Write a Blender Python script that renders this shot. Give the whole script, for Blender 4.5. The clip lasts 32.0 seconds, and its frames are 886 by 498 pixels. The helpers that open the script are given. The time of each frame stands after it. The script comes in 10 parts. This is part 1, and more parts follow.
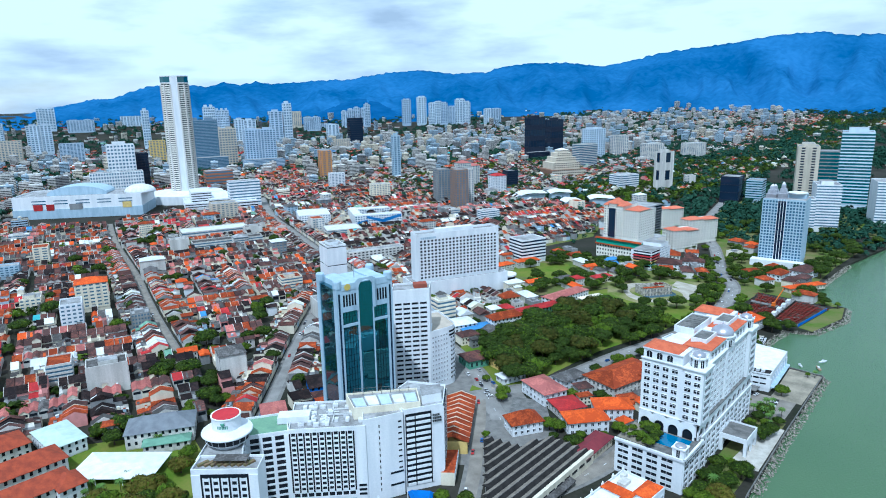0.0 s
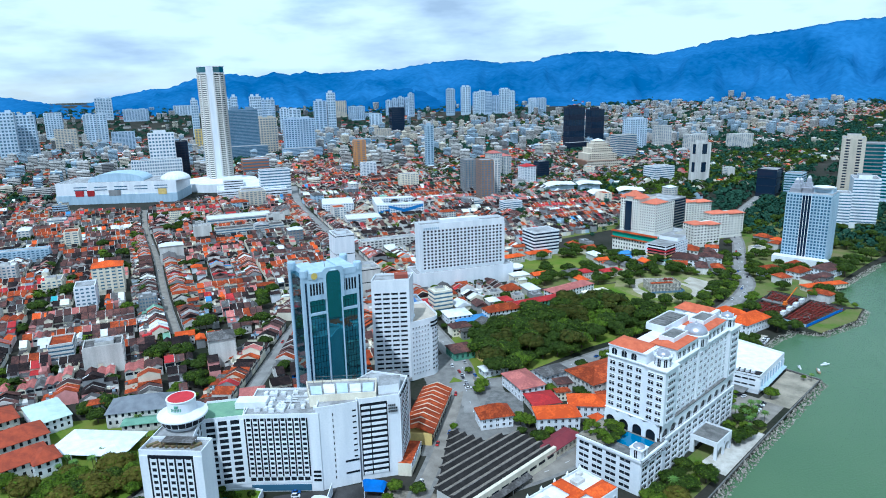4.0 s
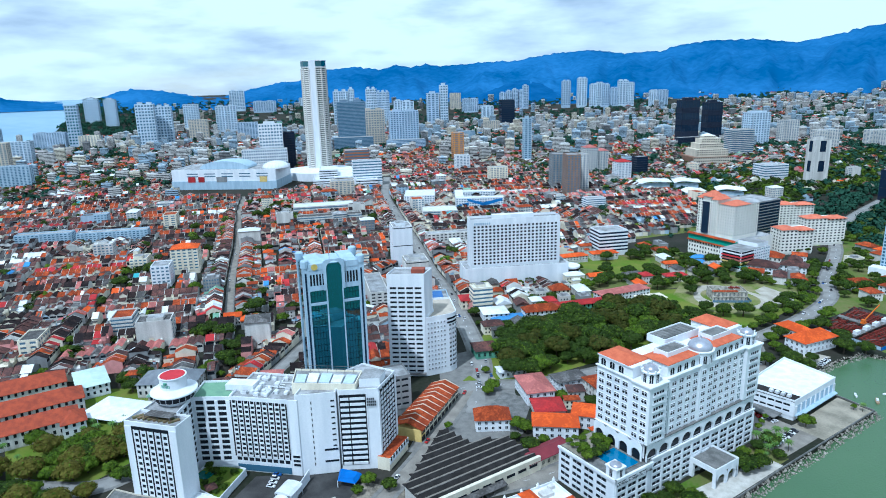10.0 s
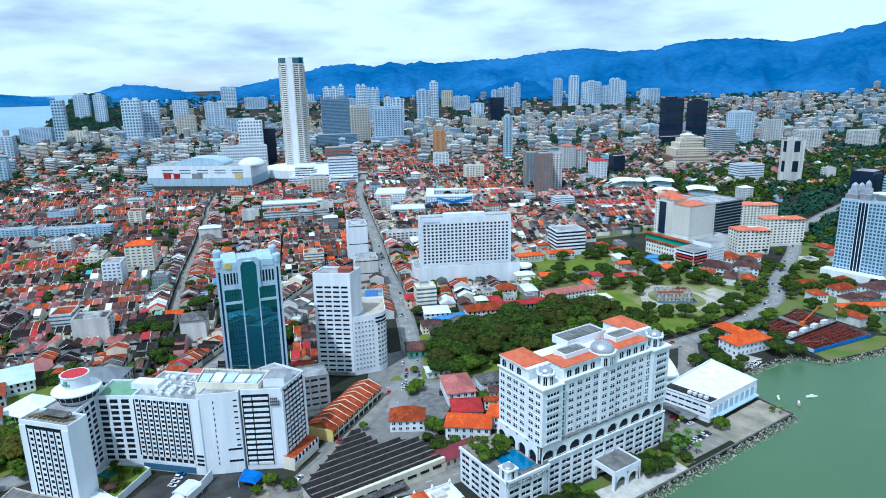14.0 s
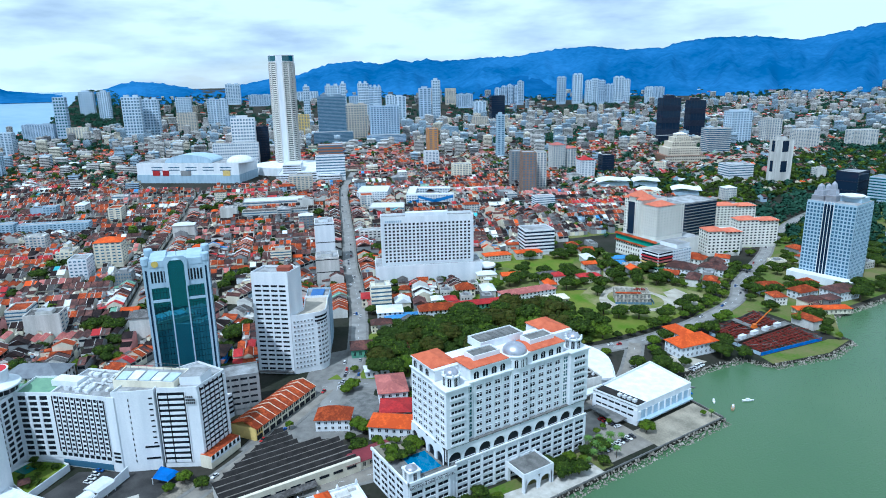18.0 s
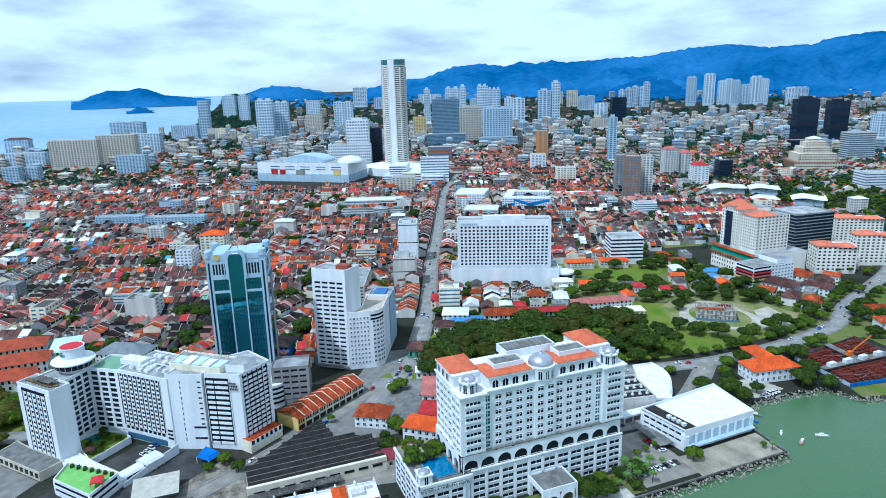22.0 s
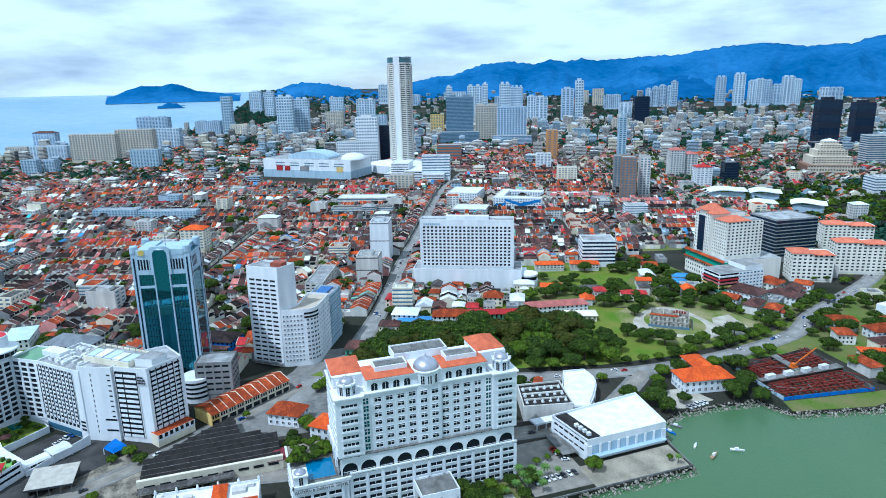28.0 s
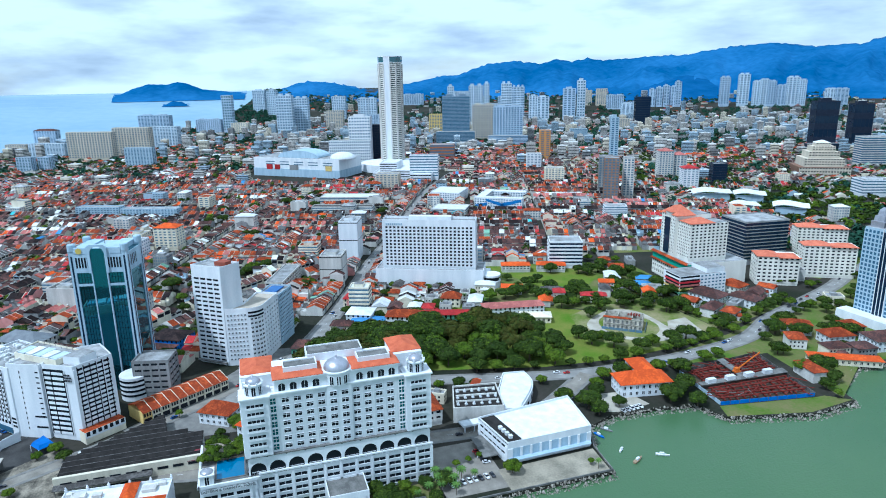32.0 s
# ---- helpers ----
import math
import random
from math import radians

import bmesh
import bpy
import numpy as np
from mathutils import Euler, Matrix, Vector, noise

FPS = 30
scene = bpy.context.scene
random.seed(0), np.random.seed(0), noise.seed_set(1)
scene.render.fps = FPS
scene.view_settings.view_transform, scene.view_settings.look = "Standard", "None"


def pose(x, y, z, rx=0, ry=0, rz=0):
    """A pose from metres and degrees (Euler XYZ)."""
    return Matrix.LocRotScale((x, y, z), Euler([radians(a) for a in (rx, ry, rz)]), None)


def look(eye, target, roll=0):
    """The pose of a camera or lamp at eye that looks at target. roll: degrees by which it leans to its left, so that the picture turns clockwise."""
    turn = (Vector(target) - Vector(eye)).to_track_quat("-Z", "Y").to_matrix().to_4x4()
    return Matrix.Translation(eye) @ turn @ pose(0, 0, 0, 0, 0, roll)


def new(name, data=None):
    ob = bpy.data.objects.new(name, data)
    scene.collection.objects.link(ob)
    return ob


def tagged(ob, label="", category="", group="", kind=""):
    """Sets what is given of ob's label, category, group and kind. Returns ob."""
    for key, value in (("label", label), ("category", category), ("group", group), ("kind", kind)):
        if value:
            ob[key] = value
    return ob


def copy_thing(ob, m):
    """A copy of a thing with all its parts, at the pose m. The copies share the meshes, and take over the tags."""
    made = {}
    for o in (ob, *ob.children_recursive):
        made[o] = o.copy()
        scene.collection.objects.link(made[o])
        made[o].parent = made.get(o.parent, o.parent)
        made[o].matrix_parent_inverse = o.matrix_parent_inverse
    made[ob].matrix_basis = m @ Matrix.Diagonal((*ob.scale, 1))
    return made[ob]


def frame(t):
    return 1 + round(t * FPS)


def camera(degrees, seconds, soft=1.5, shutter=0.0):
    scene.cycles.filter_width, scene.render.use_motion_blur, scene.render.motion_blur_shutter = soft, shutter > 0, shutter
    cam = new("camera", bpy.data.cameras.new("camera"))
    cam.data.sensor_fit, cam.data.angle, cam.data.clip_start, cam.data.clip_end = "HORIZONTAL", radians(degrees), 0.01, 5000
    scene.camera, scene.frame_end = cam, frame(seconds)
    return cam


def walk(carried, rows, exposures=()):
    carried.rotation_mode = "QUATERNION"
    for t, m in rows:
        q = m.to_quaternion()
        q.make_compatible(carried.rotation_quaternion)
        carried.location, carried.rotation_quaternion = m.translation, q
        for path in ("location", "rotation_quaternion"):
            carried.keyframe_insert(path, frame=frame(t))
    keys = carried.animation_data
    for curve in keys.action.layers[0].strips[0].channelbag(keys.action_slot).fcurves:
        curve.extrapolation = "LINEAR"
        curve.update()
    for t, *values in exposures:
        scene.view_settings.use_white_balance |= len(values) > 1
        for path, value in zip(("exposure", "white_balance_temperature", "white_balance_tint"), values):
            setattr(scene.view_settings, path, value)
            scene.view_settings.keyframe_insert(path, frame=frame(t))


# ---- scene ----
cam = camera(68.2, 32.0, 1.0)
METRES, EYE, TILT, LEAN, TURN = 364.0, 190.0, 0.0, 0.0, 41.2
ROWS = [
    (0.0, 0.0, 0.0, 0.0, -0.24, -13.16, 1.03),
    (0.5, 0.0154, 0.0005, -0.0001, 0.02, -13.18, 1.02),
    (1.0, 0.0308, 0.0011, -0.0003, 0.35, -13.19, 1.01),
    (1.5, 0.0464, 0.0018, -0.0004, 0.75, -13.18, 1.01),
    (2.0, 0.0617, 0.0027, -0.0003, 1.19, -13.2, 1.02),
    (2.5, 0.0771, 0.0037, -0.0009, 1.78, -13.23, 1.04),
    (3.0, 0.0924, 0.0049, -0.0009, 2.57, -13.41, 1.07),
    (3.5, 0.1076, 0.0064, -0.0009, 3.38, -13.67, 1.08),
    (5.5, 0.1689, 0.0148, -0.0009, 7.67, -14.53, 1.27),
    (6.0, 0.1839, 0.0175, -0.0007, 8.96, -14.49, 1.32),
    (6.5, 0.1987, 0.0207, -0.0005, 10.21, -14.44, 1.37),
    (7.0, 0.2136, 0.0242, -0.0004, 11.53, -14.39, 1.43),
    (7.5, 0.2282, 0.028, -0.0003, 12.9, -14.34, 1.47),
    (8.0, 0.243, 0.0325, -0.0003, 14.26, -14.28, 1.52),
    (8.5, 0.2579, 0.0369, -0.0004, 15.0, -14.3, 1.52),
    (9.0, 0.2727, 0.0417, -0.0004, 15.09, -14.33, 1.47),
    (9.5, 0.2875, 0.0463, -0.0004, 15.11, -14.37, 1.41),
    (10.0, 0.3016, 0.0507, -0.0004, 15.12, -14.41, 1.37),
    (10.5, 0.3168, 0.0553, -0.0003, 15.13, -14.44, 1.32),
    (11.0, 0.3321, 0.06, -0.0003, 15.14, -14.47, 1.28),
    (11.5, 0.3475, 0.0648, -0.0004, 15.16, -14.51, 1.22),
    (12.0, 0.3629, 0.0696, -0.0004, 15.18, -14.53, 1.17),
    (12.5, 0.3785, 0.0744, -0.0005, 15.18, -14.56, 1.14),
    (13.0, 0.394, 0.0792, -0.0004, 15.2, -14.58, 1.1),
    (13.5, 0.4096, 0.0841, -0.0004, 15.21, -14.6, 1.06),
    (14.0, 0.4253, 0.0889, -0.0003, 15.22, -14.64, 1.03),
    (14.5, 0.441, 0.0937, -0.0003, 15.23, -14.66, 1.0),
    (16.5, 0.5043, 0.113, 0.0002, 15.45, -14.76, 0.92),
    (17.0, 0.5196, 0.1176, 0.0004, 15.57, -14.79, 0.91),
    (17.5, 0.5347, 0.1225, 0.0003, 15.76, -14.82, 0.9),
    (18.0, 0.5494, 0.1273, 0.0004, 16.31, -14.82, 0.91),
    (18.5, 0.5639, 0.1325, 0.0002, 17.65, -14.78, 0.99),
    (19.0, 0.5785, 0.1384, 0.0001, 19.15, -14.72, 1.09),
    (19.5, 0.5928, 0.1444, 0.0, 20.62, -14.64, 1.18),
    (20.0, 0.6067, 0.1507, -0.0002, 22.07, -14.58, 1.25),
    (20.5, 0.6205, 0.1572, -0.0003, 23.45, -14.53, 1.31),
    (21.0, 0.6343, 0.1642, -0.0003, 24.76, -14.48, 1.37),
    (21.5, 0.6476, 0.1713, -0.0005, 26.04, -14.44, 1.41),
    (22.0, 0.661, 0.1789, -0.0006, 27.3, -14.42, 1.46),
    (22.5, 0.6744, 0.1867, -0.0007, 28.21, -14.42, 1.47),
    (23.0, 0.6877, 0.1946, -0.0009, 28.63, -14.43, 1.45),
    (23.5, 0.7008, 0.2024, -0.0009, 28.97, -14.45, 1.42),
    (24.0, 0.7138, 0.2103, -0.0012, 29.36, -14.46, 1.39),
    (24.5, 0.7268, 0.2183, -0.0013, 29.74, -14.48, 1.36),
    (25.0, 0.7399, 0.2264, -0.0013, 30.06, -14.49, 1.32),
    (25.5, 0.753, 0.2344, -0.0014, 30.27, -14.5, 1.28),
    (27.5, 0.8066, 0.2674, -0.0011, 30.49, -14.56, 1.13),
    (28.0, 0.82, 0.2756, -0.0009, 30.53, -14.57, 1.1),
    (28.5, 0.8334, 0.2838, -0.0008, 30.57, -14.58, 1.06),
    (29.0, 0.8467, 0.292, -0.0008, 30.62, -14.58, 1.03),
    (29.5, 0.8598, 0.3002, -0.0009, 30.75, -14.59, 1.01),
    (30.0, 0.8727, 0.3087, -0.0011, 30.95, -14.59, 0.99),
    (30.5, 0.8857, 0.3171, -0.0013, 31.08, -14.61, 0.97),
    (31.0, 0.8986, 0.3256, -0.0015, 31.18, -14.62, 0.95),
    (31.5, 0.9115, 0.334, -0.0016, 31.34, -14.62, 0.93),
    (32.0, 0.9244, 0.3425, -0.0017, 31.55, -14.61, 0.92),
]
walk(cam, [(t, pose(0, 0, EYE, TILT, LEAN, TURN) @ pose(METRES * x, METRES * y, METRES * z, 90 + pitch, roll, yaw)) for t, x, y, z, yaw, pitch, roll in ROWS],
     exposures=[(0.0, -0.17, 5010, 3), (32.0, -0.17, 5010, 3)])

# ---- world, sun ----
SUN_AZ, SUN_EL = -68.0, 58.0   # degrees: direction towards the sun in the plan, height
world = bpy.data.worlds.new("world")
scene.world = world
world.use_nodes = True
wn, wl = world.node_tree.nodes, world.node_tree.links
wn.clear()
w_out, w_bg = wn.new("ShaderNodeOutputWorld"), wn.new("ShaderNodeBackground")
w_sky = wn.new("ShaderNodeTexSky")
w_sky.sky_type, w_sky.sun_disc = "NISHITA", False
w_sky.sun_elevation, w_sky.sun_rotation = radians(SUN_EL), radians(90 - SUN_AZ)
w_sky.air_density, w_sky.dust_density, w_sky.ozone_density = 1.0, 0.1, 2.5
w_tc, w_map = wn.new("ShaderNodeTexCoord"), wn.new("ShaderNodeMapping")
w_map.inputs["Scale"].default_value = (2.2, 2.2, 9.0)
w_n1, w_n2 = wn.new("ShaderNodeTexNoise"), wn.new("ShaderNodeTexNoise")
w_n1.inputs["Scale"].default_value, w_n1.inputs["Detail"].default_value, w_n1.inputs["Roughness"].default_value = 1.3, 7, 0.55
w_n2.inputs["Scale"].default_value, w_n2.inputs["Detail"].default_value = 2.3, 5
w_r1, w_r2 = wn.new("ShaderNodeValToRGB"), wn.new("ShaderNodeValToRGB")
w_r1.color_ramp.elements[0].position, w_r1.color_ramp.elements[1].position = 0.20, 0.48
w_r2.color_ramp.elements[0].position, w_r2.color_ramp.elements[1].position = 0.46, 0.70
w_cloud, w_mix = wn.new("ShaderNodeMix"), wn.new("ShaderNodeMix")
for m_ in (w_cloud, w_mix):
    m_.data_type = "RGBA"
w_cloud.inputs["A"].default_value = (11.6, 12.9, 13.4, 1)
w_cloud.inputs["B"].default_value = (6.2, 7.3, 8.4, 1)
wl.new(w_tc.outputs["Generated"], w_map.inputs["Vector"])
wl.new(w_map.outputs["Vector"], w_n1.inputs["Vector"])
wl.new(w_map.outputs["Vector"], w_n2.inputs["Vector"])
wl.new(w_n1.outputs["Fac"], w_r1.inputs["Fac"])
wl.new(w_n2.outputs["Fac"], w_r2.inputs["Fac"])
wl.new(w_r2.outputs["Color"], w_cloud.inputs["Factor"])
wl.new(w_r1.outputs["Color"], w_mix.inputs["Factor"])
wl.new(w_sky.outputs["Color"], w_mix.inputs["A"])
wl.new(w_cloud.outputs["Result"], w_mix.inputs["B"])
wl.new(w_mix.outputs["Result"], w_bg.inputs["Color"])
w_bg.inputs["Strength"].default_value = 0.088
wl.new(w_bg.outputs["Background"], w_out.inputs["Surface"])

sun_data = bpy.data.lights.new("sun", "SUN")
sun_data.energy, sun_data.angle, sun_data.color = 4.2, radians(0.6), (1.0, 0.96, 0.90)
sun = new("sun", sun_data)
sun_dir = Vector((math.cos(radians(SUN_AZ)) * math.cos(radians(SUN_EL)), math.sin(radians(SUN_AZ)) * math.cos(radians(SUN_EL)), math.sin(radians(SUN_EL))))
sun.matrix_world = look(sun_dir * 900, (0, 0, 0))


# ---- materials ----
def surf(name, col, col2=None, rough=0.75, scale=0.25, fine=3.0, bump=0.15, metal=0.0, spread=0.0, streak=0.0, spec=0.08, grain=0.4):
    """A painted, tiled or planted surface: two colours mixed by broad and fine noise, with relief. spread: brightness that varies from piece to piece."""
    m = bpy.data.materials.new(name)
    m.use_nodes = True
    n, l = m.node_tree.nodes, m.node_tree.links
    p = n["Principled BSDF"]
    p.inputs["Roughness"].default_value, p.inputs["Metallic"].default_value = rough, metal
    p.inputs["Specular IOR Level"].default_value = spec
    col2 = col2 or tuple(c * 0.72 for c in col)
    geo = n.new("ShaderNodeNewGeometry")
    a, b = n.new("ShaderNodeTexNoise"), n.new("ShaderNodeTexNoise")
    a.inputs["Scale"].default_value, a.inputs["Detail"].default_value = scale, 4
    b.inputs["Scale"].default_value, b.inputs["Detail"].default_value = fine, 3
    l.new(geo.outputs["Position"], b.inputs["Vector"])
    if streak:
        mp = n.new("ShaderNodeMapping")
        mp.inputs["Scale"].default_value = (1, 1, 1 - streak)
        l.new(geo.outputs["Position"], mp.inputs["Vector"])
        l.new(mp.outputs["Vector"], a.inputs["Vector"])
    else:
        l.new(geo.outputs["Position"], a.inputs["Vector"])
    add = n.new("ShaderNodeMath")
    add.operation = "MULTIPLY_ADD"
    add.inputs[1].default_value = grain
    l.new(b.outputs["Fac"], add.inputs[0])
    l.new(a.outputs["Fac"], add.inputs[2])
    ramp = n.new("ShaderNodeValToRGB")
    ramp.color_ramp.elements[0].position, ramp.color_ramp.elements[1].position = 0.28 + grain / 2, 0.68 + grain / 2
    ramp.color_ramp.elements[0].color, ramp.color_ramp.elements[1].color = (*col, 1), (*col2, 1)
    l.new(add.outputs[0], ramp.inputs["Fac"])
    out = ramp.outputs["Color"]
    if spread:
        hsv = n.new("ShaderNodeHueSaturation")
        info = n.new("ShaderNodeObjectInfo")
        both = n.new("ShaderNodeMath")
        both.operation = "ADD"
        l.new(info.outputs["Random"], both.inputs[0])
        l.new(geo.outputs["Random Per Island"], both.inputs[1])
        wrap = n.new("ShaderNodeMath")
        wrap.operation = "FRACT"
        l.new(both.outputs[0], wrap.inputs[0])
        rng = n.new("ShaderNodeMapRange")
        rng.inputs["To Min"].default_value, rng.inputs["To Max"].default_value = 1 - spread, 1 + spread
        l.new(wrap.outputs[0], rng.inputs["Value"])
        l.new(rng.outputs["Result"], hsv.inputs["Value"])
        l.new(out, hsv.inputs["Color"])
        out = hsv.outputs["Color"]
    l.new(out, p.inputs["Base Color"])
    if bump:
        bp = n.new("ShaderNodeBump")
        bp.inputs["Strength"].default_value, bp.inputs["Distance"].default_value = bump, 0.1
        l.new(b.outputs["Fac"], bp.inputs["Height"])
        l.new(bp.outputs["Normal"], p.inputs["Normal"])
    return m


def glass(name, col, rough=0.08, metal=0.0, spec=0.28, wob=0.02):
    m = bpy.data.materials.new(name)
    m.use_nodes = True
    n, l = m.node_tree.nodes, m.node_tree.links
    p = n["Principled BSDF"]
    p.inputs["Base Color"].default_value = (*col, 1)
    p.inputs["Roughness"].default_value, p.inputs["Metallic"].default_value = rough, metal
    p.inputs["Specular IOR Level"].default_value = spec
    if wob:
        t, bp, g = n.new("ShaderNodeTexNoise"), n.new("ShaderNodeBump"), n.new("ShaderNodeNewGeometry")
        t.inputs["Scale"].default_value = 0.35
        l.new(g.outputs["Position"], t.inputs["Vector"])
        bp.inputs["Strength"].default_value, bp.inputs["Distance"].default_value = wob, 1.0
        l.new(t.outputs["Fac"], bp.inputs["Height"])
        l.new(bp.outputs["Normal"], p.inputs["Normal"])
    return m


WHITE = surf("white_paint", (0.75, 0.765, 0.785), (0.60, 0.63, 0.665), 0.6, 0.15, 1.2, 0.05, streak=0.85)
WHITE2 = surf("weathered_white_paint", (0.66, 0.645, 0.61), (0.43, 0.42, 0.395), 0.7, 0.2, 1.5, 0.08, streak=0.9, spread=0.12)
CREAM = surf("cream_paint", (0.76, 0.71, 0.57), (0.58, 0.53, 0.42), 0.7, 0.2, 1.5, 0.08, streak=0.85, spread=0.1)
BEIGE = surf("beige_plaster", (0.58, 0.52, 0.42), (0.44, 0.40, 0.33), 0.75, 0.2, 1.5, 0.08, streak=0.85, spread=0.1)
GREYW = surf("grey_plaster", (0.275, 0.280, 0.282), (0.180, 0.183, 0.185), 0.75, 0.2, 1.5, 0.1, streak=0.85, spread=0.15)
PALEBLUE = surf("pale_blue_cladding", (0.42, 0.53, 0.62), (0.31, 0.41, 0.50), 0.5, 0.2, 1.2, 0.05, streak=0.8)
BLUEP = surf("blue_paint", (0.03, 0.16, 0.55), (0.02, 0.11, 0.38), 0.6, 0.3, 2)
YELLOWP = surf("yellow_lime_wash", (0.66, 0.50, 0.18), (0.52, 0.38, 0.14), 0.8, 0.3, 2)
PINKP = surf("pink_paint", (0.66, 0.30, 0.28), (0.52, 0.24, 0.22), 0.75, 0.3, 2)
GREENP = surf("green_paint", (0.16, 0.36, 0.26), (0.10, 0.26, 0.19), 0.7, 0.3, 2)
REDP = surf("red_paint", (0.50, 0.04, 0.05), (0.38, 0.03, 0.04), 0.6, 0.3, 2)
CONCRETE = surf("stained_concrete", (0.202, 0.199, 0.191), (0.101, 0.101, 0.098), 0.85, 0.25, 2, 0.2)
FLATROOF = surf("weathered_flat_roof", (0.3694, 0.3791, 0.3888), (0.1652, 0.1652, 0.1652), 0.85, 0.12, 0.8, 0.2, spread=0.15)
DARKROOF = surf("dark_corrugated_sheet", (0.036, 0.033, 0.032), (0.018, 0.017, 0.017), 0.75, 0.3, 2, 0.3)
ASPHALT = surf("asphalt", (0.070, 0.068, 0.067), (0.034, 0.034, 0.034), 0.85, 0.12, 2, 0.15)
LANE = surf("dusty_concrete_lane", (0.27, 0.25, 0.22), (0.17, 0.155, 0.135), 0.9, 0.15, 2, 0.15)
ROADGREY = surf("worn_grey_asphalt", (0.285, 0.278, 0.266), (0.180, 0.176, 0.168), 0.85, 0.1, 2, 0.15)
PAVE = surf("pavement_slabs", (0.22, 0.215, 0.20), (0.14, 0.135, 0.13), 0.85, 0.2, 2, 0.15)
SAND = surf("bare_sandy_ground", (0.36, 0.32, 0.25), (0.18, 0.165, 0.13), 0.9, 0.1, 1, 0.2)
GRASS = surf("lawn_grass", (0.078, 0.150, 0.010), (0.160, 0.170, 0.035), 0.9, 0.06, 0.7, 0.3)
ROCK = surf("shore_rock", (0.36, 0.335, 0.29), (0.15, 0.14, 0.115), 0.85, 0.5, 2, 0.4, spread=0.3)
TERRA = surf("bright_orange_roof_tile", (0.68, 0.115, 0.020), (0.46, 0.07, 0.016), 0.8, 0.16, 0.8, 0.3, spread=0.15, grain=0.9)
HOTEL_TILE = surf("faded_orange_roof_tile", (0.54, 0.145, 0.070), (0.40, 0.095, 0.048), 0.8, 0.3, 2.5, 0.3)
ROOF_OR = surf("orange_roof_tile", (0.40, 0.078, 0.022), (0.19, 0.036, 0.014), 0.8, 0.16, 0.8, 0.3, spread=0.25, grain=0.9)
ROOF_BR = surf("brown_roof_tile", (0.150, 0.066, 0.054), (0.062, 0.036, 0.034), 0.85, 0.16, 0.8, 0.3, spread=0.3, grain=0.9)
ROOF_DK = surf("old_dark_roof_tile", (0.040, 0.026, 0.024), (0.014, 0.011, 0.012), 0.85, 0.16, 0.8, 0.3, spread=0.3, grain=0.9)
ROOF_RED = surf("red_metal_roof", (0.44, 0.035, 0.035), (0.28, 0.025, 0.028), 0.6, 0.16, 0.8, 0.15, spread=0.2, grain=0.9)
ROOF_PK = surf("faded_pink_roof", (0.48, 0.17, 0.14), (0.32, 0.11, 0.10), 0.75, 0.16, 0.8, 0.2, spread=0.2, grain=0.9)
ROOF_GR = surf("grey_roof_sheet", (0.150, 0.143, 0.140), (0.068, 0.064, 0.062), 0.7, 0.16, 0.8, 0.2, spread=0.3, grain=0.9)
ROOF_WH = surf("white_roof_sheet", (0.70, 0.72, 0.74), (0.52, 0.54, 0.56), 0.55, 0.2, 2, 0.1, spread=0.12)
ROOF_TQ = surf("turquoise_roof_sheet", (0.10, 0.42, 0.45), (0.08, 0.32, 0.36), 0.6, 0.3, 2, 0.1, spread=0.2)
ROOF_BL = surf("blue_roof_sheet", (0.08, 0.24, 0.48), (0.06, 0.17, 0.36), 0.6, 0.3, 2, 0.1, spread=0.2)
ROOF_GN = surf("green_roof_sheet", (0.20, 0.36, 0.26), (0.14, 0.26, 0.19), 0.65, 0.3, 2, 0.1, spread=0.2)
PINKTILE = surf("pink_orange_roof_tile", (0.60, 0.19, 0.11), (0.46, 0.13, 0.08), 0.8, 0.3, 2.5, 0.2, spread=0.1)
IVORY = surf("ivory_paint", (0.80, 0.78, 0.71), (0.66, 0.64, 0.58), 0.7, 0.2, 1.5, 0.06, streak=0.85)
SHEETT = surf("tan_corrugated_sheet", (0.27, 0.24, 0.20), (0.16, 0.14, 0.12), 0.8, 0.3, 2, 0.3)
STEEL = surf("rusty_steel", (0.20, 0.035, 0.025), (0.11, 0.022, 0.018), 0.7, 0.5, 3, 0.2)
SILVER = surf("silver_dome_metal", (0.50, 0.50, 0.55), (0.38, 0.38, 0.42), 0.35, 0.4, 2, 0.05, metal=0.7)
BARK = surf("tree_bark", (0.13, 0.10, 0.075), (0.07, 0.055, 0.04), 0.9, 0.8, 4, 0.4)
LEAF = surf("dark_green_leaves", (0.0165, 0.0330, 0.0045), (0.0370, 0.0590, 0.0085), 0.7, 0.15, 0.9, 0.0, spread=0.35, spec=0.08)
LEAF2 = surf("light_green_leaves", (0.0493, 0.0935, 0.0051), (0.0850, 0.1232, 0.0102), 0.7, 0.15, 0.9, 0.0, spread=0.3, spec=0.08)
LEAF3 = surf("olive_brown_leaves", (0.0600, 0.0560, 0.0080), (0.0920, 0.0840, 0.0144), 0.75, 0.15, 0.9, 0.0, spread=0.3, spec=0.08)
LEAF4 = surf("brown_green_leaves", (0.0300, 0.0360, 0.0060), (0.0560, 0.0580, 0.0100), 0.75, 0.15, 0.9, 0.0, spread=0.35, spec=0.08)
# Leaf colour of the far woods, shifted to blue-green to suggest haze.
FAR_LEAF = surf("haze_tinted_far_leaves", (0.017, 0.050, 0.034), (0.030, 0.070, 0.046), 0.8, 0.02, 0.3, 0.0, spread=0.3, spec=0.0)
WIN = glass("dark_window_glass", (0.012, 0.016, 0.022), 0.12, 0.0, 0.16)
WIN_B = glass("blue_window_glass", (0.05, 0.12, 0.19))
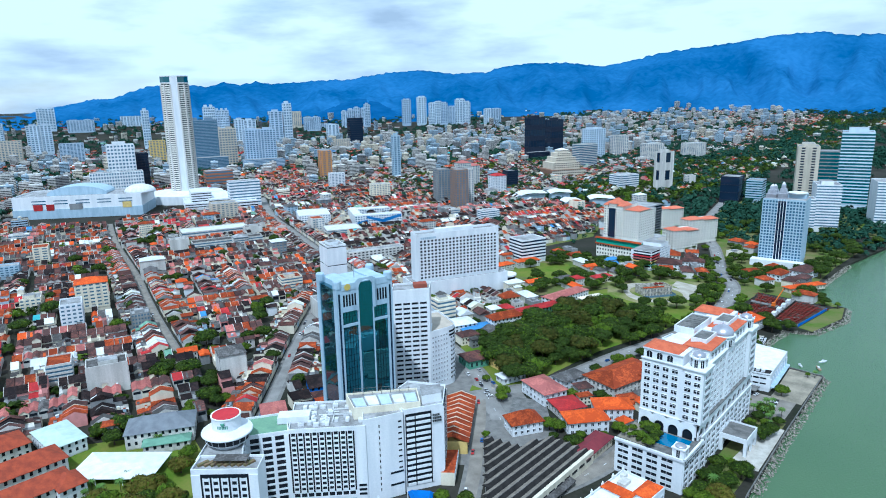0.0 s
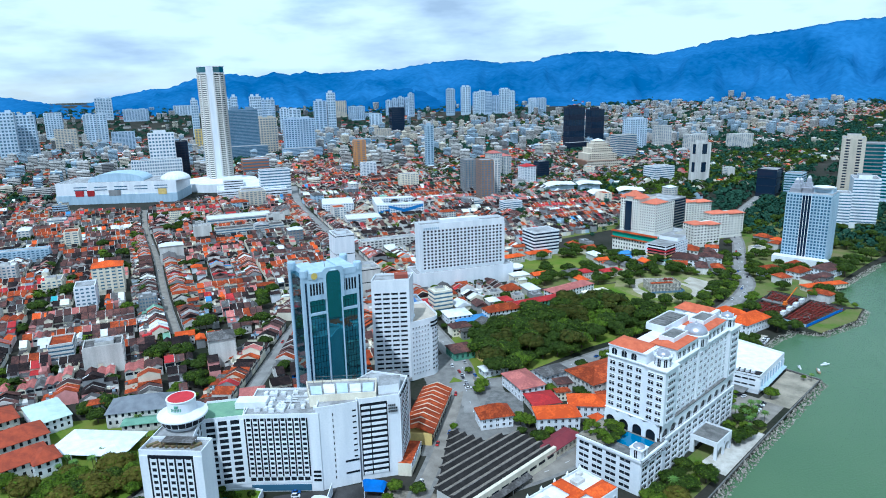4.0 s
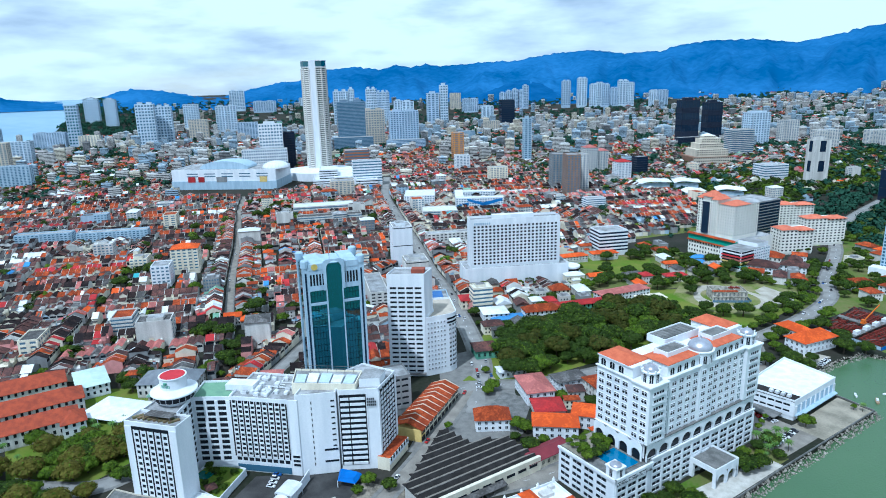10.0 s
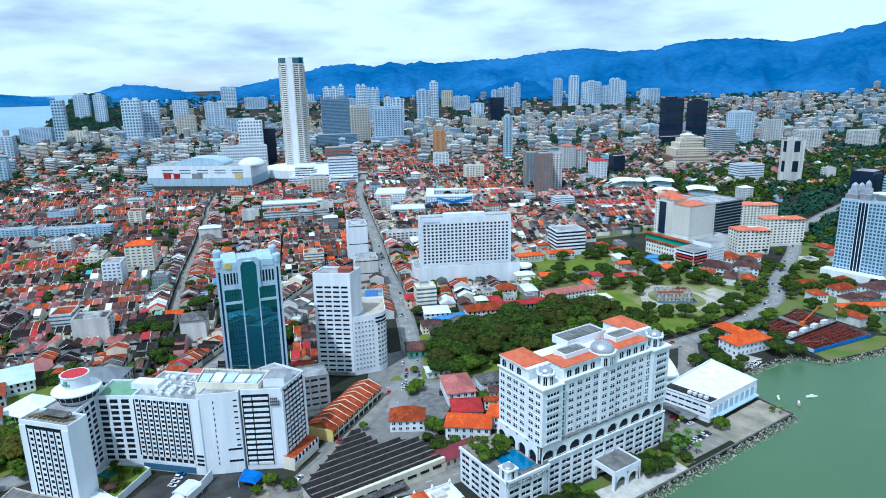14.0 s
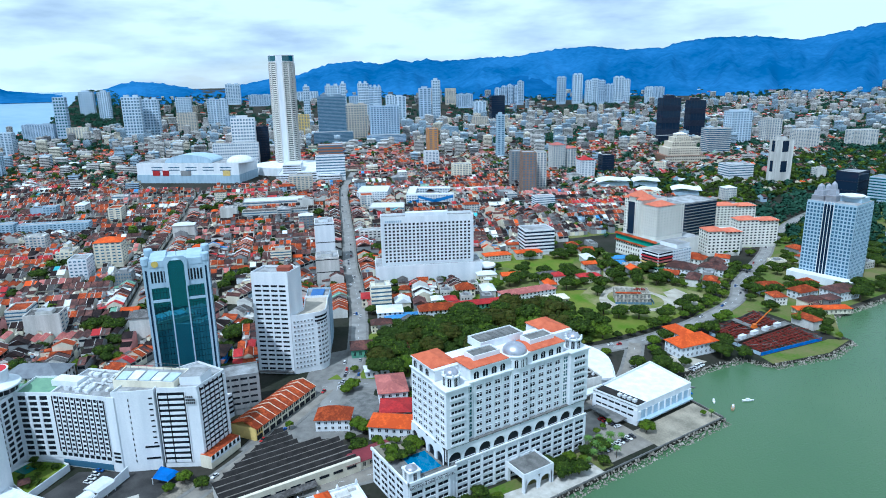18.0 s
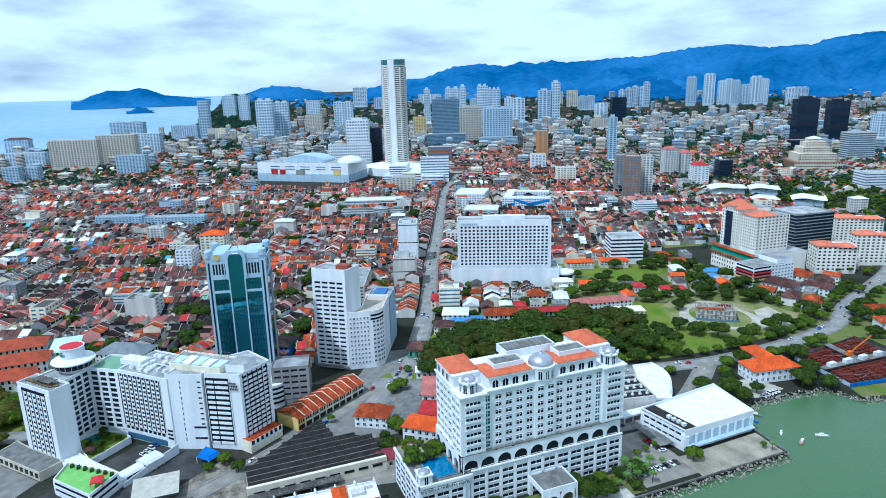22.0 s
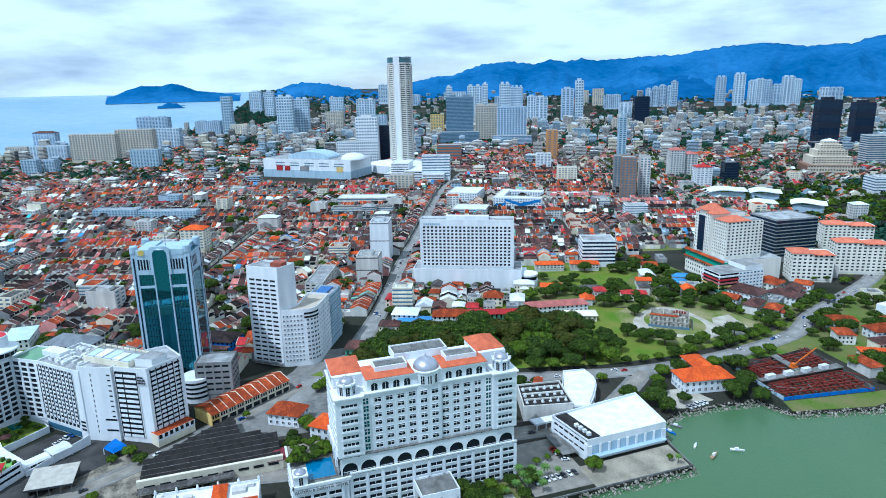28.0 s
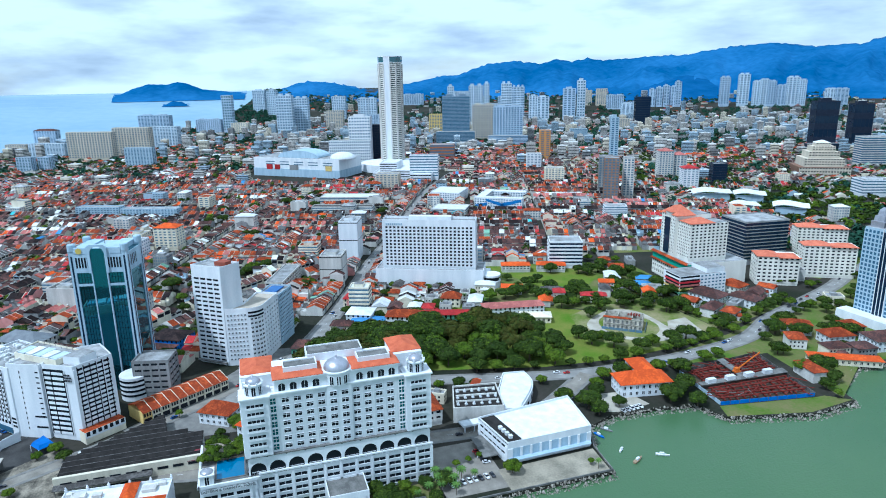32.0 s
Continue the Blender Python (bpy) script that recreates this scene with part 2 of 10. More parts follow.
WIN_T = glass("teal_curtain_glass", (0.008, 0.085, 0.105), 0.03, 0.0, 0.8, 0.03)
MIRROR_T = glass("teal_mirror_glass", (0.050, 0.200, 0.260), 0.02, 0.88, 0.5, 0.012)
# Window glass for far blocks: haze and sky reflection put into its paler blue.
WIN_F = glass("haze_paled_far_glass", (0.09, 0.16, 0.23), 0.15)
WIN_N = glass("navy_curtain_glass", (0.010, 0.022, 0.045), 0.05)
POOL = glass("pool_water", (0.005, 0.13, 0.27), 0.08, 0, 0.5, 0.2)
RUBBER = surf("tyre_rubber", (0.02, 0.02, 0.02), None, 0.8)


# ---- mesh tools ----
class Geo:
    """Collects faces of several materials; every face list is one mesh in the end."""

    def __init__(self):
        self.v, self.f, self.m = [], [], []

    def face(self, pts, m=0):
        i = len(self.v)
        self.v.extend(pts)
        self.f.append(tuple(range(i, i + len(pts))))
        self.m.append(m)

    def solid(self, low, high, m=0, top=None):
        """A closed prism between two rings of equal length, counter-clockwise from above."""
        i, n = len(self.v), len(low)
        self.v.extend(low)
        self.v.extend(high)
        for k in range(n):
            self.f.append((i + k, i + (k + 1) % n, i + n + (k + 1) % n, i + n + k))
            self.m.append(m)
        self.f.append(tuple(i + n + k for k in range(n)))
        self.m.append(m if top is None else top)
        self.f.append(tuple(i + k for k in reversed(range(n))))
        self.m.append(m)

    def prism(self, poly, z0, z1, m=0, top=None):
        self.solid([(x, y, z0) for x, y in poly], [(x, y, z1) for x, y in poly], m, top)

    def box(self, x0, x1, y0, y1, z0, z1, m=0, top=None):
        self.prism([(x0, y0), (x1, y0), (x1, y1), (x0, y1)], z0, z1, m, top)

    def hip(self, x0, x1, y0, y1, z0, z1, over=0.5, m=0, inset=None):
        """A hipped roof with eaves, ridge along the longer side."""
        x0, x1, y0, y1 = x0 - over, x1 + over, y0 - over, y1 + over
        w, d = x1 - x0, y1 - y0
        k = min(w, d) / 2 if inset is None else inset
        if w >= d:
            r = [(x0 + k, (y0 + y1) / 2), (x1 - k, (y0 + y1) / 2)]
            top = [r[0], r[1], r[1], r[0]]
        else:
            r = [((x0 + x1) / 2, y0 + k), ((x0 + x1) / 2, y1 - k)]
            top = [r[0], r[0], r[1], r[1]]
        base = [(x0, y0), (x1, y0), (x1, y1), (x0, y1)]
        low = [(x, y, z0) for x, y in base]
        high = [(x, y, z1) for x, y in top]
        for a in range(4):
            b = (a + 1) % 4
            if top[a] == top[b]:
                self.face([low[a], low[b], high[a]], m)
            else:
                self.face([low[a], low[b], high[b], high[a]], m)
        self.box(x0, x1, y0, y1, z0 - 0.25, z0 - 0.004, m)

    def ring(self, cx, cy, rows, n=24, m=0, a0=0.0):
        """A turned form: rows of (radius, height) from below."""
        i = len(self.v)
        for r, z in rows:
            for k in range(n):
                a = a0 + 2 * math.pi * k / n
                self.v.append((cx + r * math.cos(a), cy + r * math.sin(a), z))
        for j in range(len(rows) - 1):
            for k in range(n):
                self.f.append((i + j * n + k, i + j * n + (k + 1) % n, i + (j + 1) * n + (k + 1) % n, i + (j + 1) * n + k))
                self.m.append(m)
        self.f.append(tuple(i + (len(rows) - 1) * n + k for k in range(n)))
        self.m.append(m)
        self.f.append(tuple(i + k for k in reversed(range(n))))
        self.m.append(m)

    def beam(self, a, b, w, h=None, m=0):
        """A straight bar from a to b."""
        a, b = Vector(a), Vector(b)
        d = (b - a).normalized()
        s = d.cross(Vector((0, 0, 1)))
        s = s.normalized() if s.length > 1e-4 else Vector((1, 0, 0))
        u = s.cross(d)
        h = h or w
        c = [s * w / 2 * i + u * h / 2 * j for i, j in ((-1, -1), (1, -1), (1, 1), (-1, 1))]
        self.solid([tuple(a + k) for k in c], [tuple(b + k) for k in c], m)

    def mesh(self, name, mats, origin=(0, 0, 0), smooth=False):
        me = bpy.data.meshes.new(name)
        ox, oy, oz = origin
        me.from_pydata([(x - ox, y - oy, z - oz) for x, y, z in self.v], [], self.f)
        for k in mats:
            me.materials.append(k)
        me.polygons.foreach_set("material_index", self.m)
        if smooth:
            me.polygons.foreach_set("use_smooth", [True] * len(self.f))
        me.update()
        return me


def thing(name, x, y, label, category, z=0.0, rot=0.0, group=""):
    ob = new(name)
    ob.empty_display_size = 0.5
    ob.matrix_world = pose(x, y, z, 0, 0, rot)
    ob["at"] = 1
    return tagged(ob, label, category, group)


def part(name, geo, mats, parent, label="", here=True, smooth=False):
    """One mesh under a thing; the geometry is given in the thing's own axes unless here is False (then in the world's, for an unturned thing)."""
    mats = mats if isinstance(mats, (list, tuple)) else [mats]
    at = (0, 0, 0) if here else tuple(parent.matrix_world.translation)
    ob = new(name, geo.mesh(name, mats, at, smooth))
    ob.parent = parent
    return tagged(ob, label)


def shared(name, me, parent, m, label=""):
    """One more object on a mesh that others use too, at the pose m in the parent's axes."""
    ob = new(name, me)
    ob.parent = parent
    ob.matrix_basis = m
    return tagged(ob, label)


def unit(name, mats, make):
    g = Geo()
    make(g)
    return g.mesh(name, mats if isinstance(mats, (list, tuple)) else [mats])


def lattice(g, xs, zs, y0, y1, m=0, fill=None):
    """A window frame in one piece: bars along every other strip of the grid; the gaps are open, or hold set-back panes of the material fill."""
    solid = {(i, j) for i in range(len(xs) - 1) for j in range(len(zs) - 1) if i % 2 == 0 or j % 2 == 0}
    idx = {}

    def vert(i, j, k):
        if (i, j, k) not in idx:
            idx[i, j, k] = len(g.v)
            g.v.append((xs[i], (y0, y1)[k], zs[j]))
        return idx[i, j, k]
    for i in range(len(xs) - 1):
        for j in range(len(zs) - 1):
            if (i, j) not in solid:
                if fill is not None:
                    g.f.append(tuple(vert(*p, 1) for p in ((i, j), (i + 1, j), (i + 1, j + 1), (i, j + 1))))
                    g.m.append(fill)
                continue
            quads = [[(i, j, 0), (i + 1, j, 0), (i + 1, j + 1, 0), (i, j + 1, 0)]]
            for di, dj, a, b in ((-1, 0, (i, j + 1), (i, j)), (1, 0, (i + 1, j), (i + 1, j + 1)), (0, -1, (i, j), (i + 1, j)), (0, 1, (i + 1, j + 1), (i, j + 1))):
                if (i + di, j + dj) not in solid:
                    quads.append([(*a, 0), (*a, 1), (*b, 1), (*b, 0)])
            for q in quads:
                g.f.append(tuple(vert(*p) for p in q))
                g.m.append(m)


def facade(own, p0, p1, z0, z1, floors, cols, wall=WHITE, win=WIN, mode="grid", wh=0.55, ww=0.6, out=0.35, ends=0.0, pier_out=0.1, joined=False, into=None):
    """Dresses a wall from p0 to p1 (outside to the right of that way), in the axes of the thing: window bands, spandrels and piers, or single windows."""
    a, b = Vector(p0), Vector(p1)
    length = (b - a).length
    ang = math.degrees(math.atan2(b.y - a.y, b.x - a.x))
    fh = (z1 - z0) / floors
    use = length - 2 * ends
    base = pose(a.x, a.y, 0, 0, 0, ang)
    if joined:
        g = Geo()
        for i in range(floors):
            g.box(0, length, -out, 0.05, z0 + i * fh, z0 + i * fh + fh * (1 - wh), 0)
        g.box(ends, length - ends, -0.06, 0.05, z0, z1, 1)
        if cols:
            cw = use / cols
            pw = cw * (1 - ww)
            for k in range(cols + 1):
                g.box(max(0.0, ends + k * cw - pw / 2), min(length, ends + k * cw + pw / 2), -out - pier_out, 0.04, z0, z1, 0)
        if into is not None:
            i = len(into.v)
            into.v.extend(tuple(base @ Vector(p)) for p in g.v)
            into.f.extend(tuple(i + k for k in f) for f in g.f)
            into.m.extend(g.m)
            return
        ob = part("window_front", g, [wall, win], own)
        ob.matrix_basis = base
        ob["kind"] = "stuff"
        return
    if mode == "single":
        cw = use / cols
        w, h = cw * ww, fh * wh

        def make(g):
            lattice(g, (-w / 2 - 0.15, -w / 2, -0.06, 0.06, w / 2, w / 2 + 0.15), (-0.2, 0.0, h, h + 0.2), -out - 0.1, -0.03, 0, 1)
        me = unit("window", [wall, win], make)
        for i in range(floors):
            for k in range(cols):
                shared("window", me, own, base @ pose(ends + (k + 0.5) * cw, 0, z0 + (i + 0.5) * fh - h / 2))
        return
    band = unit("window_band", win, lambda g: g.box(ends, length - ends, -0.06, 0.05, 0, fh * wh))
    sp = unit("spandrel", wall, lambda g: g.box(0, length, -out, 0.05, 0, fh * (1 - wh)))
    for i in range(floors):
        shared("window_band", band, own, base @ pose(0, 0, z0 + i * fh + fh * (1 - wh)))
        shared("spandrel", sp, own, base @ pose(0, 0, z0 + i * fh))
    if cols:
        cw = use / cols
        pw = cw * (1 - ww)
        pm = unit("pier", wall, lambda g: g.box(-pw / 2, pw / 2, -out - pier_out, 0.05, z0, z1))
        hm = unit("pier", wall, lambda g: g.box(0, max(pw / 2, 0.12), -out - pier_out, 0.05, z0, z1))
        for k in range(1, cols):
            shared("pier", pm, own, base @ pose(ends + k * cw, 0, 0))
        shared("pier", hm, own, base @ pose(ends, 0, 0))
        shared("pier", hm, own, base @ pose(length - ends - max(pw / 2, 0.12), 0, 0))
    if ends:
        em = unit("end_wall", wall, lambda g: g.box(0, ends, -out - 0.05, 0.05, z0, z1))
        shared("end_wall", em, own, base)
        shared("end_wall", em, own, base @ pose(length - ends, 0, 0))


def parapet(g, poly, z, h=1.0, t=0.4, m=0):
    """A low wall round a roof's edge, one closed ring."""
    n = len(poly)
    P = [Vector(p) for p in poly]
    inner = []
    for k in range(n):
        a, b = (P[k] - P[k - 1]).normalized(), (P[(k + 1) % n] - P[k]).normalized()
        na, nb = Vector((-a.y, a.x)), Vector((-b.y, b.x))
        mid = (na + nb) / max(0.35, 1 + na.dot(nb))
        inner.append(P[k] + mid * t)
    i = len(g.v)
    for ring, zz in ((P, z + 0.004), (P, z + h), (inner, z + h), (inner, z + 0.004)):
        g.v.extend((p.x, p.y, zz) for p in ring)
    for r in range(4):
        for k in range(n):
            k2, r2 = (k + 1) % n, (r + 1) % 4
            g.f.append((i + r * n + k, i + r * n + k2, i + r2 * n + k2, i + r2 * n + k))
            g.m.append(m)


# ---- the land, the sea, the hills ----
FOLD, RIM = 2800.0, 128.0
CX, CY = 85.0, 150.0


def lift(x, y):
    """Beyond the town the far ground and sea climb gently to the horizon."""
    return min(RIM, max(0.0, math.hypot(x - CX, y - CY) - FOLD) * 0.0845)


COAST = [(-40, -900), (-62, 150), (-75, 305), (-77, 381), (-78, 478), (-100, 480), (-119, 488), (-127, 507), (-126, 535), (-122, 560), (-104, 567), (-91, 617), (-95, 652), (-112, 656),
         (-131, 692), (-129, 734), (-124, 823), (-104, 940), (-70, 1150), (-20, 1600), (60, 2300), (150, 5200)]
FAR_COAST = [(-4982, 5200), (-4982, 660), (-4900, 640), (-4127, 480), (-2995, 258), (-2610, 100), (-2374, -205), (-2014, -285), (-1805, -345), (-1300, -700), (-900, -900)]
LAND = COAST + FAR_COAST


def sheet(name, poly, z, mat, skirt=0.0, label="", category="ground"):
    bm = bmesh.new()
    f = bm.faces.new([bm.verts.new((x, y, 0)) for x, y in poly])
    if f.normal.z < 0:
        f.normal_flip()
    for k in range(22):
        bmesh.ops.bisect_plane(bm, geom=bm.verts[:] + bm.edges[:] + bm.faces[:], plane_co=(-220.0 * k - 300, 0, 0), plane_no=(1, 0, 0))
        bmesh.ops.bisect_plane(bm, geom=bm.verts[:] + bm.edges[:] + bm.faces[:], plane_co=(0, 260.0 * k - 400, 0), plane_no=(0, 1, 0))
    for v in bm.verts:
        v.co.z = z + lift(v.co.x, v.co.y)
    if skirt:
        edge = [e for e in bm.edges if e.is_boundary]
        r = bmesh.ops.extrude_edge_only(bm, edges=edge)
        for v in (g for g in r["geom"] if isinstance(g, bmesh.types.BMVert)):
            v.co.z -= skirt
    bmesh.ops.triangulate(bm, faces=[f for f in bm.faces if len(f.verts) > 4])
    bmesh.ops.recalc_face_normals(bm, faces=bm.faces)
    me = bpy.data.meshes.new(name)
    bm.to_mesh(me)
    bm.free()
    me.materials.append(mat)
    return tagged(new(name, me), label, category, kind="structure")


GROUND = surf("town_ground", (0.048, 0.043, 0.037), (0.018, 0.022, 0.014), 0.9, 0.02, 0.4, 0.2)
SEA = glass("green_sea_water", (0.03, 0.11, 0.08), 0.12, 0.0, 0.22, 0.0)
# Far water takes the hazy sky's pale blue into its base colour.
FARSEA = surf("sky_paled_far_sea", (0.27, 0.39, 0.48), (0.17, 0.29, 0.41), 0.35, 0.0012, 0.02, 0.0)
n_, l_ = SEA.node_tree.nodes, SEA.node_tree.links
g_, a_, b_, r_ = n_.new("ShaderNodeNewGeometry"), n_.new("ShaderNodeTexNoise"), n_.new("ShaderNodeTexNoise"), n_.new("ShaderNodeValToRGB")
a_.inputs["Scale"].default_value, a_.inputs["Detail"].default_value = 0.012, 4
b_.inputs["Scale"].default_value, b_.inputs["Detail"].default_value = 0.8, 8
r_.color_ramp.elements[0].color, r_.color_ramp.elements[1].color = (0.052, 0.112, 0.052, 1), (0.080, 0.142, 0.066, 1)
bp_ = n_.new("ShaderNodeBump")
bp_.inputs["Strength"].default_value, bp_.inputs["Distance"].default_value = 0.55, 0.5
for k_ in (a_, b_):
    l_.new(g_.outputs["Position"], k_.inputs["Vector"])
l_.new(a_.outputs["Fac"], r_.inputs["Fac"])
l_.new(r_.outputs["Color"], n_["Principled BSDF"].inputs["Base Color"])
l_.new(b_.outputs["Fac"], bp_.inputs["Height"])
l_.new(bp_.outputs["Normal"], n_["Principled BSDF"].inputs["Normal"])

ground = sheet("ground", LAND, 0.0, GROUND, 4.0, "grey-brown town ground, paved and bare between the houses")
sheet("water", [(2500, -2500), (2500, 5300), (-1000, 5300), (-1000, -2500)], -2.2, SEA, 0, "calm green coastal water along the quay", "water")
sheet("water_far", [(-1000, -2500), (-1000, 5300), (-4985, 5300), (-4985, -2500)], -2.2, FARSEA, 0, "sea channel reaching the horizon, coloured pale with hazy sky blue", "water")

RIDGE = [(97, 500), (99.4, 508), (101.7, 511), (103.4, 540), (106.6, 530), (109.4, 496), (112.3, 472), (115, 446), (117.2, 402), (119.5, 371), (122.4, 402), (125.5, 404), (127.8, 385), (129, 352), (132, 343),
         (134.7, 370), (137, 362), (139.6, 333), (141, 312), (143, 312), (145, 302), (147.2, 290), (148.5, 308), (149.8, 288), (151, 306), (152.3, 276), (154.4, 300), (156.6, 284), (158.2, 245), (159.4, 206), (160.3, 212),
         (161.6, 188), (162.8, 172), (163.8, 150), (165, 125), (166.4, 112), (167.9, 134), (169.1, 161), (170.5, 178), (172.1, 185), (173.3, 160), (174.3, 132), (175.5, 112)]
# Hill forest with distance haze put into the base colour, blue for green.
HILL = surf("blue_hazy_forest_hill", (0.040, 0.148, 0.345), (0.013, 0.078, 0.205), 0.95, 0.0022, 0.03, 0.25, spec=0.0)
HILL2 = surf("dark_blue_hazy_forest_hill", (0.022, 0.100, 0.255), (0.013, 0.070, 0.190), 0.95, 0.01, 0.05, 0.3, spec=0.0)


def hills(name, ridge, r0, r1, mat, label, rough=1.0, steps=14, dense=0.35):
    """A wooded range: rises from r0 to its ridge at r1 and falls away behind."""
    az = [a for a, _ in ridge]
    n = int((az[-1] - az[0]) / dense) + 1
    v, f = [], []
    for i in range(n):
        a = az[0] + (az[-1] - az[0]) * i / (n - 1)
        top = float(np.interp(a, az, [h for _, h in ridge]))
        for j in range(steps + 3):
            s = j / steps
            r = r0 + (r1 - r0) * s
            x, y = CX + r * math.cos(radians(a)), CY + r * math.sin(radians(a))
            base = lift(x, y)
            if j <= steps:
                rise = max(0.0, s) ** 1.25
                wob = noise.fractal(Vector((a * 0.55, s * 2.2, 3.0)), 0.9, 2.0, 5)
                spur = abs(noise.noise(Vector((a * 0.33, s * 0.8, 9.0))))
                hgt = (top - base) * (rise + rough * (0.10 * wob - 0.24 * spur) * math.sin(math.pi * min(s, 1.0)))
                hgt += rough * 7.0 * noise.fractal(Vector((a * 2.3, s * 9, 0.0)), 0.8, 2.0, 4) * min(1, s * 3)
                z = base + max(-3.0, hgt)
            else:
                z = base + (top - base) * (1 - 0.5 * (j - steps))
            v.append((x, y, z))
    m = steps + 3
    for i in range(n - 1):
        for j in range(m - 1):
            f.append((i * m + j, i * m + j + 1, (i + 1) * m + j + 1, (i + 1) * m + j))
    me = bpy.data.meshes.new(name)
    me.from_pydata(v, [], f)
    me.polygons.foreach_set("use_smooth", [True] * len(f))
    me.materials.append(mat)
    return tagged(new(name, me), label, "hills", kind="structure")


hills("backdrop_hills", RIDGE, 3650, 4760, HILL, "long forested mountain range behind the town, its haze painted blue", 1.7, 20, 0.25)
hills("backdrop_foothill", [(133.5, 40), (135, 62), (136.2, 104), (138.3, 153), (140.4, 187), (142.3, 150), (143.5, 126), (145.5, 100), (148, 60)], 3500, 4100, HILL2, "wooded foothill in front of the mountains, painted dark haze blue", 0.6)
hills("backdrop_island", [(176.8, 110), (178.5, 135), (180.3, 150), (181.2, 180), (182, 195), (183, 180), (184.3, 184), (185.4, 160), (186.9, 112)], 3900, 4260, HILL, "wooded island across the sea channel, painted haze blue", 0.4, 8, 0.2)
hills("backdrop_islet", [(181.0, 60), (181.6, 92), (182.3, 96), (183.1, 74)], 3640, 3720, HILL2, "small wooded islet in the sea channel, painted dark haze blue", 0.3, 6, 0.15)


# ---- roads ----
ROADS = []


def smooth_path(pts, step=6.0):
    out = []
    n = len(pts)
    for i in range(n - 1):
        p0, p1, p2, p3 = (Vector(pts[max(0, min(n - 1, i + k))]) for k in (-1, 0, 1, 2))
        m = max(2, int((p2 - p1).length / step))
        for k in range(m):
            t = k / m
            out.append(0.5 * ((2 * p1) + (p2 - p0) * t + (2 * p0 - 5 * p1 + 4 * p2 - p3) * t * t + (3 * p1 - p0 - 3 * p2 + p3) * t ** 3))
    out.append(Vector(pts[-1]))
    return out


def strip(pts, a, b, z):
    """Faces of a band between the offsets a and b to the left of a way."""
    nrm = []
    for i, p in enumerate(pts):
        d = (pts[min(i + 1, len(pts) - 1)] - pts[max(i - 1, 0)]).normalized()
        nrm.append(Vector((-d.y, d.x)))
    return [[(*(p + n * o), z) for o in (a, b)] for p, n in zip(pts, nrm)]


def road(name, pts, width, label):
    k = len(ROADS)
    way = smooth_path(pts)
    ROADS.append(([tuple(p) for p in way], width / 2, name))
    return way


ROAD_LIST = [
    ("road_main", [(-212, 292), (-240, 314), (-268, 338), (-345, 377), (-430, 413), (-485, 434), (-606, 487), (-780, 560), (-925, 624), (-1121, 735)], 11.0, "grey asphalt town street running inland between the buildings"),
    ("road_lane", [(-118, 95), (-146, 158), (-170, 205), (-189, 237), (-204, 259), (-226, 290), (-242, 310)], 7.0, "grey asphalt lane beside the tall white hotel"),
    ("road_north", [(-243, 303), (-236, 322), (-222, 343), (-212, 377), (-203, 425), (-190, 475), (-181, 520), (-180, 560), (-184, 610), (-196, 663), (-222, 708), (-243, 760), (-268, 820), (-300, 885), (-340, 1000), (-380, 1200)], 10.0, "curving asphalt coast road with lane markings"),
    ("road_front", [(-150, 250), (-141, 285), (-139, 340), (-137, 396), (-135, 434), (-143, 468), (-162, 497), (-180, 520)], 9.0, "narrow asphalt street between the seafront hotel and the low shops"),
    ("road_town", [(-470, 222), (-563, 251), (-649, 280), (-724, 306), (-926, 369), (-1080, 425)], 5.5, "narrow asphalt street between rows of old shophouses"),
    ("road_cross", [(-300, 175), (-353, 231), (-403, 282), (-447, 330), (-485, 372), (-510, 428)], 6.5, "asphalt cross street lined with parked cars"),
    ("road_garden", [(-290, 60), (-262, 100), (-285, 150), (-300, 176)], 9.0, "asphalt street past the hotel garden"),
]
for r_name, r_pts, r_w, r_label in ROAD_LIST:
    road(r_name, r_pts, r_w, r_label)


ROAD_PTS = {n: np.array([(a[0] + (b[0] - a[0]) * s, a[1] + (b[1] - a[1]) * s) for a, b in zip(p, p[1:]) for s in (0.0, 0.5)]) for p, w, n in ROADS}
ROAD_ALL = np.concatenate([ROAD_PTS[n] for _, _, n in ROADS])
ROAD_W = np.concatenate([np.full(len(ROAD_PTS[n]), w) for _, w, n in ROADS])
ROAD_N = np.concatenate([np.full(len(ROAD_PTS[n]), i) for i, (_, _, n) in enumerate(ROADS)])


def on_road(x, y, more=0.0, skip=""):
    d = (ROAD_ALL[:, 0] - x) ** 2 + (ROAD_ALL[:, 1] - y) ** 2 < (ROAD_W + more) ** 2
    if skip:
        d &= ROAD_N != [n for _, _, n in ROADS].index(skip)
    return bool(d.any())


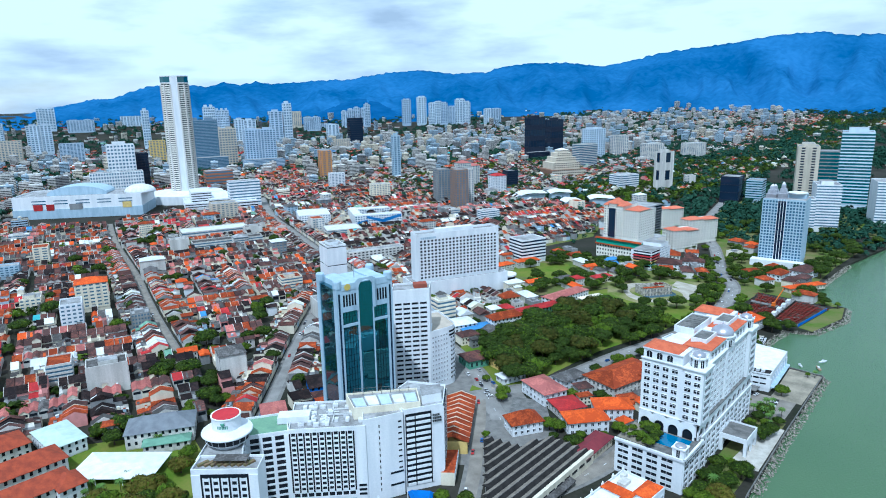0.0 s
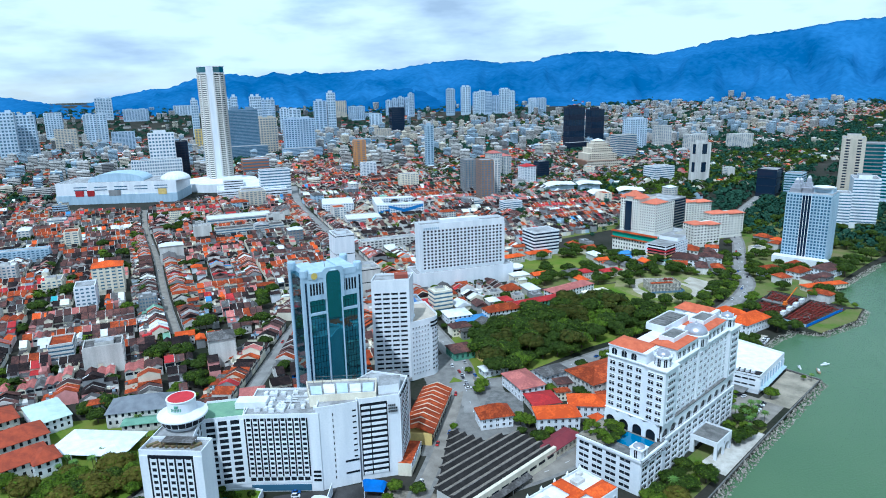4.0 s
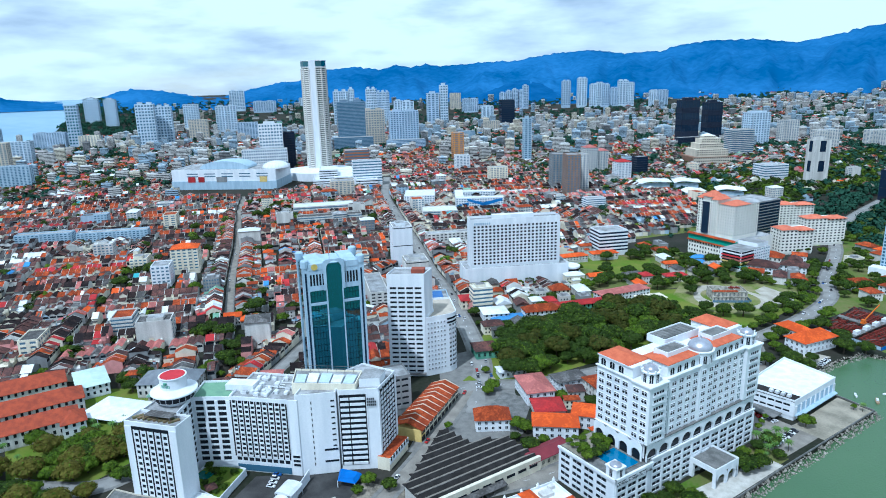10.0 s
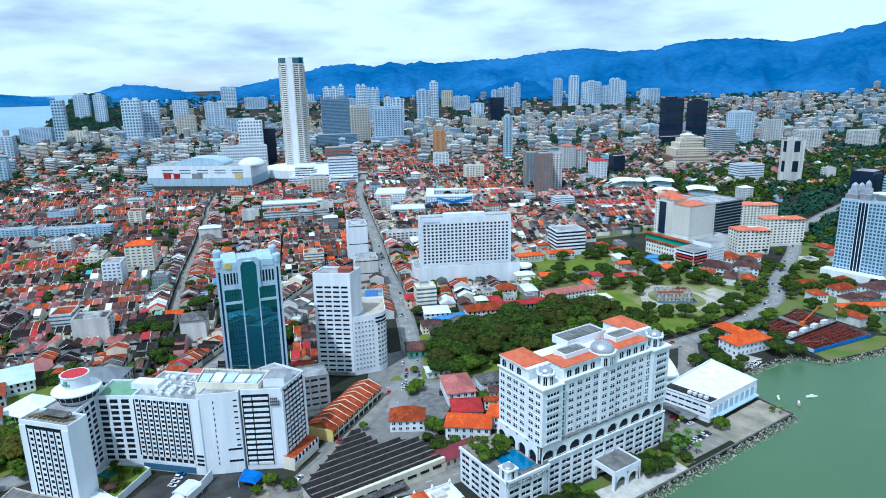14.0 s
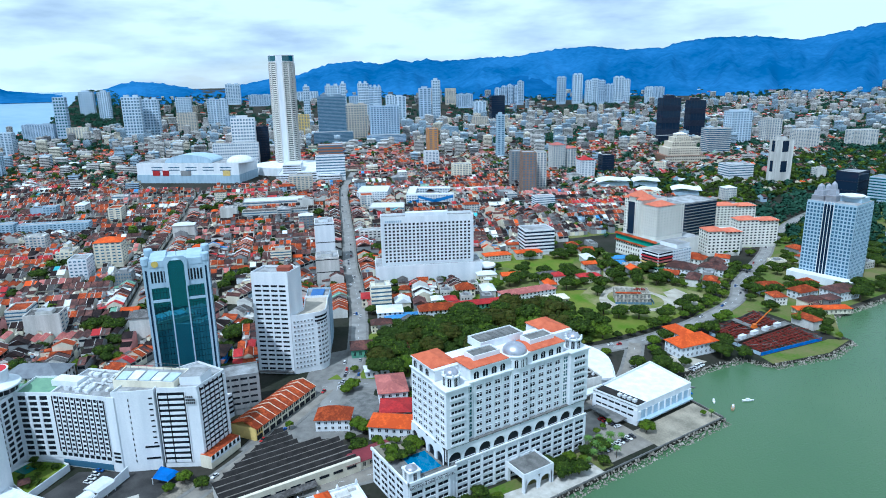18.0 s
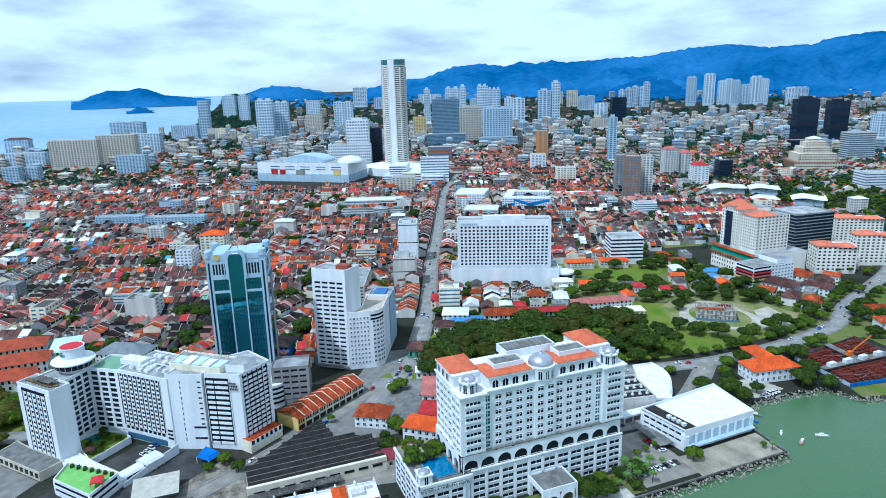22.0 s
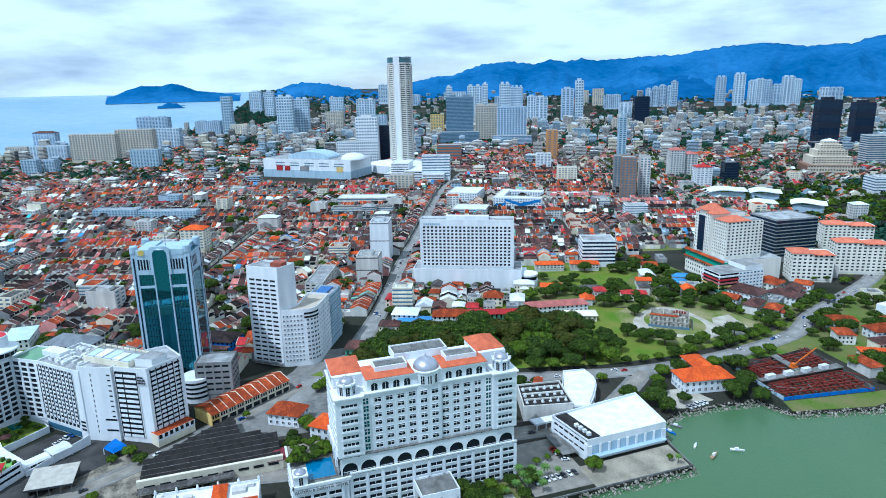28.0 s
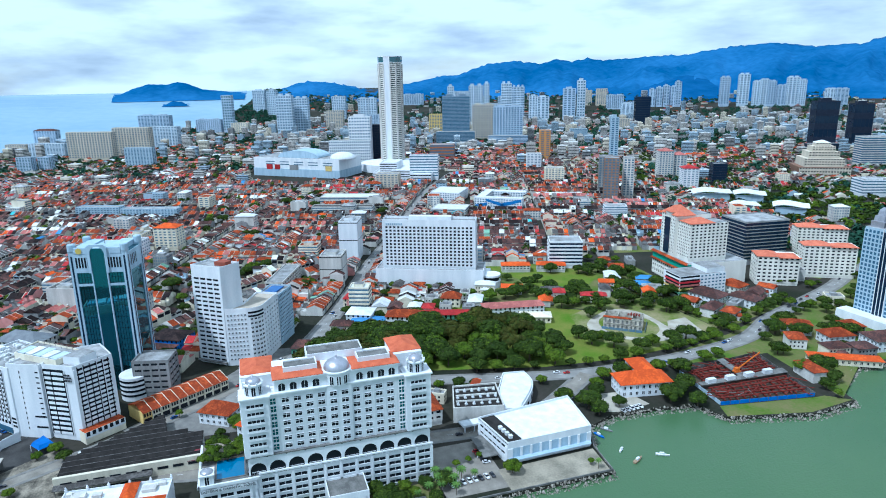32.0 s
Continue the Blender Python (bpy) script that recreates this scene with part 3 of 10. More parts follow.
for r_i, ((r_name, r_pts, r_w, r_label), (r_way, r_half, _)) in enumerate(zip(ROAD_LIST, ROADS)):
    pts = [Vector(p) for p in r_way]
    me_v = strip(pts, -r_half, r_half, 0.05 + 0.012 * r_i)
    g = Geo()
    for a, b in zip(me_v, me_v[1:]):
        g.face([a[0], b[0], b[1], a[1]])
    r_ob = tagged(new(r_name, g.mesh(r_name, [LANE if r_name in ("road_lane", "road_front", "road_town") else ROADGREY])), r_label, "road", kind="structure")
    g = Geo()
    for side in (-1, 1):
        pw = 1.2 if r_i == 4 else 2.2
        o = (r_half, r_half + pw) if side > 0 else (-r_half - pw, -r_half)
        s = strip(pts, *o, 0.16 + 0.006 * r_i)
        for a, b in zip(s, s[1:]):
            mx, my = (a[0][0] + b[1][0]) / 2, (a[0][1] + b[1][1]) / 2
            if not on_road(mx, my, 1.0, r_name):
                g.solid([(x, y, 0.0) for x, y, _ in (a[0], b[0], b[1], a[1])], [a[0], b[0], b[1], a[1]])
    tagged(new(r_name.replace("road", "pavement"), g.mesh("pavement", [PAVE])), "pale grey slab pavement with a raised kerb", "pavement", kind="structure")
    g = Geo()
    for i in range(0, len(pts) - 1, 2):
        if r_i in (0, 2, 3) and pts[i].x > -600 and not on_road(*pts[i], 1.0, r_name):
            d = (pts[i + 1] - pts[i]).normalized()
            s = Vector((-d.y, d.x)) * 0.10
            a, b = pts[i], pts[i] + d * 3.2
            g.face([(*(a - s), 0.14 + 0.012 * r_i), (*(b - s), 0.14 + 0.012 * r_i), (*(b + s), 0.14 + 0.012 * r_i), (*(a + s), 0.14 + 0.012 * r_i)])
    if g.f:
        tagged(new("lane_marking", g.mesh("lane_marking", [WHITE])), "white painted dashed centre line on asphalt", "marking", kind="structure")


def patch(name, poly, z, mat, label, category="ground"):
    g = Geo()
    g.prism(poly, 0.0, z, 0)
    return tagged(new(name, g.mesh(name, [mat])), label, category, kind="structure")


patch("ground_park", [(-228, 325), (-218, 425), (-198, 500), (-193, 560), (-205, 650), (-250, 640), (-300, 560), (-345, 470), (-330, 395), (-285, 345)], 0.035, GRASS, "shaded grass under the park trees")
patch("ground_lot", [(-82, 393), (-126, 393), (-126, 425), (-97, 425), (-97, 432), (-82, 476)], 0.04, LANE, "pale worn concrete car park by the quay", "car park")
patch("ground_quay", [(-79, 424), (-96.5, 424), (-99, 478.5), (-79, 477)], 0.045, SAND, "stained concrete quay terrace beside the hall", "quay")
patch("ground_forecourt", [(-250, 322), (-248, 346), (-229, 356), (-231, 335), (-241, 318)], 0.02, SAND, "dusty concrete forecourt of a small petrol station", "forecourt")
patch("ground_yard", [(-212, 300), (-224, 322), (-205, 330), (-190, 312), (-192, 296)], 0.03, CONCRETE, "grey concrete yard behind a low wall", "yard")
patch("ground_ruin", [(-200, 580), (-215, 655), (-262, 650), (-300, 600), (-280, 560), (-230, 550)], 0.055, surf("patchy_grass_and_dirt", (0.090, 0.145, 0.012), (0.25, 0.22, 0.12), 0.95, 0.06, 0.5, 0.2), "patchy grass and dirt round the ruined mansion")
patch("ground_field", [(-440, 545), (-395, 560), (-345, 575), (-330, 595), (-370, 640), (-420, 615)], 0.03, GRASS, "bright green school field", "lawn")
patch("ground_garden", [(-395, 60), (-290, 60), (-268, 95), (-290, 150), (-345, 165), (-378, 120)], 0.03, GRASS, "green hotel lawn with palms", "lawn")
patch("ground_court", [(-150, 130), (-190, 120), (-225, 165), (-200, 205), (-165, 205)], 0.022, ASPHALT, "dark stained service court of the hotel", "yard")
PATCHY = surf("patchy_grass_and_earth", (0.065, 0.130, 0.010), (0.16, 0.140, 0.065), 0.95, 0.05, 0.5, 0.25)
patch("ground_gardens", [(-186, 580), (-206, 655), (-232, 715), (-262, 800), (-300, 880), (-150, 1000), (-125, 900), (-132, 800), (-134, 700), (-100, 648), (-168, 655), (-172, 580)], 0.024, PATCHY, "patchy garden grass between villas near the shore", "lawn")
patch("ground_centre", [(-345, 500), (-300, 560), (-262, 650), (-250, 672), (-300, 690), (-390, 690), (-425, 640), (-440, 545), (-362, 520)], 0.018, PATCHY, "patchy grass and earth between school, trees and houses", "lawn")
patch("ground_villas", [(-214, 655), (-262, 652), (-300, 690), (-290, 720), (-262, 760), (-240, 735)], 0.021, PATCHY, "patchy grass round old villas", "lawn")
patch("ground_green", [(-330, 800), (-290, 830), (-330, 900), (-370, 880)], 0.03, GRASS, "green lawn beside the orange-roofed flats", "lawn")
DRIVE = surf("pale_sandy_drive", (0.44, 0.41, 0.35), (0.30, 0.275, 0.225), 0.95, 0.12, 1.2, 0.15)
patch("ground_yard_sand", [(-214, 600), (-206, 625), (-216, 640), (-246, 646), (-244, 628), (-226, 616), (-222, 602)], 0.07, DRIVE, "pale sandy yard beside the ruined mansion", "drive")
patch("ground_mansion_yard", [(-152, 513), (-150, 530), (-131, 535), (-128.5, 512), (-132, 503)], 0.06, DRIVE, "sandy car park beside the orange-roofed mansion", "car park")
patch("ground_bank", [(-104, 568), (-92.5, 617), (-96.5, 651), (-106, 640), (-106, 634), (-115.5, 572)], 0.05, PATCHY, "overgrown bank between the building site and the shore", "bank")
patch("ground_shingle", [(-92, 330), (-77.5, 330), (-78.5, 384), (-88, 384)], 0.05, surf("pale_shingle", (0.52, 0.50, 0.46), (0.36, 0.34, 0.30), 0.95, 0.3, 2.5, 0.3), "pale shingle bank along the shore", "shingle")
g = Geo()
for k_ in range(40):
    a0, a1 = 2 * math.pi * k_ / 40, 2 * math.pi * (k_ + 1) / 40
    g.face([(-246 + r * 1.15 * math.cos(a), 594 + r * math.sin(a), 0.09) for a, r in ((a0, 22), (a0, 30 + 3 * math.sin(3 * a0)), (a1, 30 + 3 * math.sin(3 * a1)), (a1, 22))])
tagged(new("ground_drive", g.mesh("ground_drive", [DRIVE])), "pale dusty ring drive round the ruined mansion", "drive", kind="structure")
patch("ground_lane", [(-190, 207), (-160, 168), (-128, 150), (-112, 205), (-135, 222), (-168, 222)], 0.027, surf("rubble_and_bare_ground", (0.30, 0.265, 0.21), (0.060, 0.055, 0.047), 0.95, 0.16, 1.0, 0.3), "bare sandy ground with rubble beside the lane", "ground")
patch("ground_tiles", [(-236, 95), (-207, 120), (-194, 110), (-222, 82)], 0.034, PAVE, "pale tiled forecourt before the hotel annex", "forecourt")
patch("ground_seafront", [(-99, 280), (-81, 280), (-80, 392), (-98, 392)], 0.03, PATCHY, "planted strip along the sea wall", "lawn")
patch("ground_woods", [(-330, 905), (-385, 1200), (-300, 1500), (-60, 1500), (-95, 1200), (-110, 1000), (-150, 1000), (-300, 885)], 0.02, PATCHY, "rough grass under trees near the shore", "ground")
patch("ground_behind", [(-440, 700), (-420, 790), (-480, 960), (-700, 1080), (-760, 960), (-560, 760)], 0.016, PATCHY, "yards and rough grass behind the hotel", "ground")
patch("traffic_island", [(-251, 310.5), (-246, 318.5), (-255, 318.5)], 0.24, GRASS, "small grass traffic island with a kerb", "island")
patch("ground_crossing", [(-200, 238), (-180, 255), (-178, 300), (-222, 330), (-255, 330), (-288, 345), (-292, 318), (-262, 300), (-235, 278)], 0.012, PAVE, "pale paved ground round the crossing", "pavement")


# ---- the seafront hotel ----
def arch_panel(g, w, h, aw, ah, t, m=0, y=0.0, foot=0.0):
    """A wall panel with a round-headed opening through it, centred on x = 0, its face at y and its back at y + t."""
    n, r = 10, aw / 2
    spring = max(foot, ah - r)
    arc = [(-r, foot)] + [(r * math.cos(math.pi - math.pi * k / n), spring + min(r, ah - foot) * math.sin(math.pi * k / n)) for k in range(n + 1)] + [(r, foot)]
    outer = []
    for x, z in arc:
        if z <= spring:
            outer.append((-w / 2 if x < 0 else w / 2, z))
        else:
            a = math.atan2(z - spring, x)
            k = min((w / 2) / max(abs(math.cos(a)), 1e-6), (h - spring) / max(math.sin(a), 1e-6))
            outer.append((k * math.cos(a), spring + k * math.sin(a)))
    outer[1] = (-w / 2, spring)
    outer[-2] = (w / 2, spring)
    pts = list(zip(arc, outer))
    for (a, oa), (b, ob_) in zip(pts, pts[1:]):
        g.face([(a[0], y, a[1]), (b[0], y, b[1]), (ob_[0], y, ob_[1]), (oa[0], y, oa[1])], m)
        g.face([(a[0], y + t, a[1]), (b[0], y + t, b[1]), (b[0], y, b[1]), (a[0], y, a[1])], m)
    for sx in (-1, 1):
        g.face([(sx * w / 2, y, spring), (sx * (h - spring) / 1e9 + sx * w / 2, y, h), (sx * w / 2 * 0.999, y, h), (sx * w / 2 * 0.999, y, spring)], m)
    if foot > 0:
        g.box(-w / 2, w / 2, y, y + t, 0, foot, m)
    g.box(-w / 2, w / 2, y, y + t, h, h + 0.02, m)


NAVY_INK = surf("dark_grey_letters", (0.05, 0.055, 0.065), None, 0.6)


def hotel_seafront():
    """Local x runs along the sea front (world y), local -y faces the sea."""
    T = thing("seafront_hotel", -102.0, 306.5, "large white seafront hotel with orange roofs, arcade and silver domes", "hotel", rot=90)
    L, D = 84.0, 30.0
    Z0, Z1, ZA = 28.4, 56.4, 62.6
    core = Geo()
    core.box(0, L, 0, D, 20.5, Z1 - 0.2, 0)
    part("tower_wall", core, WHITE, T)
    pod = Geo()
    pod.box(-21.2, 3.0, -2.0, 33.0, 0, 18.6, 0, 1)
    pod.box(3.0, L + 0.8, -1.2, 31.0, 0, 18.6, 0, 1)
    P = part("podium", pod, [WHITE, CONCRETE], T)
    # podium car-park openings on the sea side and on the end
    slot = unit("opening", [WIN, WHITE], lambda g: (g.box(-2.75, 2.75, -0.06, 0.1, 0, 1.5), g.box(-2.7, 2.7, -0.35, 0.1, -0.35, 0, 1), g.box(-0.08, 0.08, -0.2, 0.0, 0, 1.5, 1)))
    for i in range(5):
        z = 1.6 + 3.35 * i
        for k in range(3):
            shared("opening", slot, P, pose(-16.8 + 6.8 * k, -2.0, z))
        for k in range(11):
            shared("opening", slot, P, pose(8.0 + 7.3 * k, -1.2, z))
        for k in range(4):
            shared("opening", slot, P, pose(-21.2, 28.5 - 7.6 * k, z, 0, 0, -90))
    rib = unit("buttress", WHITE, lambda g: g.box(-0.6, 0.6, -0.5, 0.1, 0, 18.2))
    for k in range(12):
        shared("buttress", rib, P, pose(4.3 + 7.3 * k, -1.2, 0))
    for k in range(4):
        shared("buttress", rib, P, pose(-20.2 + 6.8 * k, -2.0, 0))
    g = Geo()
    g.box(-21.6, 4.0, -2.9, -1.9, 17.6, 18.9)
    g.box(-21.9, -20.9, -2.9, 33.2, 17.6, 18.9)
    g.box(4.0, L + 1.2, -1.9, -1.1, 19.2, 19.9)
    part("balustrade", g, WHITE, T)
    g = Geo()
    g.box(-20.8, 3.0, -2.95, -2.9, 15.4, 16.9)
    part("sign_board", g, WHITE, T, "plain white fascia below the terrace")
    cu = bpy.data.curves.new("sign_letters", "FONT")
    cu.body, cu.size, cu.extrude, cu.align_x = "EASTERN & ORIENTAL HOTEL", 1.75, 0.05, "CENTER"
    cu.materials.append(NAVY_INK)
    tx = new("sign_letters", cu)
    tx.parent, tx.matrix_basis = T, pose(-9.0, -3.05, 15.5, 90, 0, 0)
    tx["label"] = "dark grey raised capital letters"
    # arcade under the tower
    av = Geo()
    arch_panel(av, 8.4, 9.0, 7.0, 5.8, 1.2)
    am = av.mesh("arch", [WHITE])
    for k in range(10):
        shared("arch", am, T, pose(4.2 + 8.4 * k, -1.2, 18.9))
    g = Geo()
    g.box(0.1, L - 0.1, -0.22, -0.02, 18.7, 26.6)
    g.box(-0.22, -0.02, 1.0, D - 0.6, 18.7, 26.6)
    part("arcade_glass", g, WIN, T)
    g = Geo()
    for k in range(10):
        for j in range(9):
            x = 1.6 + 8.4 * k + 0.65 * j
            g.box(x - 0.05, x + 0.05, -0.75, -0.65, 18.7, 20.2)
        g.box(1.2 + 8.4 * k, 7.2 + 8.4 * k, -0.8, -0.6, 20.1, 20.25)
    part("railing", g, WHITE, T)
    g = Geo()
    g.box(-0.8, L + 0.8, -1.6, 0.3, 27.6, 28.1)
    part("ledge", g, CONCRETE, T, "grey stained ledge above the arcade")
    # end arcade
    e = Geo()
    arch_panel(e, 7.4, 9.0, 5.2, 5.4, 1.0)
    em = e.mesh("arch", [WHITE])
    for k in range(4):
        shared("arch", em, T, pose(-1.0, 26.3 - 7.4 * k, 18.9, 0, 0, -90))
    # upper tower: end bays, glazed slots, ten window columns
    bay = Geo()
    bay.box(-0.8, 11.2, -2.0, 8, 28.1, Z1)
    bay_a = part("corner_bay", bay, WHITE, T)
    bay = Geo()
    bay.box(L - 11.2, L + 0.8, -2.0, 8, 28.1, Z1)
    bay_b = part("corner_bay", bay, WHITE, T)
    balc = unit("balcony_window", [WHITE, WIN], lambda g: (g.box(-3.6, 3.6, -0.08, 0.2, 0, 1.7, 1), g.box(-3.9, 3.9, -0.7, 0.1, -0.35, 0), g.box(-3.7, 3.7, -0.65, -0.55, 0, 0.75), [g.box(k - 0.1, k + 0.1, -0.25, 0, 0, 1.7) for k in (-3.6, -1.8, 0, 1.8, 3.6)]))
    tall = unit("glazed_slot", [WHITE, WIN_T], lambda g: (g.box(-1.3, 1.3, -0.1, 0.2, 0, 3.0, 1), [g.box(k - 0.1, k + 0.1, -0.3, 0.0, 0, 3.0) for k in (-1.3, 0, 1.3)], g.box(-1.3, 1.3, -0.3, 0, 1.5, 1.65), g.box(-1.3, 1.3, -0.35, 0, 2.9, 3.25)))
    fh = (Z1 - Z0) / 7.5
    wm = unit("window", [WHITE], lambda g: lattice(g, (-1.72, -1.5, -0.06, 0.06, 1.5, 1.72), (-0.25, 0.0, 1.42, 1.50, 2.1, 2.3), -0.30, 0.05))
    pane = unit("pane", [WIN], lambda g: g.box(-1.55, 1.55, -0.06, 0.1, 0, 2.15))
    for i in range(7):
        z = Z0 + 1.0 + fh * i
        shared("balcony_window", balc, bay_a, pose(5.2, -2.0, z))
        shared("balcony_window", balc, bay_b, pose(L - 5.2, -2.0, z))
        shared("glazed_slot", tall, T, pose(12.9, 0, z - 0.3))
        shared("glazed_slot", tall, T, pose(L - 12.9, 0, z - 0.3))
        for k in range(10):
            at_w = pose(18.3 + 5.27 * k, -0.9 if k in (4, 5) else 0.0, z)
            shared("pane", pane, shared("window", wm, T, at_w), pose(0, 0, 0))
        for k in range(6):
            at_w = pose(0, 27.0 - 4.8 * k, z, 0, 0, -90) if k < 4 else pose(-0.8, 5.6 - 4.6 * (k - 4), z, 0, 0, -90)
            shared("pane", pane, shared("window", wm, T, at_w), pose(0, 0, 0))
    g = Geo()
    g.box(36.6, 47.6, -0.9, 0.5, 28.1, Z1)
    part("centre_bay", g, WHITE, T)
    pil = unit("pilaster", WHITE, lambda g: g.box(-0.45, 0.45, -0.3, 0.1, 28.1, Z1))
    for k in range(11):
        if k not in (5,):
            shared("pilaster", pil, T, pose(15.65 + 5.27 * k, 0, 0))
    g = Geo()
    g.box(-1.5, 11.9, -2.8, 8.5, Z1 - 0.2, Z1 + 0.5)
    g.box(L - 11.9, L + 1.5, -2.8, 8.5, Z1 - 0.2, Z1 + 0.5)
    g.box(11.2, L - 11.2, -0.9, 1.0, Z1 - 0.2, Z1 + 0.4)
    g.box(-0.7, 0.3, 8.5, D + 0.6, Z1 - 0.2, Z1 + 0.4)
    part("cornice", g, WHITE, T)
    # attic
    g = Geo()
    g.box(14.0, L - 14.0, 0.6, 22.0, Z1, ZA)
    g.box(0.4, 14.0, 9.0, D - 0.4, Z1, ZA - 0.6)
    g.box(L - 14.0, L - 0.4, 9.0, D - 0.4, Z1, ZA + 0.6)
    part("attic", g, WHITE, T)

    def arched(g, w, h):
        g.box(-w / 2, w / 2, -0.05, 0.15, 0, h - w / 2, 1)
        n = 8
        for k in range(n):
            a, b = math.pi * k / n, math.pi * (k + 1) / n
            g.face([(0, -0.05, h - w / 2), (w / 2 * math.cos(a), -0.05, h - w / 2 + w / 2 * math.sin(a)), (w / 2 * math.cos(b), -0.05, h - w / 2 + w / 2 * math.sin(b))], 1)
            ro = w / 2 + 0.3
            g.face([(w / 2 * math.cos(a), -0.2, h - w / 2 + w / 2 * math.sin(a)), (ro * math.cos(a), -0.2, h - w / 2 + ro * math.sin(a)), (ro * math.cos(b), -0.2, h - w / 2 + ro * math.sin(b)), (w / 2 * math.cos(b), -0.2, h - w / 2 + w / 2 * math.sin(b))], 0)
        for s in (-1, 1):
            g.box(s * w / 2 - 0.15, s * w / 2 + 0.15, -0.2, 0, 0, h - w / 2, 0)
        g.box(-0.07, 0.07, -0.15, 0, 0, h - 0.1, 0)
    aw = unit("arched_window", [WHITE, WIN], lambda g: arched(g, 3.2, 3.6))
    aws = unit("arched_window", [WHITE, WIN], lambda g: arched(g, 2.0, 4.2))
    for k in range(4):
        shared("arched_window", aw, T, pose(17.2 + 5.0 * k, 0.6, Z1 + 0.7))
        shared("arched_window", aw, T, pose(L - 17.2 - 5.0 * k, 0.6, Z1 + 0.7))
        if k < 3:
            shared("arched_window", aw, T, pose(0.4, 26.5 - 5.4 * k, Z1 + 0.7, 0, 0, -90))
    g = Geo()
    g.box(13.4, 36, -0.1, 0.6, ZA - 0.5, ZA + 0.2)
    g.box(48, L - 13.4, -0.1, 0.6, ZA - 0.5, ZA + 0.2)
    g.box(-0.2, 0.4, 9, D, ZA - 1.0, ZA - 0.4)
    part("attic_cornice", g, WHITE, T)
    for x0, x1, y0, y1, z, r in ((14.0, 35.0, 0.6, 14, ZA, 1.6), (49.0, 70.0, 0.6, 14, ZA, 1.6), (0.6, 14.0, 12, D - 0.6, ZA - 0.6, 1.9), (L - 14.0, L - 0.6, 12, D - 0.6, ZA + 0.6, 2.4)):
        g = Geo()
        g.hip(x0, x1, y0, y1, z + 0.26, z + r + 0.3, 0.7, 0, 4.5)
        part("roof", g, HOTEL_TILE, T, "orange tiled hip roof")
    for x0, x1, y0, y1, h in ((18.5, 33.5, 4.5, 12.5, 2.9), (52, 67, 4.5, 12.5, 2.9), (30, 56, 15, 26, 3.1)):
        g = Geo()
        g.box(x0, x1, y0, y1, ZA, ZA + h, 0, 1)
        parapet(g, [(x0, y0), (x1, y0), (x1, y1), (x0, y1)], ZA + h, 0.6, 0.45)
        if h > 3:
            for k in range(8):
                g.box(x0 + 1.5 + 3 * k, x0 + 3.8 + 3 * k, y0 + 1.5, y1 - 1.5, ZA + h, ZA + h + 0.25, 1)
        part("roof_house", g, [WHITE, CONCRETE], T)
    # central drum and dome
    g = Geo()
    g.ring(42.1, 4.2, [(6.2, Z1), (6.2, ZA - 0.4), (6.7, ZA - 0.3), (6.7, ZA + 0.3), (5.9, ZA + 0.5)], 16)
    drum = part("drum", g, WHITE, T)
    for k in range(5):
        a = radians(-150 + 30 * k)
        shared("arched_window", aws, drum, pose(42.1 + 6.1 * math.cos(a), 4.2 + 6.1 * math.sin(a), Z1 + 0.6, 0, 0, math.degrees(a) + 90))
    g = Geo()
    g.ring(42.1, 4.2, [(5.9 * math.cos(radians(t)), ZA + 0.5 + 4.6 * math.sin(radians(t))) for t in range(0, 90, 9)] + [(0.5, ZA + 5.2), (0.5, ZA + 6.0), (0.1, ZA + 6.9)], 32)
    part("dome", g, SILVER, drum, "silver grey ribbed dome", smooth=True)
    for cx in (5.2, L - 5.2):
        g = Geo()
        g.ring(cx, 3.0, [(4.0, Z1 + 0.5), (4.0, ZA - 1.2), (4.6, ZA - 1.1), (4.6, ZA - 0.6), (3.6, ZA - 0.4)], 8, a0=math.pi / 8)
        for k in range(8):
            a = math.pi / 4 * k + math.pi / 8
            g.box(cx + 4.3 * math.cos(a) - 0.3, cx + 4.3 * math.cos(a) + 0.3, 3 + 4.3 * math.sin(a) - 0.3, 3 + 4.3 * math.sin(a) + 0.3, ZA - 0.6, ZA + 0.5)
        tur = part("turret", g, WHITE, T)
        for k in range(8):
            a = math.pi / 4 * k
            shared("arched_window", aws, tur, pose(cx + 3.75 * math.cos(a), 3.0 + 3.75 * math.sin(a), Z1 + 0.6, 0, 0, math.degrees(a) + 90))
        g = Geo()
        g.ring(cx, 3.0, [(3.3 * math.cos(radians(t)), ZA - 0.4 + 2.5 * math.sin(radians(t))) for t in range(0, 90, 12)] + [(0.3, ZA + 2.2), (0.1, ZA + 3.2)], 24)
        part("cupola", g, SILVER, tur, "small silver cupola", smooth=True)
    # terrace: pool, corner pavilion
    g = Geo()
    g.box(-14.5, -1.5, 0.5, 16.5, 18.62, 18.95)
    part("pool_rim", g, CONCRETE, T)
    g = Geo()
    g.box(-14.0, -2.0, 1.0, 16.0, 18.955, 19.0)
    part("pool_water", g, POOL, T, "turquoise pool water")
    g = Geo()
    g.box(-20.6, -14.9, -2.2, 3.8, 18.6, 23.0)
    g.box(-21.0, -14.5, -2.6, 4.2, 23.0, 23.6)
    part("pavilion", g, WHITE, T)
    shared("arched_window", aws, T, pose(-17.7, -2.2, 18.8))
    shared("arched_window", aws, T, pose(-20.6, 0.8, 18.8, 0, 0, -90))
    g = Geo()
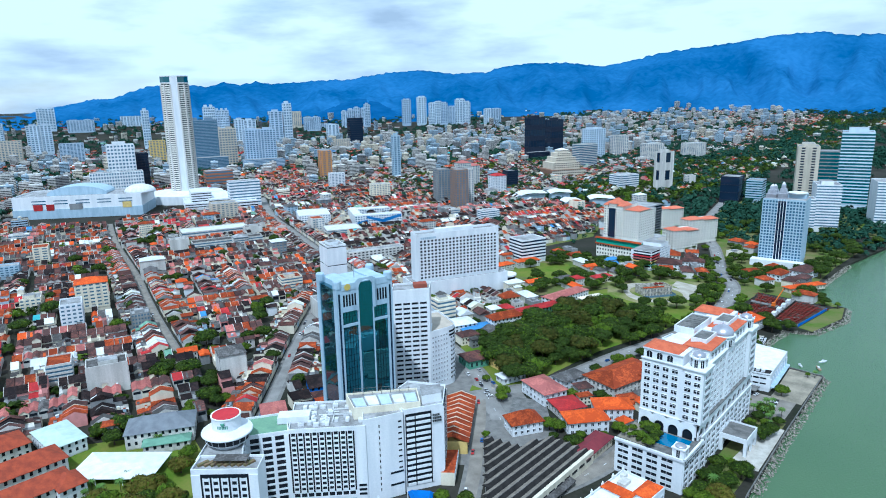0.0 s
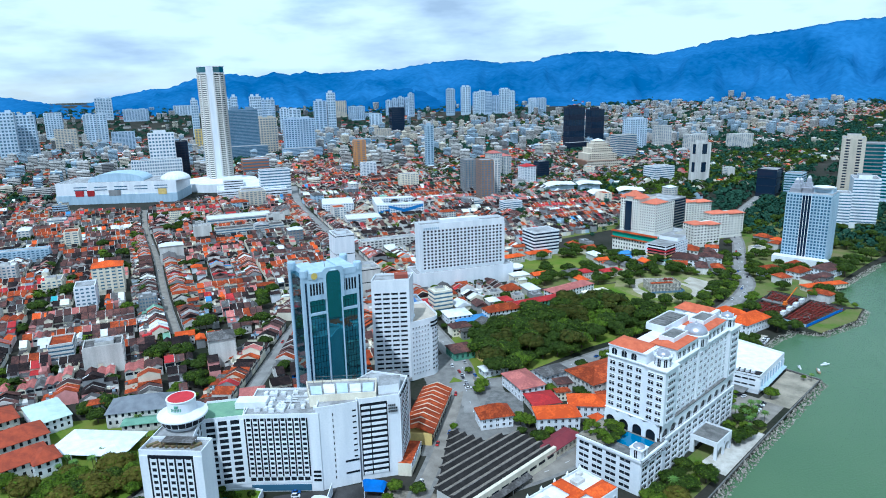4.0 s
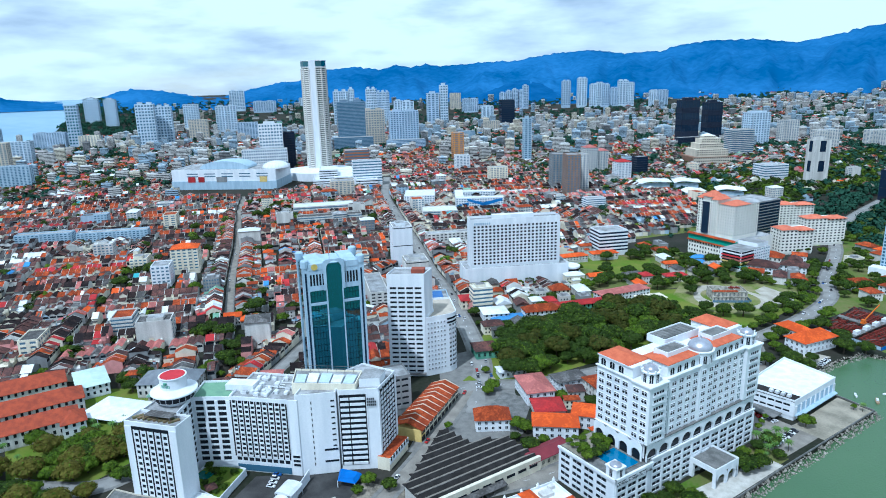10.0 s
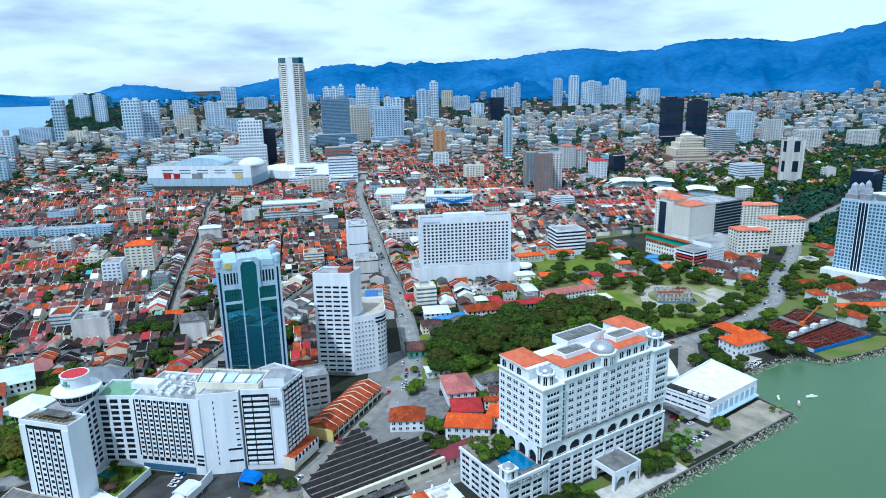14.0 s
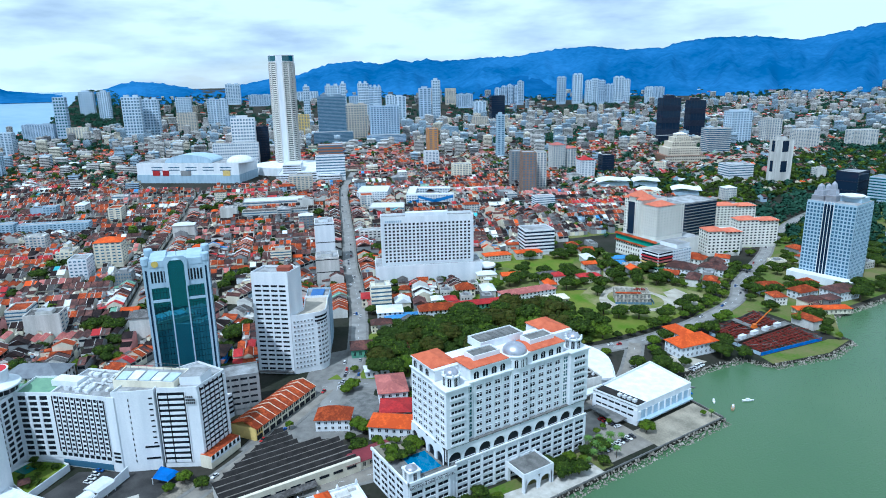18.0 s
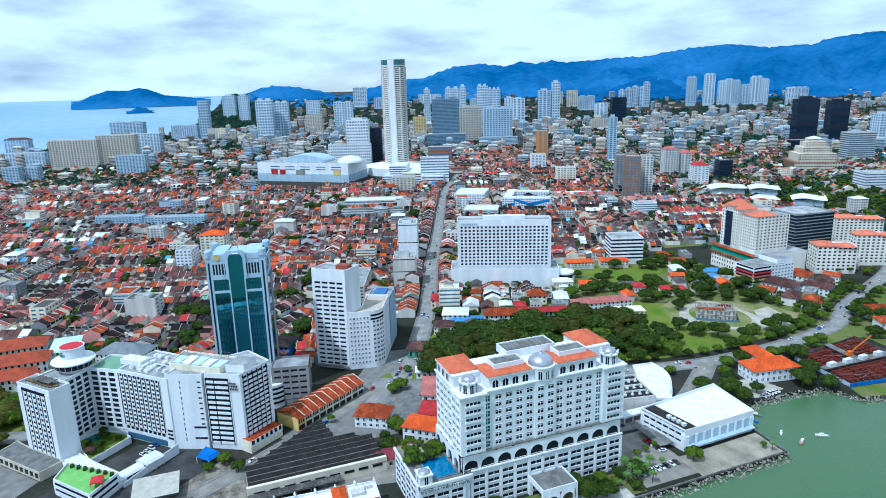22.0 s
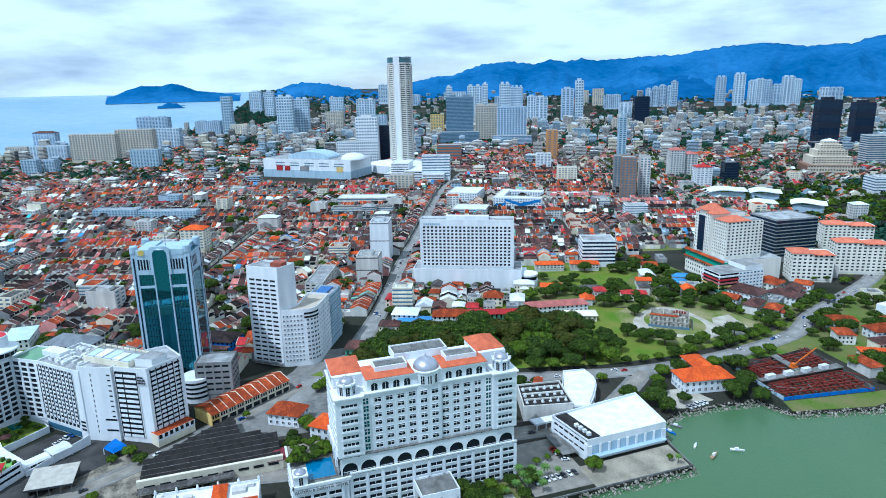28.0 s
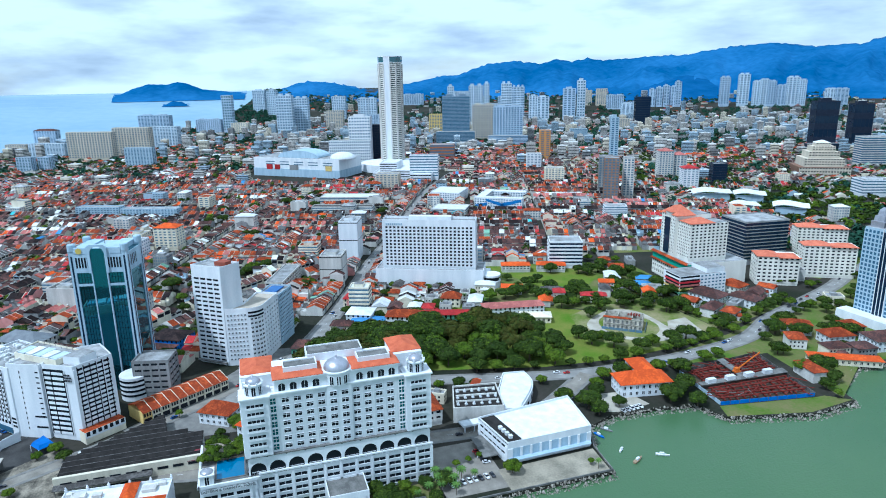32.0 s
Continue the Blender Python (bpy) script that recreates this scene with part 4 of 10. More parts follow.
    g.ring(-17.7, 0.8, [(2.8 * math.cos(radians(t)), 23.6 + 1.4 * math.sin(radians(t))) for t in range(0, 90, 12)] + [(0.1, 25.4)], 20)
    part("pavilion_dome", g, SILVER, T, smooth=True)
    g = Geo()
    g.box(-20.5, -1, 17.2, 32, 18.6, 19.2)
    part("planting_bed", g, SAND, T)
    # porte-cochere
    for x in (33.0, 49.5):
        for y in (-15.5, -3.2):
            g = Geo()
            g.box(x, x + 1.6, y, y + 1.6, 0, 7.5)
            part("porch_pillar", g, WHITE, T)
    g = Geo()
    g.box(33, 51.1, -15.5, -1.2, 7.5, 9.4, 0, 1)
    parapet(g, [(33, -15.5), (51.1, -15.5), (51.1, -1.3), (33, -1.3)], 9.4, 0.9)
    part("porch", g, [WHITE, CONCRETE], T, "white arched carriage porch with a grey flat roof")
    pa = Geo()
    arch_panel(pa, 8.2, 7.6, 6.4, 6.0, 0.8)
    pm = pa.mesh("arch", [WHITE])
    for k in range(2):
        shared("arch", pm, T, pose(37.9 + 8.3 * k, -15.5, 0))
    return T


hotel_seafront()


# ---- the tall white hotel with the revolving restaurant ----
def walls(T, name, poly, z1, mats, top=1, z0=0.0, label="", rim=1.0):
    g = Geo()
    g.prism(poly, z0, z1, 0, top)
    body = part(name, g, mats, T, label)
    if rim:
        g = Geo()
        parapet(g, poly, z1, rim)
        part("parapet", g, mats[0], body)
    return body


SHEETB = surf("pale_blue_roof_sheet", (0.50, 0.60, 0.68), (0.40, 0.48, 0.56), 0.5, 0.3, 2, 0.1)


def hotel_round():
    ox, oy = -225.0, 165.0
    T = thing("tower_hotel", ox, oy, "tall white hotel in angled wings under a round revolving restaurant", "hotel")

    def q(*pts):
        return [(x - ox, y - oy) for x, y in pts]
    WR = [WHITE, FLATROOF]
    # annex
    A = q((-237, 111.5), (-216.3, 129.6), (-223.6, 138.0), (-244.3, 119.9))
    w_a = walls(T, "annex_wing", A, 42.3, WR)
    facade(w_a, A[0], A[1], 5, 40.8, 12, 5, mode="grid", wh=0.55, ww=0.52, ends=4.2, out=0.25, pier_out=0.05)
    ad = unit("dark_strip", WIN, lambda g: g.box(-0.38, 0.38, -0.36, 0.0, 5, 41))
    for k in range(6):
        p = Vector(A[0]).lerp(Vector(A[1]), (4.2 + 3.82 * k) / 27.5)
        shared("dark_strip", ad, T, pose(p.x, p.y, 0, 0, 0, 41.2))
    at_ = unit("top_window_band", WIN, lambda g: g.box(4.0, 23.4, -0.4, 0.0, 39.6, 41.0))
    shared("top_window_band", at_, T, pose(*A[0], 0, 0, 0, 41.2))
    AP = q((-247, 104), (-236, 95.5), (-206.5, 121), (-214.5, 131), (-216.4, 129.4), (-236.9, 111.4))
    w_ap = walls(T, "annex_podium", AP, 4.6, [BEIGE, CONCRETE], rim=0.7, label="brown-beige shop podium of the annex")
    facade(w_ap, AP[1], AP[2], 0.4, 4.0, 1, 9, BEIGE, WIN, "grid", 0.75, 0.7, 0.2)
    # recessed wings between annex and main block
    w_l = walls(T, "link_wing", q((-231, 131.5), (-247.2, 143.2), (-262, 136), (-246, 118.5)), 40.0, WR)
    facade(w_l, *q((-231, 131.5), (-247.2, 143.2)), 5, 39, 11, 4, mode="grid", wh=0.68, ww=0.75, out=0.3)
    C = q((-247.2, 143.2), (-236.4, 159.0), (-252, 170.0), (-262.5, 153.5))
    w_m = walls(T, "middle_wing", C, 40.0, [WHITE, surf("green_roof_felt", (0.20, 0.34, 0.22), (0.15, 0.26, 0.18), 0.85, 0.2, 1)])
    facade(w_m, C[0], C[1], 5, 39, 11, 3, mode="grid", wh=0.68, ww=0.72, out=0.3, ends=1.2)
    # main grid block
    M = q((-236.4, 159.0), (-211.5, 184.3), (-213, 189), (-232, 203), (-257, 178))
    w_g = walls(T, "main_block", M, 40.3, WR)
    m_end = tuple(Vector(M[0]).lerp(Vector(M[1]), 0.86))
    facade(w_g, M[0], m_end, 8.5, 39.2, 12, 9, mode="grid", wh=0.58, ww=0.58, out=0.3, ends=0.6, pier_out=0.05)
    facade(w_g, M[0], m_end, 4.8, 7.8, 1, 9, mode="grid", wh=0.6, ww=0.8, out=0.2, ends=0.6)
    low_glass = unit("lobby_glass", WIN_B, lambda g: g.box(1.0, 30.0, -0.25, 0.1, 0.6, 3.9))
    shared("lobby_glass", low_glass, w_g, pose(*M[0], 0, 0, 0, 45.4))
    slot3 = unit("dark_slot", WIN, lambda g: g.box(0, 3.6, -0.2, 0.1, 0, 1.1))
    for k in range(3):
        p = Vector(M[0]).lerp(Vector(M[1]), 0.885)
        shared("dark_slot", slot3, w_g, pose(p.x, p.y, 5.4 + 2.3 * k, 0, 0, 45.4))
    dk = unit("dark_strip", WIN, lambda g: g.box(-0.36, 0.36, -0.40, 0.0, 8.5, 39.2))
    d = Vector((24.9, 25.3)).normalized()
    a = Vector(M[0])
    for k in range(10):
        p = a + d * (0.6 + (35.5 * 0.86 - 1.2) / 9 * k)
        shared("dark_strip", dk, T, pose(p.x, p.y, 0, 0, 0, 45.4) @ pose(0, -0.02, 0))
    # stair block, sign block
    S = q((-212.5, 183.6), (-209.2, 189.8), (-203.8, 201.5), (-216, 208), (-226, 196))
    w_s = walls(T, "stair_block", S, 43.0, WR)
    fa = math.degrees(math.atan2(S[2][1] - S[1][1], S[2][0] - S[1][0]))
    slit = unit("stair_slit", WIN, lambda g: g.box(-0.22, 0.22, -0.12, 0.1, 0, 1.5))
    slot = unit("stair_window", WIN, lambda g: g.box(-0.9, 0.9, -0.12, 0.1, 0, 0.75))
    for k in range(12):
        p = Vector(S[1]).lerp(Vector(S[2]), 0.06)
        shared("stair_slit", slit, w_s, pose(p.x, p.y, 5.0 + 3.05 * k, 0, 0, fa))
        if k > 2:
            p = Vector(S[1]).lerp(Vector(S[2]), 0.86)
            shared("stair_window", slot, w_s, pose(p.x, p.y, 5.6 + 3.05 * k, 0, 0, fa))
    ledge = unit("shade_slot", WIN, lambda g: g.box(-4.6, 2.2, -0.16, 0.1, 0, 1.0))
    for z in (6.2, 12.6):
        p = Vector(S[1]).lerp(Vector(S[2]), 0.80)
        shared("shade_slot", ledge, w_s, pose(p.x, p.y, z, 0, 0, fa))
    R = q((-204.4, 203.0), (-194.5, 219.9), (-207.5, 236.9), (-226, 228), (-221, 205))
    w_r = walls(T, "sign_block", R, 43.2, WR)
    m0 = tuple(Vector(R[0]).lerp(Vector(R[1]), 0.72))
    facade(w_r, R[0], m0, 3, 41.5, 13, 0, mode="band", wh=0.50, out=0.3, ends=0.5)
    ds = unit("dark_strip", WIN, lambda g: g.box(-0.25, 0.25, -0.42, 0.0, 3, 41.5))
    for k in range(3):
        p = Vector(R[0]).lerp(Vector(R[1]), (0.03, 0.27, 0.68)[k])
        shared("dark_strip", ds, T, pose(p.x, p.y, 0, 0, 0, 59.6))
    for k in range(6):
        p = Vector(R[1]).lerp(Vector(R[2]), 0.10 + 0.155 * k)
        shared("dark_strip", ds, T, pose(p.x, p.y, 1.5, 0, 0, 127.4) @ pose(0, -0.1, 0))
    facade(w_r, R[1], R[2], 8, 42, 13, 5, wall=WHITE, mode="grid", wh=0.48, ww=0.90, out=0.45, ends=1.6, pier_out=-0.2)
    # rooftop works
    g = Geo()
    P0, P1, P2, P3 = (Vector(p) for p in q((-221, 186), (-201, 211), (-213, 221), (-236, 194)))
    g.prism([tuple(p) for p in (P0, P1, P2, P3)], 40.4, 45.6, 0, 1)
    parapet(g, [tuple(p) for p in (P0, P1, P2, P3)], 45.6, 0.9)
    plant = part("roof_plant", g, [CREAM, FLATROOF], T, "cream rooftop plant room walls")
    for k in range(5):
        a, b = 0.04 + 0.19 * k, 0.20 + 0.19 * k
        g = Geo()
        g.prism([tuple(P0.lerp(P1, u).lerp(P3.lerp(P2, u), v)) for u, v in ((a, 0.08), (b, 0.08), (b, 0.62 + 0.06 * (k % 3)), (a, 0.62 + 0.06 * (k % 3)))], 45.62, 46.5 + 0.25 * (k % 2))
        part("roof_sheet", g, ROOF_WH if k % 2 else SHEETB, plant)
    g = Geo()
    for k in range(7):
        p = P3.lerp(P2, 0.1 + 0.13 * k).lerp(P0.lerp(P1, 0.1 + 0.13 * k), 0.12)
        g.beam((p.x, p.y, 45.7), (p.x + 0.2, p.y, 48.6), 0.16)
    for z in (47.0, 48.5):
        p, e = P3.lerp(P2, 0.1), P3.lerp(P2, 0.9)
        g.beam((p.x, p.y, z), (e.x, e.y, z), 0.14)
    part("pipe_rack", g, CONCRETE, T)
    g = Geo()
    g.prism(q((-203, 214), (-198, 223), (-205, 230), (-212, 222)), 43.2, 47.6, 0, 1)
    part("roof_plant", g, [WHITE, FLATROOF], T)
    g = Geo()
    g.prism(q((-246, 160), (-236, 171), (-241, 176), (-251, 165)), 40.3, 43.5, 0, 1)
    part("roof_plant", g, [WHITE, ROOF_WH], T)
    rnd = random.Random(4)
    tank = unit("roof_unit", [ROOF_WH], lambda g: (g.box(-1.3, 1.3, -0.9, 0.9, 0, 1.4), g.box(-1.1, 1.1, -0.7, 0.7, 1.4, 1.6)))
    for k in range(44):
        s, t = rnd.uniform(0.06, 0.94), rnd.uniform(0.15, 0.85)
        p = Vector(M[0]).lerp(Vector(M[1]), s).lerp(Vector(M[4]).lerp(Vector(M[3]), s), t)
        shared("roof_unit", tank, T, pose(p.x, p.y, 40.31, 0, 0, 45 + rnd.choice((0, 90))))
    for k in range(10):
        g = Geo()
        s, t = rnd.uniform(0.1, 0.8), rnd.uniform(0.2, 0.8)
        p = Vector(M[0]).lerp(Vector(M[1]), s).lerp(Vector(M[4]).lerp(Vector(M[3]), s), t)
        e = p + Vector((rnd.choice((-1, 1)), 1)) * rnd.uniform(3, 7)
        g.beam((p.x, p.y, 40.9), (e.x, e.y, 40.9), 0.5)
        part("roof_duct", g, ROOF_WH, T)
    # revolving restaurant
    cx, cy = q((-250.2, 136.7))[0]
    g = Geo()
    g.ring(cx, cy, [(6.8, 38), (6.8, 41.4), (9.4, 42.3), (9.6, 42.6)], 40)
    part("restaurant_base", g, WHITE, T)
    g = Geo()
    g.ring(cx, cy, [(9.5, 42.6), (10.2, 45.6)], 40)
    rglass = part("restaurant_glass", g, WIN, T, "dark sloping glass ring")
    mm = unit("mullion", WHITE, lambda g: g.beam((9.55, 0, 42.6), (10.25, 0, 45.6), 0.14))
    for k in range(20):
        a = 18 * k
        shared("mullion", mm, rglass, pose(cx, cy, 0, 0, 0, a))
    g = Geo()
    g.ring(cx, cy, [(11.0, 45.6), (11.2, 46.0), (11.0, 46.5), (6.8, 48.0)], 40)
    part("restaurant_roof", g, WHITE, T)
    g = Geo()
    g.ring(cx, cy, [(6.3, 47.5), (6.3, 53.4), (6.6, 53.5), (6.6, 53.9), (5.9, 53.9), (5.9, 53.3)], 40)
    rdrum = part("restaurant_drum", g, WHITE, T)
    g = Geo()
    g.ring(cx, cy, [(5.8, 53.2), (5.8, 54.0)], 40)
    part("drum_roof", g, REDP, rdrum, "dark red round roof")
    ga, gb = Geo(), Geo()
    for k in range(7):
        a0 = radians(-68 + 6.2 * k)
        for g, r in ((ga, 6.36),):
            p0 = (cx + r * math.cos(a0), cy + r * math.sin(a0))
            a1 = a0 + radians(4.2)
            p1 = (cx + r * math.cos(a1), cy + r * math.sin(a1))
            g.face([(*p0, 49.4), (*p1, 49.4), (*p1, 50.9), (*p0, 50.9)])
    part("sign_bars", ga, GREENP, T, "row of dark sign characters as plain bars")
    gb.ring(cx + 6.3 * math.cos(radians(-45)), cy + 6.3 * math.sin(radians(-45)), [(0.9, 51.4), (0.9, 52.4)], 10)
    part("sign_mark", gb, GREENP, T)
    # annex roof terrace
    g = Geo()
    for k in range(8):
        p = Vector(A[0]).lerp(Vector(A[1]), 0.12 + 0.1 * k).lerp(Vector(A[3]).lerp(Vector(A[2]), 0.12 + 0.1 * k), 0.5)
        g.box(p.x - 0.8, p.x + 0.8, p.y - 2.5, p.y + 2.5, 42.3, 43.2)
    part("roof_planter", g, surf("terrace_plants", (0.10, 0.12, 0.05), (0.20, 0.12, 0.08), 0.9, 0.6, 2), T)
    c0 = Vector(A[0]).lerp(Vector(A[2]), 0.55)
    g = Geo()
    g.box(-7, 7, -2.6, 2.6, 2.6, 2.75)
    for k in (-6.6, 0, 6.6):
        for j in (-2.3, 2.3):
            g.box(k - 0.1, k + 0.1, j - 0.1, j + 0.1, 0, 2.6)
    ob = part("roof_canopy", g, ROOF_GR, T)
    ob.matrix_basis = pose(c0.x, c0.y, 42.31, 0, 0, 41)
    # podium deck with the green court, canopy roofs at the back
    D = q((-205, 134.3), (-191, 130.0), (-169.5, 148.0), (-184.4, 159.0))
    walls(T, "deck", D, 7.6, [WHITE, surf("bright_green_deck", (0.22, 0.45, 0.12), (0.16, 0.36, 0.10), 0.85, 0.3, 1)], rim=1.1)
    for a, b in zip(D, D[1:] + D[:1]):
        facade(T, a, b, 1.0, 7.2, 2, 0, WHITE, WIN, "band", 0.42, 0.6, 0.2, 1.0)
    g = Geo()
    c_ = Vector(D[2]).lerp(Vector(D[3]), 0.55)
    g.hip(c_.x - 4, c_.x + 2, c_.y - 6, c_.y - 1, 10.6, 11.8, 0.4)
    for dx, dy in ((-4, -6), (2, -6), (2, -1), (-4, -1)):
        g.box(c_.x + dx - 0.1, c_.x + dx + 0.1, c_.y + dy - 0.1, c_.y + dy + 0.1, 7.6, 10.5)
    part("deck_pavilion", g, REDP, T, "small red roofed deck pavilion")
    g = Geo()
    for k in range(7):
        p = Vector(D[0]).lerp(Vector(D[3]), 0.1 + 0.13 * k) + Vector((2.0, 0))
        g.box(p.x - 1.3, p.x + 1.3, p.y - 0.7, p.y + 0.7, 7.62, 8.9)
    part("deck_planter", g, LEAF, T, "clipped green planting on the deck")
    P_ = q((-216, 129), (-205, 134.3), (-184.4, 159.0), (-187, 162), (-207, 146), (-222, 136))
    walls(T, "low_wing", P_, 4.2, [WHITE, ROOF_WH], rim=0.6)
    # covered drive, ramp wall, blue canopy
    E0, E1 = Vector(q((-187.0, 157.2))[0]), Vector(q((-201.6, 176.4))[0])
    dd = (E1 - E0).normalized()
    nn = Vector((-dd.y, dd.x))
    for u0, u1, w_, z_ in ((0.0, 0.56, 3.6, 4.6), (0.57, 1.0, 4.6, 5.6)):
        g = Geo()
        pa, pb = E0.lerp(E1, u0), E0.lerp(E1, u1)
        prof = [(-w_, z_ - 0.7), (w_, z_ - 0.7), (w_ * 0.7, z_ + 0.3), (0, z_ + 0.7), (-w_ * 0.7, z_ + 0.3)]
        g.solid([(pa.x + nn.x * o, pa.y + nn.y * o, z) for o, z in prof], [(pb.x + nn.x * o, pb.y + nn.y * o, z) for o, z in prof])
        part("drive_roof", g, ROOF_WH, T, "white vaulted roof over the hotel drive")
        for u in (0.04, 0.5, 0.96):
            for o in (-w_ + 0.3, w_ - 0.3):
                p_ = pa.lerp(pb, u) + nn * o
                g = Geo()
                g.box(p_.x - 0.15, p_.x + 0.15, p_.y - 0.15, p_.y + 0.15, 0, z_ - 0.7)
                part("drive_post", g, WHITE, T)
    g = Geo()
    r0, r1 = q((-183.5, 160.5), (-206.5, 186.0))
    g.solid([(r0[0] - 0.3, r0[1], 0), (r0[0] + 0.3, r0[1], 0), (r1[0] + 0.3, r1[1], 0), (r1[0] - 0.3, r1[1], 0)], [(r0[0] - 0.3, r0[1], 2.6), (r0[0] + 0.3, r0[1], 2.6), (r1[0] + 0.3, r1[1], 5.8), (r1[0] - 0.3, r1[1], 5.8)])
    part("ramp_wall", g, WHITE, T, "white sloping wall of the hotel ramp")
    B4 = q((-185.2, 200.4), (-190.0, 207.0), (-200.4, 199.6), (-192.4, 194.6))
    g = Geo()
    g.solid([(x, y, 3.6) for x, y in B4], [(x * 0.72 + sum(p[0] for p in B4) * 0.07, y * 0.72 + sum(p[1] for p in B4) * 0.07, 5.4) for x, y in B4])
    part("blue_canopy", g, BLUEP, T, "bright blue entrance canopy")
    for x, y in B4:
        g = Geo()
        g.box(x - 0.15, x + 0.15, y - 0.15, y + 0.15, 0, 3.6)
        part("canopy_post", g, WHITE, T)
    g = Geo()
    g.prism(q((-195, 218), (-207, 236), (-202, 240), (-189.5, 222)), 0, 7.2, 0, 1)
    part("corner_shop_wing", g, [CREAM, ROOF_OR], T, "low arcaded wing with an orange canopy")
    facade(T, *q((-189.5, 222), (-202, 240)), 3.6, 7.0, 1, 7, wall=WHITE, mode="grid", wh=0.7, ww=0.65, out=0.2)
    # sign letters on the sign block become bars
    e0 = Vector(R[0]).lerp(Vector(R[1]), 0.83)
    bar = unit("sign_bar", WIN, lambda g: g.box(0, 0.65, -0.75, -0.6, 0, 1.0))
    for j, zz in enumerate((38.6, 37.0, 35.4)):
        for k in range(5 if j else 4):
            shared("sign_bar", bar, T, pose(e0.x, e0.y, 0, 0, 0, 59.6) @ pose(-2.2 + 0.95 * k, 0, zz))
    return T


hotel_round()


# ---- the teal glass tower ----
def glass_tower():
    T = thing("glass_tower", -260.0, 210.8, "tall office tower of teal mirrored glass in a pale blue-grey frame", "tower", rot=76.5)
    W, D, H = 34.5, 24.0, 92.0
    g = Geo()
    g.box(0.5, W - 0.5, 0.6, D - 0.6, 0, H - 1, 0)
    part("glass_body", g, MIRROR_T, T, "teal mirrored curtain glass")
    for x0, x1, y0, y1, h in ((0, 3.4, 0, 3.6, H), (W - 3.4, W, 0, 3.6, H), (0, 3.4, D - 3.6, D, H), (W - 3.4, W, D - 3.6, D, H)):
        g = Geo()
        g.box(x0, x1, y0, y1, 0, h)
        g.ring((x0 + x1) / 2, (y0 + y1) / 2, [(2.4, h), (2.4, h + 3.6), (2.0, h + 4.2)], 12)
        part("corner_pier", g, PALEBLUE, T)
    for x0, x1, y0, y1, z0, z1 in ((3.4, 12.2, -0.1, 0.5, H - 13.5, H - 1.5), (W - 12.2, W - 3.4, -0.1, 0.5, H - 13.5, H - 1.5), (W - 0.4, W + 0.1, 3.6, D - 3.6, H - 13.5, H - 1.5),
                                   (3.4, 11.6, -0.3, D, H - 1.5, H + 2), (W - 11.6, W - 3.4, -0.3, D, H - 1.5, H + 2), (11.6, W - 11.6, 3, D, H - 1.5, H + 1)):
        g = Geo()
        g.box(x0, x1, y0, y1, z0, z1)
        part("crown_wall", g, PALEBLUE, T)
    sl = unit("slit_window", WIN, lambda g: g.box(-0.5, 0.5, -0.08, 0.1, 0, 6.5))
    for x0 in (4.4, W - 11.2):
        for k in range(5):
            shared("slit_window", sl, T, pose(x0 + 1.7 * k, -0.12, H - 10.5))
    for k in range(4):
        shared("slit_window", sl, T, pose(W + 0.12, 5.2 + 2.4 * k, H - 10.5, 0, 0, 90))
    g = Geo()
    arch_panel(g, 12, 17.6, 8.6, 16.4, 1.2)
    ob = part("arch_frame", g, PALEBLUE, T, "tall round-headed portal at the crown")
    ob.matrix_basis = pose(W / 2, -0.9, H - 13.6)
    g = Geo()
    g.box(W / 2 - 4.4, W / 2 + 4.4, -0.25, 0.55, 6, H + 1.5)
    part("centre_glass", g, MIRROR_T, T)
    mul = unit("mullion", PALEBLUE, lambda g: g.box(-0.35, 0.35, -0.65, 0.4, 4, H - 13.5))
    for x in (W / 2 - 4.5, W / 2 + 4.5):
        shared("mullion", mul, T, pose(x, 0, 0))
    thin = unit("mullion", WIN, lambda g: g.box(-0.06, 0.06, 0.42, 0.6, 4, H - 13.5))
    for k in range(16):
        shared("mullion", thin, T, pose(4.2 + 1.65 * k, 0.0, 0))
    bar = unit("spandrel_bar", WIN, lambda g: g.box(3.4, W - 3.4, 0.5, 0.66, 0, 0.14))
    for k in range(20):
        shared("spandrel_bar", bar, T, pose(0, 0, 5 + 3.7 * k))
    g = Geo()
    g.box(3.4, W / 2 - 4.8, -0.2, 0.5, H - 22, H - 20.6)
    g.box(W / 2 + 4.8, W - 3.4, -0.2, 0.5, H - 22, H - 20.6)
    part("cross_beam", g, PALEBLUE, T)
    dark = unit("dark_slot", WIN_N, lambda g: g.box(-0.5, 0.5, -0.1, 0.1, 3, H - 3))
    for x, y, r in ((1.7, -0.02, 0), (W - 1.7, -0.02, 0), (W + 0.02, 1.8, 90), (W + 0.02, D - 1.8, 90)):
        shared("dark_slot", dark, T, pose(x, y, 0, 0, 0, r))
    g = Geo()
    g.ring(6.6, 0, [(1.9, -0.12), (1.9, 0.12)], 8)
    ob = part("emblem", g, surf("gold_emblem", (0.62, 0.48, 0.12), (0.5, 0.38, 0.1), 0.5), T, "gold flower-shaped emblem as a plain disc")
    ob.matrix_basis = pose(0, -0.5, H + 0.2, 90, 0, 0)
    g = Geo()
    g.box(12, W - 6, 5, D - 1, H - 0.5, H + 0.8, 0)
    g.beam((W / 2, D / 2, H), (W / 2, D / 2, H + 12), 0.25)
    part("roof_deck", g, FLATROOF, T)
    # annexes at the foot
    A = Geo()
    A.box(W - 1, W + 21, -13, 3.5, 0, 24.0, 0, 1)
    parapet(A, [(W - 1, -13), (W + 21, -13), (W + 21, 3.5), (W - 1, 3.5)], 24.0, 1.0)
